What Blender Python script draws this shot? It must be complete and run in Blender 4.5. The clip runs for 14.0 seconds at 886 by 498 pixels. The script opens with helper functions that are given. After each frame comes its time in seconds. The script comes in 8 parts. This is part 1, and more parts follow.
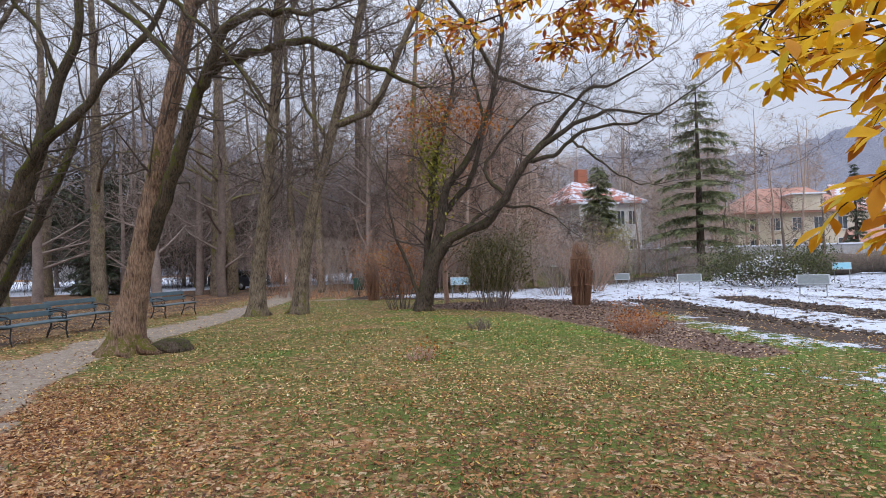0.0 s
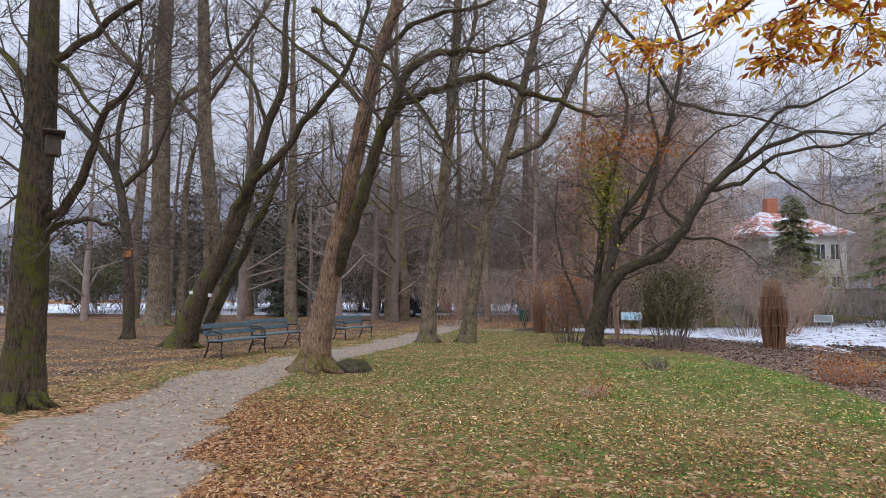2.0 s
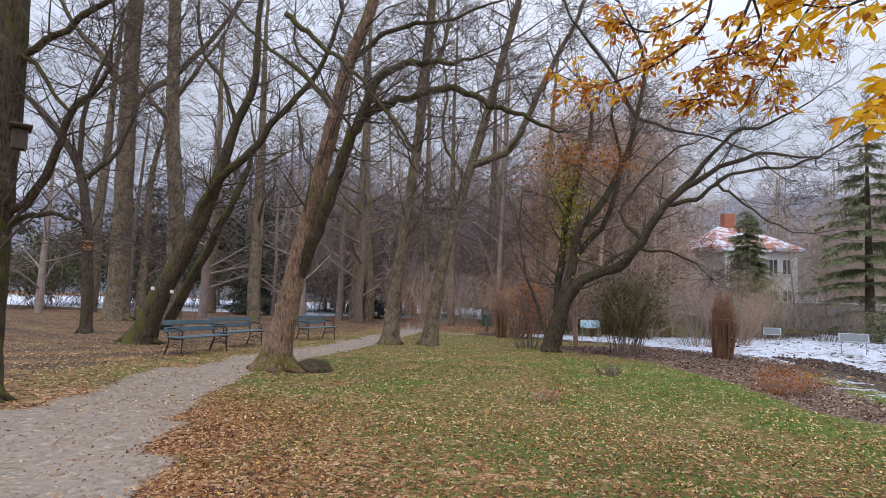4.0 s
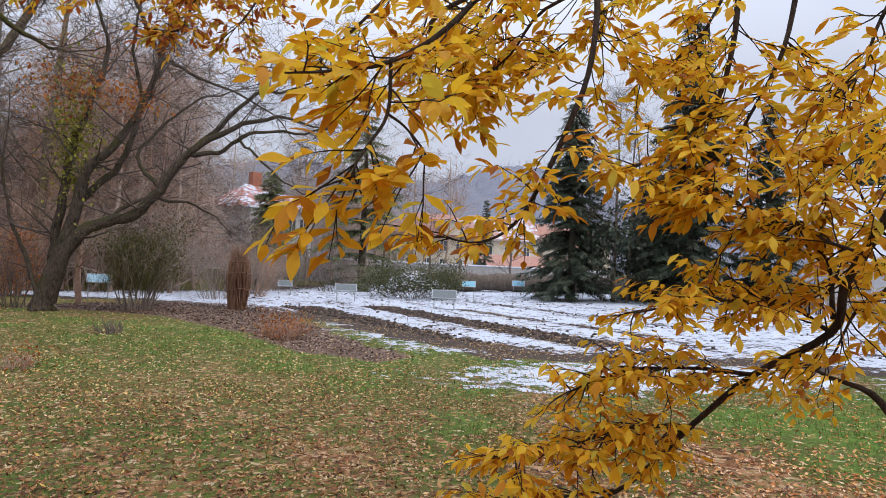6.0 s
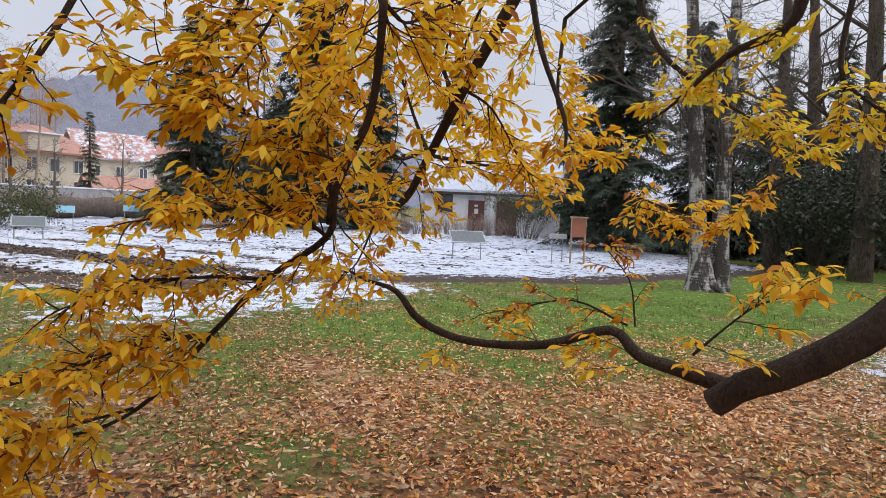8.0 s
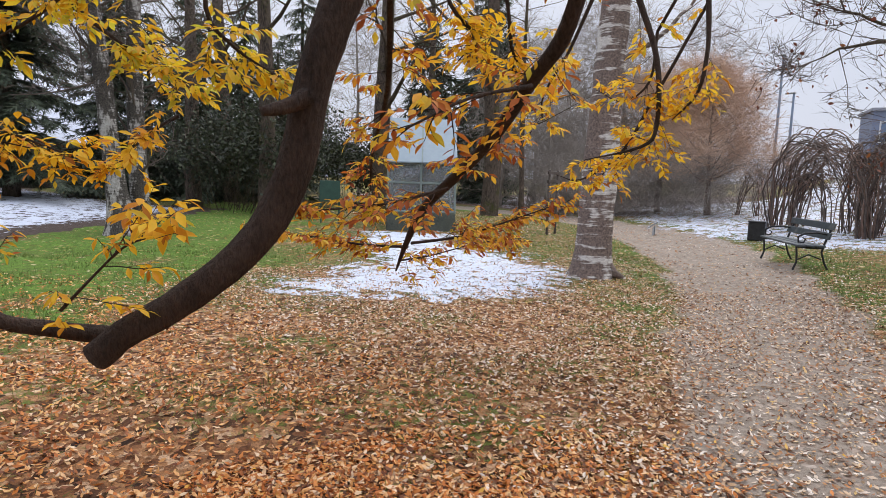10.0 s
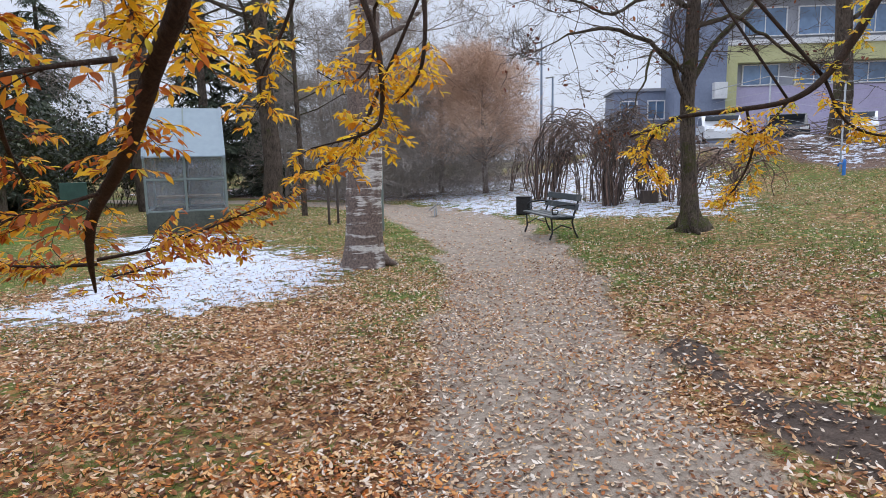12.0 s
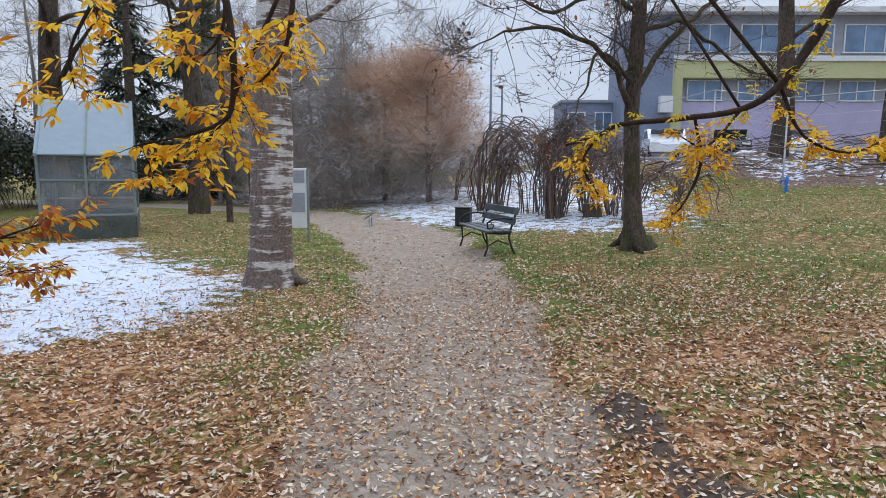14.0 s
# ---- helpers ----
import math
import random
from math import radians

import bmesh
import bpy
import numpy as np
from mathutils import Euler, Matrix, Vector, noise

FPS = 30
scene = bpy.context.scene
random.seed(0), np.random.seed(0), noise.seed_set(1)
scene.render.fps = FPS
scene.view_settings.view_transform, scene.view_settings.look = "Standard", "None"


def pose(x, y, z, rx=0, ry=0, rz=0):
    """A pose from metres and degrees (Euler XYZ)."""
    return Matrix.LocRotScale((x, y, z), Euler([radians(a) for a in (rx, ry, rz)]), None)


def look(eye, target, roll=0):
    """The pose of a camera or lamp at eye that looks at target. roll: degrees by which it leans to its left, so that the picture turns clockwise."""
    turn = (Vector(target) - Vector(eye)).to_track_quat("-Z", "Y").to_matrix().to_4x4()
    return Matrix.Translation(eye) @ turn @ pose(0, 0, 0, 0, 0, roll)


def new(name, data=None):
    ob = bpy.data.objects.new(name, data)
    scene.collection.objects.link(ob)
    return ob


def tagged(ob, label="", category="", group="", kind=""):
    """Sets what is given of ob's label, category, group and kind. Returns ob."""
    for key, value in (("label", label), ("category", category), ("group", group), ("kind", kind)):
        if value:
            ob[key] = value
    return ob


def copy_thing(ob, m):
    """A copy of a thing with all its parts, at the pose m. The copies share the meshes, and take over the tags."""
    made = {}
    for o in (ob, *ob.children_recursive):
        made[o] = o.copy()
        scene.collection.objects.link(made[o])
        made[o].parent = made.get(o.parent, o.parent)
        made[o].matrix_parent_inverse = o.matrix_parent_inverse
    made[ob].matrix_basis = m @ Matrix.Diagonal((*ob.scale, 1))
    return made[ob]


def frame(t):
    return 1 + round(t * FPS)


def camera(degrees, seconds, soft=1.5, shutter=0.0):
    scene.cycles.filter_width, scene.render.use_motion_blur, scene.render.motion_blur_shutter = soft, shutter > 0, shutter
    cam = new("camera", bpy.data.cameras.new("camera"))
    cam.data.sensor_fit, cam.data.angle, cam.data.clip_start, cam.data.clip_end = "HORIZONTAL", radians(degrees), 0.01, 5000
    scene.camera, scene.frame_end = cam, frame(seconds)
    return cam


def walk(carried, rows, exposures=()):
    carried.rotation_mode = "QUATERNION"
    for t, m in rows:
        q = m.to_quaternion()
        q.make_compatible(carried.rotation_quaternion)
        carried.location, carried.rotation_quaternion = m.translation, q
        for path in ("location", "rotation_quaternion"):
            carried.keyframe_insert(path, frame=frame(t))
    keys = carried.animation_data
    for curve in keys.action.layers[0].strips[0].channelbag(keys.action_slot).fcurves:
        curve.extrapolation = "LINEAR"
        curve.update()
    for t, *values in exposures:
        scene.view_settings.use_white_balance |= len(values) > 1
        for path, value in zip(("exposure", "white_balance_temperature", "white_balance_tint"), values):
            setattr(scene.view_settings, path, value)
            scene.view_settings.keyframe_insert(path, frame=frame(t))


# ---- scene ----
cam = camera(72.1, 14.0, soft=0.5)


def aim(eye, yaw, pitch, roll):
    """Pose of the camera from heading, pitch and roll in degrees."""
    y, p = radians(yaw), radians(pitch)
    way = Vector((-math.sin(y) * math.cos(p), math.cos(y) * math.cos(p), math.sin(p)))
    return look(eye, Vector(eye) + way, roll)


ROWS = [
    (0, (-0.549, 0.333, 1.564), -0.39, 1.28, -1.46),
    (0.5, (-0.598, 0.366, 1.567), 7.18, 2.63, -0.59),
    (1, (-0.632, 0.378, 1.561), 10.60, 3.50, -0.06),
    (1.5, (-0.653, 0.371, 1.559), 12.74, 4.04, -0.01),
    (2, (-0.675, 0.360, 1.552), 14.97, 4.39, 0.30),
    (2.2, (-0.675, 0.347, 1.554), 15.80, 4.45, 0.48),
    (4.3, (-0.480, 0.072, 1.588), 9.65, 4.87, 2.88),
    (4.5, (-0.450, 0.106, 1.589), 4.79, 4.91, 2.61),
    (5, (-0.359, 0.188, 1.561), -8.53, 3.60, 1.65),
    (5.5, (-0.240, 0.239, 1.567), -20.75, 1.93, 1.36),
    (6, (-0.123, 0.169, 1.560), -30.27, 2.13, 2.49),
    (6.5, (-0.057, 0.098, 1.550), -38.27, 0.69, 0.78),
    (7, (-0.005, 0.033, 1.540), -42.49, 0.08, 0.30),
    (7.5, (0.060, 0.004, 1.529), -49.87, -2.07, 0.64),
    (8, (0.118, -0.057, 1.528), -64.19, -3.40, 2.46),
    (8.5, (0.165, -0.115, 1.523), -78.34, -4.00, 2.91),
    (9, (0.224, -0.147, 1.507), -92.09, -4.61, 3.10),
    (9.2, (0.231, -0.167, 1.501), -96.83, -5.06, 3.17),
    (11.3, (0.354, -0.640, 1.549), -130.66, -8.02, 0.35),
    (11.5, (0.360, -0.739, 1.547), -130.79, -7.62, 0.64),
    (12, (0.337, -0.948, 1.548), -132.80, -7.93, -1.14),
    (12.5, (0.465, -1.197, 1.531), -138.47, -8.50, 0.24),
    (13, (0.613, -1.444, 1.546), -139.97, -7.70, -1.31),
    (13.5, (0.714, -1.722, 1.552), -139.28, -7.64, -0.33),
    (14, (0.778, -1.989, 1.559), -137.36, -7.34, 0.32),
]
walk(cam, [(t, aim(eye, yaw, pitch, roll)) for t, eye, yaw, pitch, roll in ROWS],
     [(0, 0.02, 6500, 10), (5, 0, 6550, 10), (6.5, -0.06, 6750, 10), (7.5, -0.05, 6900, 10), (9, 0.12, 6900, 10), (11.5, 0.15, 6500, 9), (12.5, 0.05, 6400, 8), (14, 0, 6250, 6)])

# ---- light: an overcast winter sky ----
world = bpy.data.worlds.new("overcast")
scene.world = world
world.use_nodes = True
wn, wl = world.node_tree.nodes, world.node_tree.links
sky = wn.new("ShaderNodeTexSky")
sky.sky_type, sky.sun_disc = "NISHITA", False
sky.sun_elevation, sky.sun_rotation = radians(28), radians(200)
sky.air_density, sky.dust_density, sky.ozone_density = 1.0, 3.0, 1.0
dim = wn.new("ShaderNodeVectorMath")
dim.operation = "SCALE"
dim.inputs["Scale"].default_value = 0.10
cloud = wn.new("ShaderNodeTexNoise")
cloud.inputs["Scale"].default_value, cloud.inputs["Detail"].default_value = 1.6, 4.0
tone = wn.new("ShaderNodeValToRGB")
tone.color_ramp.elements[0].position, tone.color_ramp.elements[0].color = 0.35, (0.60, 0.66, 0.83, 1)
tone.color_ramp.elements[1].position, tone.color_ramp.elements[1].color = 0.70, (0.76, 0.81, 0.96, 1)
# an overcast sky is about three times as bright overhead as at the horizon
where, split, lift = wn.new("ShaderNodeTexCoord"), wn.new("ShaderNodeSeparateXYZ"), wn.new("ShaderNodeMapRange")
lift.inputs["From Min"].default_value, lift.inputs["From Max"].default_value = 0.25, 1.0
lift.inputs["To Min"].default_value, lift.inputs["To Max"].default_value = 1.0, 3.0
bright = wn.new("ShaderNodeVectorMath")
bright.operation = "SCALE"
wl.new(where.outputs["Generated"], split.inputs[0])
wl.new(split.outputs["Z"], lift.inputs["Value"])
wl.new(lift.outputs[0], bright.inputs["Scale"])
veil = wn.new("ShaderNodeMix")
veil.data_type = "RGBA"
veil.inputs["Factor"].default_value = 0.9
wl.new(sky.outputs[0], dim.inputs[0])
wl.new(cloud.outputs["Fac"], tone.inputs[0])
wl.new(dim.outputs[0], veil.inputs["A"])
wl.new(tone.outputs[0], bright.inputs[0])
wl.new(bright.outputs[0], veil.inputs["B"])
wl.new(veil.outputs["Result"], wn["Background"].inputs["Color"])
wn["Background"].inputs["Strength"].default_value = 0.95
sun = new("sun", bpy.data.lights.new("sun", "SUN"))
sun.data.energy, sun.data.angle, sun.data.color = 1.2, radians(40), (1.0, 0.96, 0.9)
sun.matrix_basis = look((0, 0, 30), (-8, 20, 0))

# ---- materials ----
class Net:
    """A small wrapper round one material's nodes."""

    def __init__(self, name):
        self.m = bpy.data.materials.new(name)
        self.m.use_nodes = True
        self.t = self.m.node_tree
        self.bsdf = self.t.nodes["Principled BSDF"]
        self.out = self.t.nodes["Material Output"]

    def add(self, kind, **values):
        n = self.t.nodes.new(kind)
        for k, v in values.items():
            n.inputs[k.replace("_", " ")].default_value = v
        return n

    def link(self, a, b):
        self.t.links.new(a, b)

    def pos(self, stretch=(1, 1, 1)):
        g = self.add("ShaderNodeNewGeometry")
        v = self.add("ShaderNodeVectorMath")
        v.operation = "MULTIPLY"
        v.inputs[1].default_value = stretch
        self.link(g.outputs["Position"], v.inputs[0])
        return v.outputs[0]

    def noise(self, scale, detail=5.0, rough=0.6, at=None):
        n = self.add("ShaderNodeTexNoise", Scale=scale, Detail=detail, Roughness=rough)
        self.link(at or self.pos(), n.inputs["Vector"])
        return n.outputs["Fac"]

    def ramp(self, fac, *stops):
        r = self.add("ShaderNodeValToRGB")
        e = r.color_ramp.elements
        while len(e) < len(stops):
            e.new(0.5)
        for el, (p, c) in zip(e, stops):
            el.position, el.color = p, (*c, 1) if len(c) == 3 else c
        self.link(fac, r.inputs[0])
        return r.outputs[0]

    def step(self, fac, a, b):
        r = self.add("ShaderNodeMapRange")
        r.interpolation_type = "SMOOTHSTEP"
        r.inputs["From Min"].default_value, r.inputs["From Max"].default_value = a, b
        self.link(fac, r.inputs["Value"])
        return r.outputs[0]

    def mix(self, fac, a, b, how="MIX"):
        n = self.add("ShaderNodeMix")
        n.data_type, n.blend_type = "RGBA", how
        for v, key in ((fac, "Factor"), (a, "A"), (b, "B")):
            s = n.inputs[key] if key == "Factor" else [q for q in n.inputs if q.name == key and q.type == "RGBA"][0]
            if isinstance(v, (int, float)):
                s.default_value = v
            elif isinstance(v, tuple):
                s.default_value = (*v, 1)
            else:
                self.link(v, s)
        return [q for q in n.outputs if q.type == "RGBA"][0]

    def maths(self, how, a, b=0.0):
        n = self.add("ShaderNodeMath")
        n.operation = how
        for i, v in enumerate((a, b)):
            if isinstance(v, (int, float)):
                n.inputs[i].default_value = v
            else:
                self.link(v, n.inputs[i])
        return n.outputs[0]

    def attr(self, name):
        n = self.add("ShaderNodeAttribute")
        n.attribute_name = name
        return n.outputs["Fac"]

    def island(self):
        return self.add("ShaderNodeNewGeometry").outputs["Random Per Island"]

    def per_object(self):
        return self.add("ShaderNodeObjectInfo").outputs["Random"]

    def done(self, color, rough=0.8, bump=None, strength=0.4, distance=0.01, metal=0.0, spec=None):
        for v, key in ((color, "Base Color"), (rough, "Roughness")):
            if isinstance(v, (int, float)):
                self.bsdf.inputs[key].default_value = v
            elif isinstance(v, tuple):
                self.bsdf.inputs[key].default_value = (*v, 1)
            else:
                self.link(v, self.bsdf.inputs[key])
        self.bsdf.inputs["Metallic"].default_value = metal
        if spec is not None:
            self.bsdf.inputs["Specular IOR Level"].default_value = spec
        if bump is not None:
            b = self.add("ShaderNodeBump", Strength=strength, Distance=distance)
            self.link(bump, b.inputs["Height"])
            self.link(b.outputs[0], self.bsdf.inputs["Normal"])
        return self.m


def plain(name, dark, light, scale=6.0, rough=0.8, stretch=(1, 1, 1), strength=0.3, distance=0.01, metal=0.0, dirt=None, spec=None):
    """Two-scale surface: grain and blotches between two colours, dirt as stains."""
    n = Net(name)
    at = n.pos(stretch)
    fine, broad = n.noise(scale * 8, 4, 0.65, at), n.noise(scale, 4, 0.6, at)
    c = n.ramp(n.maths("ADD", n.maths("MULTIPLY", fine, 0.5), n.maths("MULTIPLY", broad, 0.5)), (0.32, dark), (0.66, light))
    if dirt:
        c = n.mix(n.step(n.noise(scale * 0.35, 6, 0.7, at), 0.52, 0.72), c, dirt)
    return n.done(c, rough, fine, strength, distance, metal, spec)


def bark(name, dark, light, moss=None, scale=15.0, cover=0.53):
    n = Net(name)
    at = n.pos((1, 1, 0.16))
    ridge = n.noise(scale * 3.2, 6, 0.7, at)
    broad = n.noise(scale * 0.25, 3, 0.5)
    flake = n.noise(scale * 1.1, 3, 0.6, n.pos((1, 1, 0.35)))
    c = n.ramp(n.maths("ADD", n.maths("MULTIPLY", ridge, 0.6), n.maths("ADD", n.maths("MULTIPLY", broad, 0.2), n.maths("MULTIPLY", flake, 0.2))), (0.40, dark), (0.60, light))
    if moss:
        side = n.add("ShaderNodeSeparateXYZ")
        n.link(n.add("ShaderNodeNewGeometry").outputs["Normal"], side.inputs[0])
        spread = n.maths("ADD", n.noise(1.3, 5, 0.65), n.maths("MULTIPLY", side.outputs["Z"], 0.3))
        c = n.mix(n.maths("MULTIPLY", n.step(spread, cover, cover + 0.14), n.step(n.noise(16, 3), 0.36, 0.56)), c, moss)
    return n.done(c, 0.92, n.maths("ADD", ridge, flake), 1.0, 0.05, spec=0.2)


def birch_bark(name):
    """Brown-grey bark crossed by thin peeling white bands."""
    n = Net(name)
    band = n.noise(1.0, 4, 0.7, n.pos((1.1, 1.1, 13.0)))
    patch = n.noise(1.0, 3, 0.6, n.pos((2.6, 2.6, 1.5)))
    brown = n.ramp(n.noise(30, 4), (0.3, (0.075, 0.056, 0.048)), (0.7, (0.24, 0.18, 0.15)))
    white = n.ramp(n.noise(24, 4, 0.6, n.pos((1, 1, 4))), (0.3, (0.36, 0.33, 0.30)), (0.65, (0.66, 0.63, 0.58)))
    f = n.step(n.maths("ADD", n.maths("MULTIPLY", band, 0.6), n.maths("MULTIPLY", patch, 0.4)), 0.515, 0.57)
    return n.done(n.mix(f, brown, white), 0.8, band, 0.6, 0.02, spec=0.25)


def pale_birch(name):
    """White bark broken by dark fissures, black patches and thin cross lines."""
    n = Net(name)
    white = n.ramp(n.noise(20, 4), (0.3, (0.24, 0.22, 0.20)), (0.7, (0.48, 0.46, 0.43)))
    dark = n.ramp(n.noise(40, 4), (0.3, (0.02, 0.018, 0.016)), (0.7, (0.11, 0.095, 0.08)))
    patch = n.noise(1.0, 5, 0.7, n.pos((5.0, 5.0, 1.6)))
    line = n.noise(1.0, 3, 0.6, n.pos((2.0, 2.0, 26.0)))
    f = n.step(n.maths("ADD", n.maths("MULTIPLY", patch, 0.75), n.maths("MULTIPLY", line, 0.25)), 0.495, 0.575)
    return n.done(n.mix(f, dark, white), 0.85, patch, 0.7, 0.03, spec=0.25)


def leaf_mat(name, *stops, glow=0.5, single=False):
    """Thin leaves, coloured leaf by leaf, that let light through."""
    n = Net(name)
    c = n.ramp(n.per_object() if single else n.island(), *stops)
    c = n.mix(n.maths("MULTIPLY", n.noise(60, 3), 0.35), c, n.mix(0.5, c, (0.16, 0.06, 0.015)))
    n.done(c, 0.55, spec=0.3)
    tr = n.add("ShaderNodeBsdfTranslucent")
    n.link(c, tr.inputs["Color"])
    mx = n.add("ShaderNodeMixShader", Fac=glow)
    n.link(n.bsdf.outputs[0], mx.inputs[1])
    n.link(tr.outputs[0], mx.inputs[2])
    n.link(mx.outputs[0], n.out.inputs["Surface"])
    return n.m


def ground_mat():
    """One sheet: fallen leaves, grass, bare soil, gravel and thawing snow, by their own spread."""
    n = Net("ground_cover")
    fine, mid, broad = n.noise(70, 4, 0.7), n.noise(9, 5, 0.65), n.noise(0.8, 4, 0.6)
    cell = n.add("ShaderNodeTexVoronoi", Scale=19.0)
    warp = n.add("ShaderNodeVectorMath")
    jit = n.add("ShaderNodeTexNoise", Scale=9.0, Detail=2.0)
    n.link(n.pos(), jit.inputs["Vector"])
    n.link(n.pos(), warp.inputs[0])
    sc = n.add("ShaderNodeVectorMath")
    sc.operation = "SCALE"
    sc.inputs["Scale"].default_value = 0.12
    n.link(jit.outputs["Color"], sc.inputs[0])
    n.link(sc.outputs[0], warp.inputs[1])
    n.link(warp.outputs[0], cell.inputs["Vector"])
    one = n.add("ShaderNodeSeparateColor")
    n.link(cell.outputs["Color"], one.inputs[0])
    litter = n.ramp(one.outputs[0], (0.0, (0.04, 0.022, 0.014)), (0.3, (0.21, 0.085, 0.036)), (0.7, (0.43, 0.215, 0.095)), (1.0, (0.66, 0.45, 0.28)))
    litter = n.mix(n.step(fine, 0.3, 0.62), n.mix(0.68, litter, (0.045, 0.028, 0.018)), litter)
    grass = n.ramp(n.maths("ADD", n.maths("MULTIPLY", fine, 0.6), n.maths("MULTIPLY", mid, 0.4)), (0.36, (0.022, 0.034, 0.008)), (0.52, (0.085, 0.118, 0.022)), (0.68, (0.22, 0.24, 0.055)))
    grass = n.mix(n.maths("MULTIPLY", n.step(broad, 0.5, 0.68), 0.4), grass, (0.16, 0.125, 0.055))
    lush = n.ramp(n.maths("ADD", n.maths("MULTIPLY", fine, 0.6), n.maths("MULTIPLY", mid, 0.4)), (0.36, (0.035, 0.07, 0.010)), (0.52, (0.10, 0.185, 0.026)), (0.68, (0.21, 0.30, 0.055)))
    grass = n.mix(n.step(n.maths("ADD", n.attr("grass"), n.maths("MULTIPLY", n.maths("SUBTRACT", mid, 0.5), 0.6)), 0.6, 0.98), grass, lush)
    fleck = n.ramp(one.outputs[2], (0.0, (0.08, 0.04, 0.02)), (0.35, (0.30, 0.14, 0.05)), (0.7, (0.46, 0.29, 0.12)), (1.0, (0.62, 0.50, 0.33)))
    many = n.maths("SUBTRACT", 0.22, n.maths("MULTIPLY", n.step(n.attr("grass"), 0.58, 0.85), 0.14))
    grass = n.mix(n.maths("MULTIPLY", n.step(n.maths("SUBTRACT", many, one.outputs[1]), 0.0, 0.03), 0.85), grass, fleck)
    soil = n.ramp(n.maths("ADD", n.maths("MULTIPLY", fine, 0.5), n.maths("MULTIPLY", mid, 0.5)), (0.33, (0.028, 0.02, 0.016)), (0.65, (0.115, 0.085, 0.068)))
    mulch = n.ramp(n.maths("ADD", n.maths("MULTIPLY", fine, 0.6), n.maths("MULTIPLY", mid, 0.4)), (0.36, (0.045, 0.026, 0.02)), (0.5, (0.15, 0.095, 0.07)), (0.66, (0.32, 0.23, 0.18)))
    gravel = n.ramp(n.maths("ADD", n.maths("MULTIPLY", n.noise(150, 3, 0.7), 0.55), n.maths("MULTIPLY", mid, 0.45)), (0.34, (0.158, 0.128, 0.10)), (0.66, (0.40, 0.333, 0.265)))
    gravel = n.mix(n.maths("MULTIPLY", n.step(one.outputs[1], 0.72, 0.76), 0.5), gravel, n.ramp(one.outputs[2], (0.0, (0.12, 0.085, 0.065)), (0.5, (0.30, 0.20, 0.14)), (1.0, (0.56, 0.47, 0.39))))
    snow = n.ramp(n.maths("ADD", n.maths("MULTIPLY", mid, 0.6), n.maths("MULTIPLY", fine, 0.4)), (0.3, (0.46, 0.50, 0.58)), (0.6, (0.63, 0.67, 0.75)))
    lump = n.maths("SUBTRACT", n.maths("ADD", n.maths("MULTIPLY", n.noise(3.2, 5, 0.65), 0.6), n.maths("ADD", n.maths("MULTIPLY", mid, 0.3), n.maths("MULTIPLY", fine, 0.1))), 0.5)
    rag = n.maths("SUBTRACT", n.maths("ADD", n.maths("MULTIPLY", mid, 0.55), n.maths("MULTIPLY", fine, 0.45)), 0.5)

    def edge(name, soft, reach):
        return n.step(n.maths("ADD", n.attr(name), n.maths("MULTIPLY", rag, reach)), 0.5 - soft, 0.5 + soft)

    c = n.mix(edge("grass", 0.10, 2.4), litter, grass)
    c = n.mix(edge("mulch", 0.10, 0.8), c, mulch)
    c = n.mix(edge("gravel", 0.12, 0.9), c, gravel)
    c = n.mix(edge("soil", 0.10, 0.8), c, soil)
    white = n.step(n.maths("ADD", n.attr("snow"), n.maths("MULTIPLY", lump, 3.0)), 0.45, 0.55)
    c = n.mix(white, c, snow)
    rough = n.maths("SUBTRACT", 0.95, n.maths("MULTIPLY", white, 0.25))
    h = n.maths("ADD", n.maths("MULTIPLY", rag, 1.0), n.maths("MULTIPLY", white, 0.5))
    return n.done(c, rough, h, 0.8, 0.03, spec=0.2)


def snowy_roof(name, under, cover=0.45):
    n = Net(name)
    at = n.pos()
    rows = n.add("ShaderNodeTexWave", Scale=2.2, Distortion=1.2)
    rows.bands_direction = "Z"
    n.link(at, rows.inputs["Vector"])
    m = n.maths("ADD", n.noise(1.6, 6, 0.7), n.maths("MULTIPLY", rows.outputs["Fac"], 0.05))
    c = n.mix(n.step(m, cover, cover + 0.08), under, n.ramp(n.noise(5), (0.3, (0.48, 0.52, 0.60)), (0.7, (0.62, 0.66, 0.74))))
    return n.done(c, 0.8, m, 0.4, 0.03)


def glass_mat(name, tint=(0.86, 0.9, 0.92), rough=0.05, clear=0.78):
    """Window glass: partly clear, partly mirror-like; pale reflection is put into its base colour."""
    n = Net(name)
    reflect_tone = n.noise(1.1, 2, 0.5)
    n.done(n.ramp(reflect_tone, (0.3, (0.26, 0.29, 0.31)), (0.75, (0.52, 0.57, 0.60))), rough, spec=1.0)
    tp = n.add("ShaderNodeBsdfTransparent")
    mx = n.add("ShaderNodeMixShader", Fac=clear)
    n.link(n.bsdf.outputs[0], mx.inputs[1])
    n.link(tp.outputs[0], mx.inputs[2])
    n.link(mx.outputs[0], n.out.inputs["Surface"])
    return n.m


def dark_glass(name, c=(0.05, 0.06, 0.07)):
    n = Net(name)
    return n.done(n.ramp(n.noise(0.8, 3), (0.35, c), (0.65, tuple(1.8 * v for v in c))), 0.08, spec=0.7)


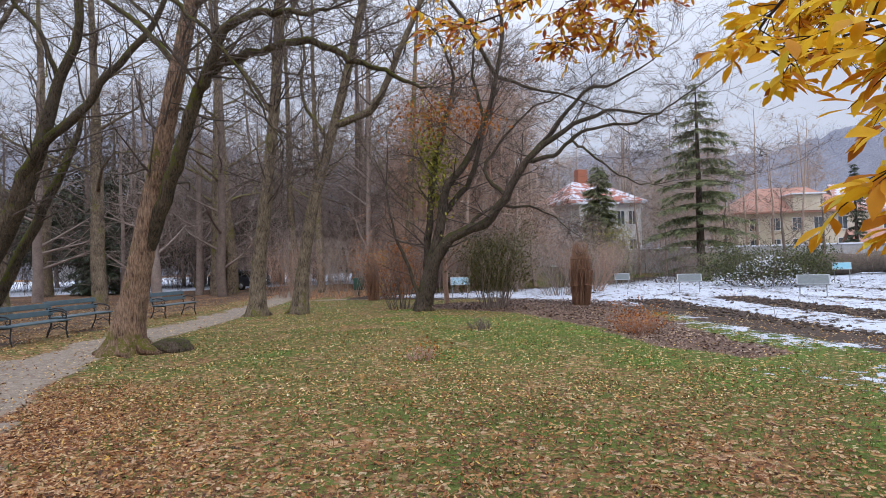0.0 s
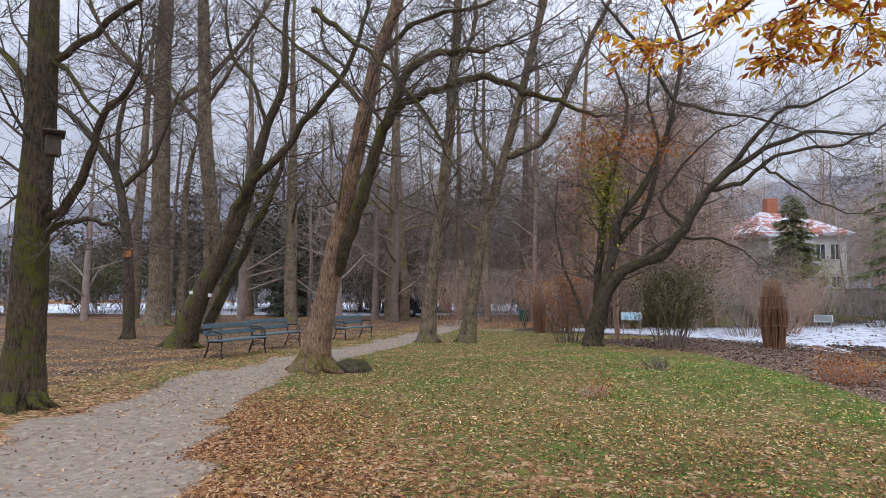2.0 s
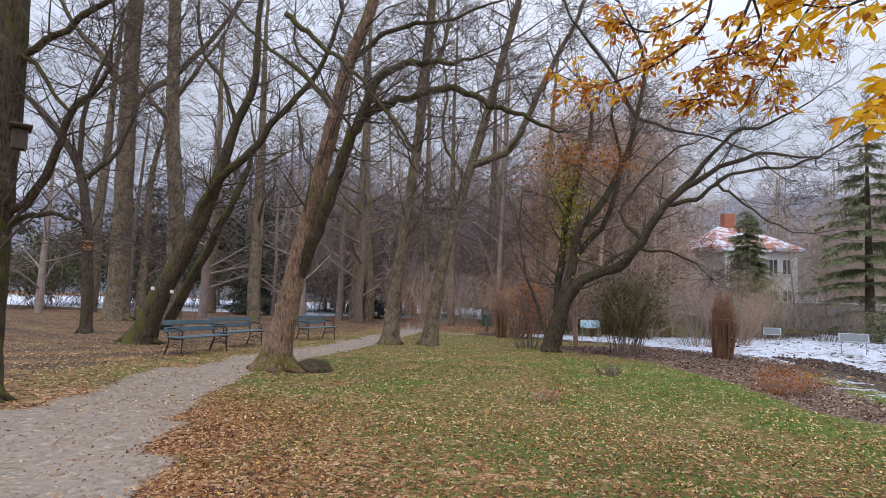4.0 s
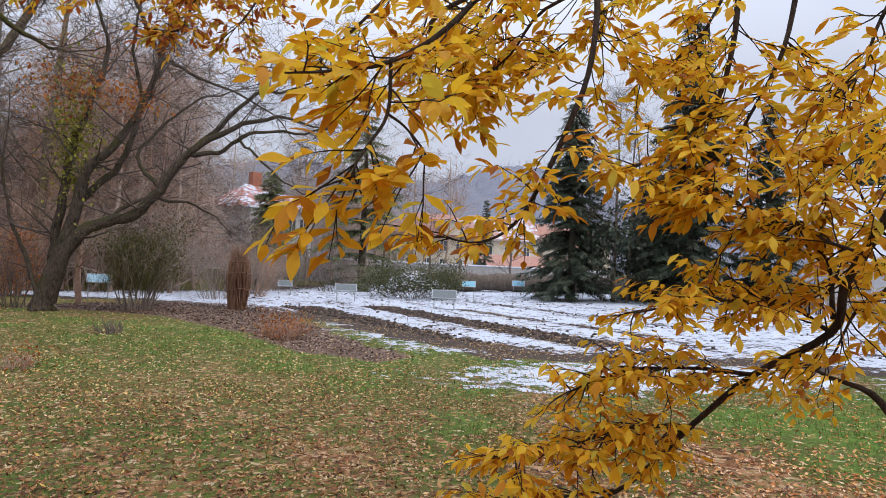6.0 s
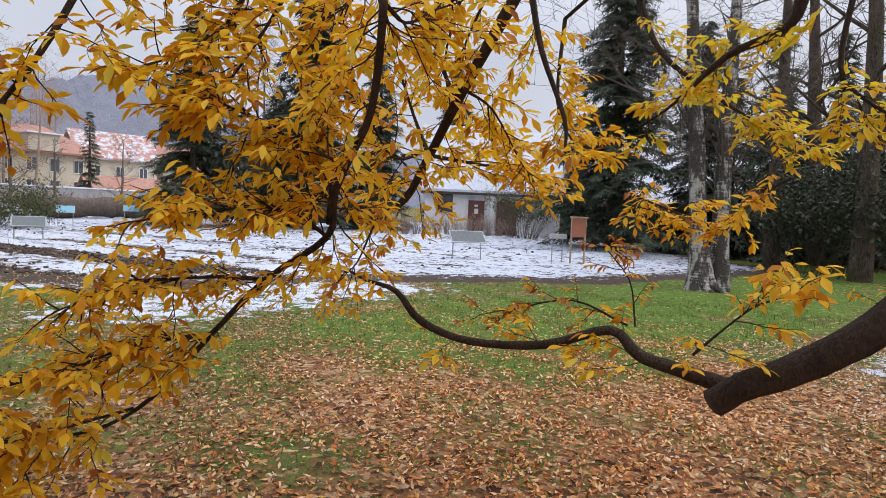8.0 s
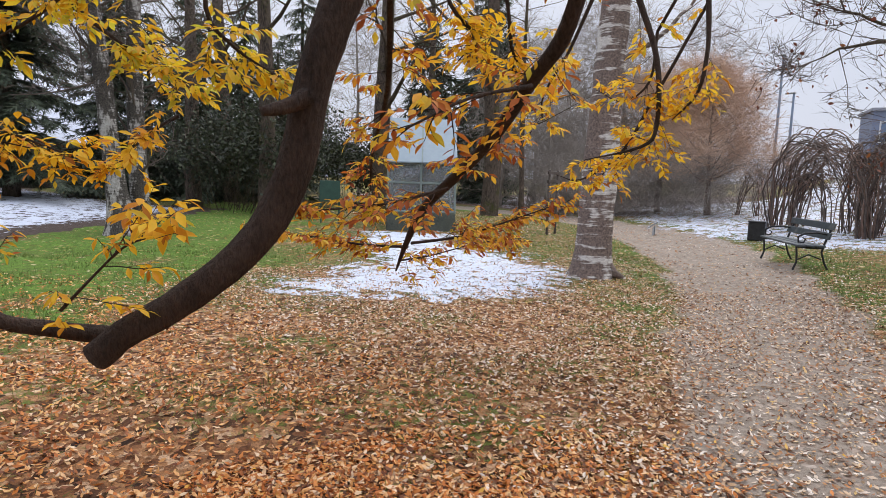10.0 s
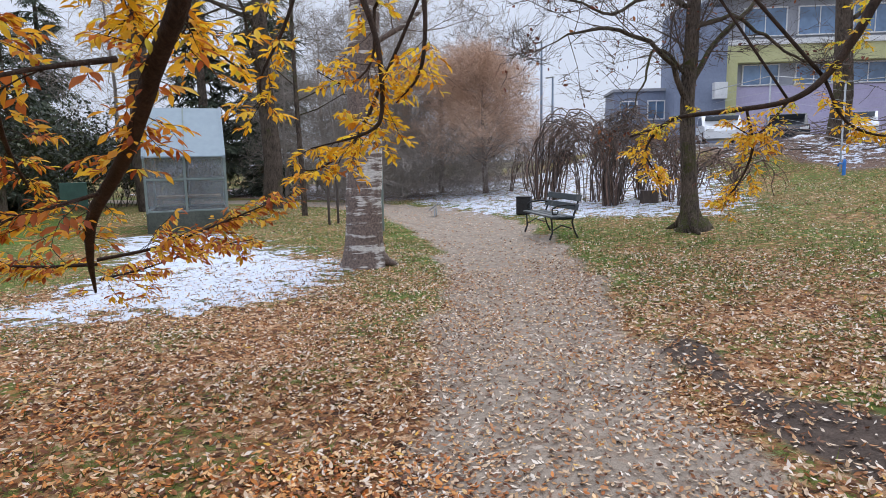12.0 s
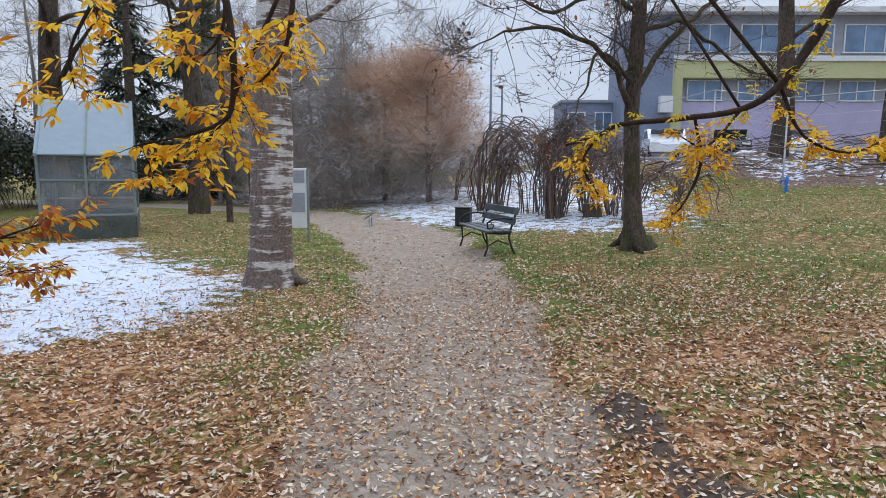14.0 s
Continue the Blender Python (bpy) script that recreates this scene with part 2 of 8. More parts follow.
GROUND = ground_mat()
BARK_BROWN = bark("reddish_brown_bark", (0.085, 0.052, 0.037), (0.50, 0.33, 0.23), (0.16, 0.15, 0.03))
BARK_GREY = bark("grey_brown_bark", (0.055, 0.042, 0.034), (0.36, 0.285, 0.205), (0.17, 0.165, 0.035))
BARK_DARK = bark("dark_wet_bark", (0.03, 0.023, 0.019), (0.17, 0.13, 0.10), (0.075, 0.075, 0.026))
BARK_MOSSY = bark("mossy_dark_bark", (0.03, 0.023, 0.017), (0.17, 0.13, 0.09), (0.11, 0.115, 0.02), cover=0.47)
BARK_SMOOTH = plain("smooth_dark_bark", (0.020, 0.0135, 0.010), (0.075, 0.049, 0.036), 9, 0.85, (1, 1, 0.45), 0.9, 0.025, spec=0.2)
BARK_BIRCH = birch_bark("birch_bark")
BARK_PALE_BIRCH = pale_birch("pale_birch_bark")
TWIG = plain("bare_twig", (0.085, 0.064, 0.054), (0.23, 0.175, 0.145), 6, 0.9)
TWIG_DARK = plain("dark_bare_twig", (0.045, 0.035, 0.03), (0.145, 0.11, 0.09), 6, 0.9)
TWIG_WOOD = plain("purplish_brown_twig", (0.165, 0.13, 0.115), (0.37, 0.295, 0.26), 3, 0.9)
TWIG_TAN = plain("tan_twig", (0.25, 0.185, 0.148), (0.48, 0.36, 0.29), 3, 0.9)
TWIG_PALE = plain("pale_bare_twig", (0.21, 0.165, 0.135), (0.42, 0.335, 0.28), 6, 0.9)
TWIG_ORANGE = plain("pale_orange_twig", (0.40, 0.26, 0.175), (0.66, 0.46, 0.335), 6, 0.9)
TWIG_GREY = plain("grey_brown_twig", (0.18, 0.155, 0.135), (0.38, 0.33, 0.285), 6, 0.9)
TWIG_RUSTY = plain("rusty_brown_twig", (0.10, 0.062, 0.045), (0.26, 0.165, 0.125), 6, 0.9)
TWIG_RED = plain("russet_twig", (0.26, 0.155, 0.11), (0.54, 0.35, 0.26), 6, 0.9)
LEAF_GOLD = leaf_mat("golden_leaf", (0.0, (0.36, 0.11, 0.015)), (0.10, (0.70, 0.30, 0.016)), (0.45, (0.92, 0.565, 0.028)), (0.85, (0.95, 0.66, 0.06)), (1.0, (0.66, 0.57, 0.06)))
LEAF_DARK = leaf_mat("withered_red_brown_leaf", (0.0, (0.10, 0.03, 0.02)), (0.6, (0.24, 0.07, 0.04)), (1.0, (0.42, 0.16, 0.05)), glow=0.2)
LEAF_SINGLE = leaf_mat("golden_single_leaf", (0.0, (0.36, 0.11, 0.015)), (0.10, (0.70, 0.30, 0.016)), (0.45, (0.92, 0.565, 0.028)), (0.85, (0.95, 0.66, 0.06)), (1.0, (0.66, 0.57, 0.06)), single=True)
LEAF_MIXED = leaf_mat("rust_and_gold_leaf", (0.0, (0.28, 0.06, 0.02)), (0.3, (0.50, 0.15, 0.03)), (0.5, (0.78, 0.38, 0.03)), (0.8, (0.85, 0.54, 0.05)), (1.0, (0.56, 0.50, 0.06)))
LEAF_LIME = leaf_mat("greenish_yellow_leaf", (0.0, (0.70, 0.36, 0.02)), (0.5, (0.86, 0.60, 0.035)), (1.0, (0.52, 0.54, 0.06)))
LEAF_RUST = leaf_mat("rusty_leaf", (0.0, (0.22, 0.06, 0.02)), (0.5, (0.48, 0.16, 0.04)), (1.0, (0.62, 0.27, 0.05)))
LEAF_FALLEN = leaf_mat("fallen_leaf", (0.0, (0.07, 0.035, 0.028)), (0.15, (0.20, 0.09, 0.045)), (0.32, (0.48, 0.19, 0.065)), (0.48, (0.50, 0.30, 0.145)), (0.72, (0.68, 0.52, 0.36)), (0.93, (0.80, 0.73, 0.64)), (1.0, (0.70, 0.40, 0.05)), glow=0.12)
LEAF_ORANGE = leaf_mat("orange_fallen_leaf", (0.0, (0.09, 0.035, 0.02)), (0.15, (0.26, 0.09, 0.035)), (0.4, (0.66, 0.21, 0.045)), (0.6, (0.70, 0.32, 0.09)), (0.8, (0.84, 0.50, 0.22)), (0.95, (0.88, 0.68, 0.46)), (1.0, (0.80, 0.44, 0.04)), glow=0.15)
CHIP = leaf_mat("bark_chip", (0.0, (0.05, 0.03, 0.022)), (0.5, (0.16, 0.10, 0.075)), (0.85, (0.32, 0.22, 0.17)), (1.0, (0.45, 0.36, 0.30)), glow=0.05)
CLOD = plain("damp_soil_clod", (0.025, 0.018, 0.015), (0.11, 0.08, 0.065), 8, 0.95, strength=0.7)
LEAF_DAMP = leaf_mat("damp_rust_brown_leaf", (0.0, (0.05, 0.025, 0.018)), (0.25, (0.19, 0.07, 0.03)), (0.5, (0.37, 0.145, 0.045)), (0.78, (0.45, 0.26, 0.095)), (0.95, (0.60, 0.44, 0.26)), (1.0, (0.66, 0.40, 0.06)), glow=0.12)
LEAF_LAWN = leaf_mat("tan_fallen_leaf", (0.0, (0.06, 0.03, 0.02)), (0.25, (0.28, 0.12, 0.045)), (0.5, (0.58, 0.34, 0.10)), (0.85, (0.78, 0.56, 0.24)), (1.0, (0.82, 0.68, 0.44)), glow=0.12)
GRASS = leaf_mat("grass_blade", (0.0, (0.035, 0.07, 0.014)), (0.5, (0.095, 0.17, 0.03)), (0.85, (0.19, 0.26, 0.055)), (1.0, (0.32, 0.27, 0.12)), glow=0.25)
NEEDLE = leaf_mat("spruce_needles", (0.0, (0.03, 0.05, 0.036)), (0.6, (0.065, 0.10, 0.068)), (1.0, (0.13, 0.165, 0.105)), glow=0.2)
NEEDLE_DARK = leaf_mat("dark_yew_needles", (0.0, (0.010, 0.02, 0.014)), (0.6, (0.028, 0.048, 0.03)), (1.0, (0.07, 0.095, 0.05)), glow=0.1)
NEEDLE_PINE = leaf_mat("pine_needles", (0.0, (0.09, 0.115, 0.065)), (0.6, (0.20, 0.245, 0.12)), (1.0, (0.36, 0.38, 0.18)), glow=0.3)
EVERGREEN = leaf_mat("evergreen_leaf", (0.0, (0.02, 0.035, 0.014)), (0.6, (0.055, 0.085, 0.025)), (1.0, (0.14, 0.15, 0.03)), glow=0.12)
OLIVE = leaf_mat("olive_needle_leaf", (0.0, (0.05, 0.06, 0.02)), (0.6, (0.13, 0.13, 0.045)), (1.0, (0.24, 0.21, 0.07)), glow=0.15)
IVY = leaf_mat("yellow_green_leaf", (0.0, (0.14, 0.17, 0.03)), (1.0, (0.50, 0.46, 0.07)), glow=0.25)
PLASTER_WHITE = plain("white_plaster", (0.60, 0.60, 0.60), (0.80, 0.79, 0.78), 1.6, 0.9, dirt=(0.45, 0.44, 0.43), strength=0.15)
PLASTER_CREAM = plain("cream_plaster", (0.50, 0.44, 0.34), (0.64, 0.58, 0.47), 1.4, 0.9, dirt=(0.40, 0.34, 0.26), strength=0.15)
PLASTER_GREY = plain("grey_plaster", (0.27, 0.28, 0.31), (0.36, 0.37, 0.40), 1.4, 0.9, strength=0.1)
PLASTER_YELLOW = plain("lime_yellow_plaster", (0.47, 0.46, 0.22), (0.56, 0.55, 0.30), 1.2, 0.85, strength=0.1)
PLASTER_LILAC = plain("lilac_plaster", (0.40, 0.36, 0.51), (0.49, 0.45, 0.60), 1.2, 0.85, strength=0.1)
PANEL_SLATE = plain("slate_grey_blue_panel", (0.17, 0.20, 0.28), (0.23, 0.27, 0.36), 1.0, 0.7, strength=0.1)
TILE_VILLA = plain("red_roof_tile", (0.22, 0.075, 0.05), (0.42, 0.16, 0.105), 2, 0.85, dirt=(0.42, 0.33, 0.31))
BASE_MOSSY = plain("mossy_dark_grey_wall", (0.05, 0.06, 0.05), (0.12, 0.13, 0.105), 2.5, 0.9)
PANEL_BLUE = plain("slate_blue_panel", (0.10, 0.14, 0.20), (0.15, 0.20, 0.28), 1.0, 0.6, strength=0.1)
TILE_RED = plain("orange_red_roof_tile", (0.33, 0.155, 0.115), (0.48, 0.265, 0.205), 3, 0.85, dirt=(0.40, 0.30, 0.25))
ROOF_SNOW = snowy_roof("snow_on_roof", (0.34, 0.32, 0.32), 0.30)
ROOF_VILLA = snowy_roof("snow_patches_on_villa_roof", (0.36, 0.13, 0.09), 0.50)
ROOF_HALF = snowy_roof("patchy_snow_on_red_tile", (0.42, 0.22, 0.17), 0.50)
WOOD_DARK = plain("dark_weathered_boards", (0.030, 0.022, 0.018), (0.095, 0.07, 0.055), 4, 0.85, (1, 1, 0.15))
WOOD_DOOR = plain("brown_door_wood", (0.085, 0.03, 0.02), (0.16, 0.065, 0.04), 5, 0.6, (1, 1, 0.2))
WOOD_BENCH = plain("blue_grey_painted_slat", (0.045, 0.085, 0.105), (0.10, 0.155, 0.18), 7, 0.55, dirt=(0.16, 0.17, 0.16))
WOOD_BENCH_DARK = plain("dark_painted_slat", (0.03, 0.04, 0.045), (0.07, 0.085, 0.09), 7, 0.5, dirt=(0.16, 0.16, 0.15))
WOOD_PALE = plain("pale_wood", (0.30, 0.20, 0.12), (0.46, 0.33, 0.2), 5, 0.8, (1, 1, 0.2))
IRON = plain("black_cast_iron", (0.012, 0.013, 0.014), (0.04, 0.04, 0.042), 12, 0.5, metal=0.3)
STEEL = plain("galvanised_steel", (0.28, 0.30, 0.31), (0.45, 0.46, 0.47), 8, 0.45, metal=0.8)
POLY = plain("pale_translucent_roof_sheet", (0.20, 0.255, 0.285), (0.25, 0.31, 0.34), 0.7, 0.4, strength=0.1)
FRAME_GREEN = plain("grey_green_frame_paint", (0.15, 0.19, 0.17), (0.24, 0.28, 0.26), 6, 0.6)
BOARD_WHITE = plain("white_board", (0.62, 0.63, 0.62), (0.76, 0.77, 0.76), 5, 0.5)
BOARD_GREY = plain("faded_grey_print", (0.12, 0.14, 0.145), (0.19, 0.21, 0.215), 9, 0.8, spec=0.2)
BOARD_BLUE = plain("sky_blue_print", (0.12, 0.36, 0.48), (0.2, 0.46, 0.58), 5, 0.4)
BOARD_PALE_BLUE = plain("faded_blue_print", (0.22, 0.38, 0.46), (0.32, 0.48, 0.55), 5, 0.5)
BOARD_BRICK = plain("brick_red_panel", (0.30, 0.10, 0.06), (0.42, 0.16, 0.09), 5, 0.7)
ORANGE_WOOD = plain("orange_painted_box", (0.5, 0.17, 0.05), (0.62, 0.25, 0.1), 8, 0.7)
GREEN_BIN = plain("dark_green_bin_paint", (0.02, 0.06, 0.045), (0.04, 0.1, 0.075), 8, 0.5)
BLUE_PAINT = plain("bright_blue_paint", (0.02, 0.15, 0.5), (0.05, 0.24, 0.65), 8, 0.5)
HEDGE = plain("bare_hedge_twigs", (0.075, 0.058, 0.045), (0.2, 0.155, 0.12), 5, 0.95, strength=0.9, distance=0.05)
STRAW = plain("reddish_straw", (0.15, 0.075, 0.045), (0.42, 0.235, 0.145), 10, 0.95, (1, 1, 0.2), 0.6)
CONCRETE = plain("weathered_concrete", (0.28, 0.27, 0.26), (0.44, 0.43, 0.42), 2, 0.9)
GLASS = glass_mat("greenhouse_glass")
WINDOW = dark_glass("window_glass")
WINDOW_BLUE = dark_glass("blue_window_glass", (0.10, 0.16, 0.25))
FRAME_WHITE = plain("white_frame_paint", (0.62, 0.62, 0.62), (0.78, 0.78, 0.77), 5, 0.5)
CAR_WHITE = plain("white_car_paint", (0.68, 0.69, 0.70), (0.76, 0.77, 0.78), 1, 0.25, strength=0.0)
CAR_RED = plain("dull_red_car_paint", (0.20, 0.05, 0.035), (0.28, 0.07, 0.05), 1, 0.3, strength=0.0)
CAR_DARK = plain("dark_car_paint", (0.02, 0.022, 0.026), (0.04, 0.042, 0.05), 1, 0.25, strength=0.0)
RUBBER = plain("tyre_rubber", (0.012, 0.012, 0.012), (0.03, 0.03, 0.03), 9, 0.9)
SNOW = plain("soft_snow", (0.66, 0.70, 0.78), (0.82, 0.85, 0.92), 3, 0.75, strength=0.5)
# far wood: distance haze is put into both base colours as pale blue-grey
TWIG_HAZED = plain("hazed_far_twig", (0.27, 0.285, 0.345), (0.40, 0.415, 0.49), 0.5, 1.0)
HILL_HAZED = plain("hazed_far_wood", (0.22, 0.235, 0.29), (0.33, 0.345, 0.415), 0.25, 1.0, (1, 1, 0.35), 0.9, 1.5)

# ---- tools ----
class Buf:
    """Vertices and faces gathered for one mesh."""

    def __init__(self):
        self.v, self.f = [], []

    def tube(self, pts, sides=6, rough=0.0, rng=random):
        """A tapered tube along points (x, y, z, radius)."""
        n, base = len(pts), len(self.v)
        last = None
        for i, p in enumerate(pts):
            a, b = pts[max(i - 1, 0)], pts[min(i + 1, n - 1)]
            d = Vector((b[0] - a[0], b[1] - a[1], b[2] - a[2]))
            if d.length < 1e-6:
                d = Vector((0, 0, 1))
            d.normalize()
            if last is None:
                u = d.cross(Vector((0.31, 0.95, 0.05)))
                if u.length < 0.1:
                    u = d.cross(Vector((1, 0, 0)))
            else:
                u = last - d * last.dot(d)
            u.normalize()
            last = u
            w = d.cross(u)
            for k in range(sides):
                an = 2 * math.pi * k / sides
                r = p[3] * (1 + (rng.uniform(-rough, rough) if rough else 0))
                q = u * (r * math.cos(an)) + w * (r * math.sin(an))
                self.v.append((p[0] + q.x, p[1] + q.y, p[2] + q.z))
        for i in range(n - 1):
            o = base + i * sides
            for k in range(sides):
                k2 = (k + 1) % sides
                self.f.append((o + k, o + k2, o + sides + k2, o + sides + k))
        self.f.append(tuple(range(base + (n - 1) * sides, base + n * sides)))

    def mesh(self, name, smooth=True):
        me = bpy.data.meshes.new(name)
        me.from_pydata(self.v, [], self.f)
        if smooth:
            me.polygons.foreach_set("use_smooth", np.ones(len(me.polygons), dtype=bool))
        me.update()
        return me


def curve(pts, k=4):
    """Catmull-Rom through points (x, y, z, radius)."""
    p = [np.array(q, float) for q in pts]
    p = [2 * p[0] - p[1]] + p + [2 * p[-1] - p[-2]]
    out = []
    for i in range(1, len(p) - 2):
        for s in range(k):
            t = s / k
            q = 0.5 * (2 * p[i] + (p[i + 1] - p[i - 1]) * t + (2 * p[i - 1] - 5 * p[i] + 4 * p[i + 1] - p[i + 2]) * t * t + (3 * p[i] - p[i - 1] - 3 * p[i + 1] + p[i + 2]) * t ** 3)
            q[3] = max(q[3], 0.002)
            out.append(tuple(q))
    out.append(tuple(p[-2]))
    return out


def scatter(name, tv, tf, rot, off):
    """One mesh of many copies of a small template; rot is (N, 3, 3), already scaled, off is (N, 3)."""
    tv, tf = np.asarray(tv, float), np.asarray(tf, int)
    n, m = len(off), len(tv)
    co = (np.einsum("nij,kj->nki", rot, tv) + off[:, None, :]).reshape(-1, 3)
    fs = (tf[None] + (np.arange(n) * m)[:, None, None]).reshape(-1, tf.shape[1])
    me = bpy.data.meshes.new(name)
    me.vertices.add(len(co))
    me.vertices.foreach_set("co", co.ravel())
    me.loops.add(fs.size)
    me.loops.foreach_set("vertex_index", fs.ravel())
    me.polygons.add(len(fs))
    me.polygons.foreach_set("loop_start", np.arange(0, fs.size, tf.shape[1]))
    me.update(calc_edges=True)
    me.validate()
    return me


def turns(yaw, pitch, roll, size):
    """Rotation matrices Rz(yaw) Ry(pitch) Rx(roll), scaled."""
    cy, sy, cp, sp, cr, sr = np.cos(yaw), np.sin(yaw), np.cos(pitch), np.sin(pitch), np.cos(roll), np.sin(roll)
    m = np.empty((len(yaw), 3, 3))
    m[:, 0, 0], m[:, 0, 1], m[:, 0, 2] = cy * cp, cy * sp * sr - sy * cr, cy * sp * cr + sy * sr
    m[:, 1, 0], m[:, 1, 1], m[:, 1, 2] = sy * cp, sy * sp * sr + cy * cr, sy * sp * cr - cy * sr
    m[:, 2, 0], m[:, 2, 1], m[:, 2, 2] = -sp, cp * sr, cp * cr
    return m * np.asarray(size)[:, None, None]


LEAF_V = [(0, 0, 0), (0.28, 0.23, 0.05), (0.64, 0.25, 0.03), (1, 0, -0.08), (0.64, -0.25, 0.03), (0.28, -0.23, 0.05)]
LEAF_F = [(0, 2, 1), (0, 3, 2), (0, 4, 3), (0, 5, 4)]


# a pointed oval leaf folded along its rib, with its stalk
BLADE_LEAF_V = [(0.0, 0, 0), (0.26, 0.13, 0.04), (0.50, 0.205, 0.05), (0.78, 0.13, 0.02), (1.02, 0, -0.07), (0.78, -0.13, 0.02), (0.50, -0.205, 0.06), (0.26, -0.13, 0.045), (0.52, 0, 0.0)]
BLADE_LEAF_F = [(0, 8, 1), (1, 8, 2), (2, 8, 3), (3, 8, 4), (4, 8, 5), (5, 8, 6), (6, 8, 7), (7, 8, 0)]
FLAT_V = [(-0.5, 0, 0.05), (-0.12, 0.2, 0.03), (-0.12, -0.2, 0.0), (0.22, 0.19, 0.0), (0.22, -0.19, 0.06), (0.5, 0, 0.09)]
FLAT_F = [(0, 2, 1), (1, 2, 4), (1, 4, 3), (3, 4, 5)]
SPRAY_V = [(0, 0.006, 0), (0, -0.006, 0), (1, 0, 0.12), (0.2, 0.004, 0.02), (0.215, 0.004, 0.03), (0.72, 0.34, 0.16), (0.34, 0.003, 0.04), (0.355, 0.003, 0.05), (0.82, -0.3, 0.02), (0.5, 0, 0.05), (0.515, 0.003, 0.06), (0.9, 0.16, -0.1), (0.12, 0, 0.0), (0.135, 0, 0.02), (0.5, -0.26, 0.2)]
SPRAY_F = [(0, 1, 2), (3, 4, 5), (6, 7, 8), (9, 10, 11), (12, 13, 14)]
STUFF = ("twig_spray", "foliage", "needle_cover", "bough_whorl", "stem_clump", "brush", "snow")


def fine_twigs(tips, n, size, mat, parent, seed, name="twig_spray", spread=0.05, up=-0.35):
    """Fine forked twigs at the ends of branches."""
    g = np.random.RandomState(seed)
    t = np.array(tips)
    off = t[g.randint(0, len(t), n)] + g.normal(0, spread, (n, 3))
    rot = turns(g.uniform(0, 6.28, n), g.normal(up, 0.5, n), g.uniform(0, 6.28, n), size * g.uniform(0.5, 1.3, n))
    return part(name, scatter(name, SPRAY_V, SPRAY_F, rot, off), mat, parent)


def thing(name, label, category, m=None, group="", kind=""):
    """An empty that carries a thing's parts."""
    e = new(name)
    e.empty_display_size = 0.1
    if m is not None:
        e.matrix_basis = m
    return tagged(e, label, category, group, kind)


def part(name, src, material, parent=None, label=""):
    """Links a bmesh, Buf or mesh as one object under its thing or part."""
    if isinstance(src, Buf):
        me = src.mesh(name)
    elif isinstance(src, bpy.types.Mesh):
        me = src
    else:
        me = bpy.data.meshes.new(name)
        src.to_mesh(me)
        src.free()
    if not me.materials:
        me.materials.append(material)
    ob = new(name, me)
    ob.parent = parent
    if label:
        ob["label"] = label
    if name in STUFF:
        ob["kind"] = "stuff"
    return ob


def boxes(*specs, bevel=0.01):
    """A bmesh of bevelled boxes: (cx, cy, cz, sx, sy, sz[, turn in degrees about z[, about x]])."""
    bm = bmesh.new()
    for s in specs:
        m = Matrix.Translation(s[:3]) @ Euler((radians(s[7]) if len(s) > 7 else 0, 0, radians(s[6]) if len(s) > 6 else 0)).to_matrix().to_4x4() @ Matrix.Diagonal((*s[3:6], 1))
        bmesh.ops.create_cube(bm, size=1, matrix=m)
    if bevel:
        bmesh.ops.bevel(bm, geom=bm.edges[:], offset=bevel, segments=1, affect="EDGES", clamp_overlap=True)
    return bm


def prism(profile, x0, x1):
    """A solid drawn out along x from a profile of (y, z)."""
    bm = bmesh.new()
    a = [bm.verts.new((x0, y, z)) for y, z in profile]
    b = [bm.verts.new((x1, y, z)) for y, z in profile]
    bm.faces.new(a[::-1])
    bm.faces.new(b)
    for i in range(len(a)):
        j = (i + 1) % len(a)
        bm.faces.new((a[i], a[j], b[j], b[i]))
    bmesh.ops.recalc_face_normals(bm, faces=bm.faces[:])
    return bm


def pipes(*runs, sides=6):
    """A Buf of round bars, each a list of (x, y, z, radius)."""
    b = Buf()
    for r in runs:
        b.tube(r, sides)
    return b

# ---- ground ----
PATH_LINE = [(-13, 75, 0.8), (-11, 55, 0.8), (-9.4, 38, 0.75), (-8.2, 29, 0.7), (-7.7, 22, 0.6), (-7.5, 18, 0.65), (-7.8, 14.5, 0.85), (-7.6, 11, 0.9), (-6.9, 8.5, 0.95), (-5.9, 5.6, 1.15),
             (-4.4, 3.2, 1.2), (-2, 0.7, 1.15), (0, -1.4, 1.0), (1.5, -2.9, 0.95), (3.1, -4.5, 0.92), (4.5, -6.05, 0.92), (6.0, -7.6, 0.98), (8.0, -9.4, 1.15), (11.3, -11.8, 1.4), (16, -14.2, 1.4), (21, -15, 1.3), (27, -13.5, 1.2), (36, -9, 1.2)]
SIDE_LINE = [(-8.0, 27.6, 0.35), (-4, 28.0, 0.35), (0, 27.5, 0.35), (5, 26, 0.3)]
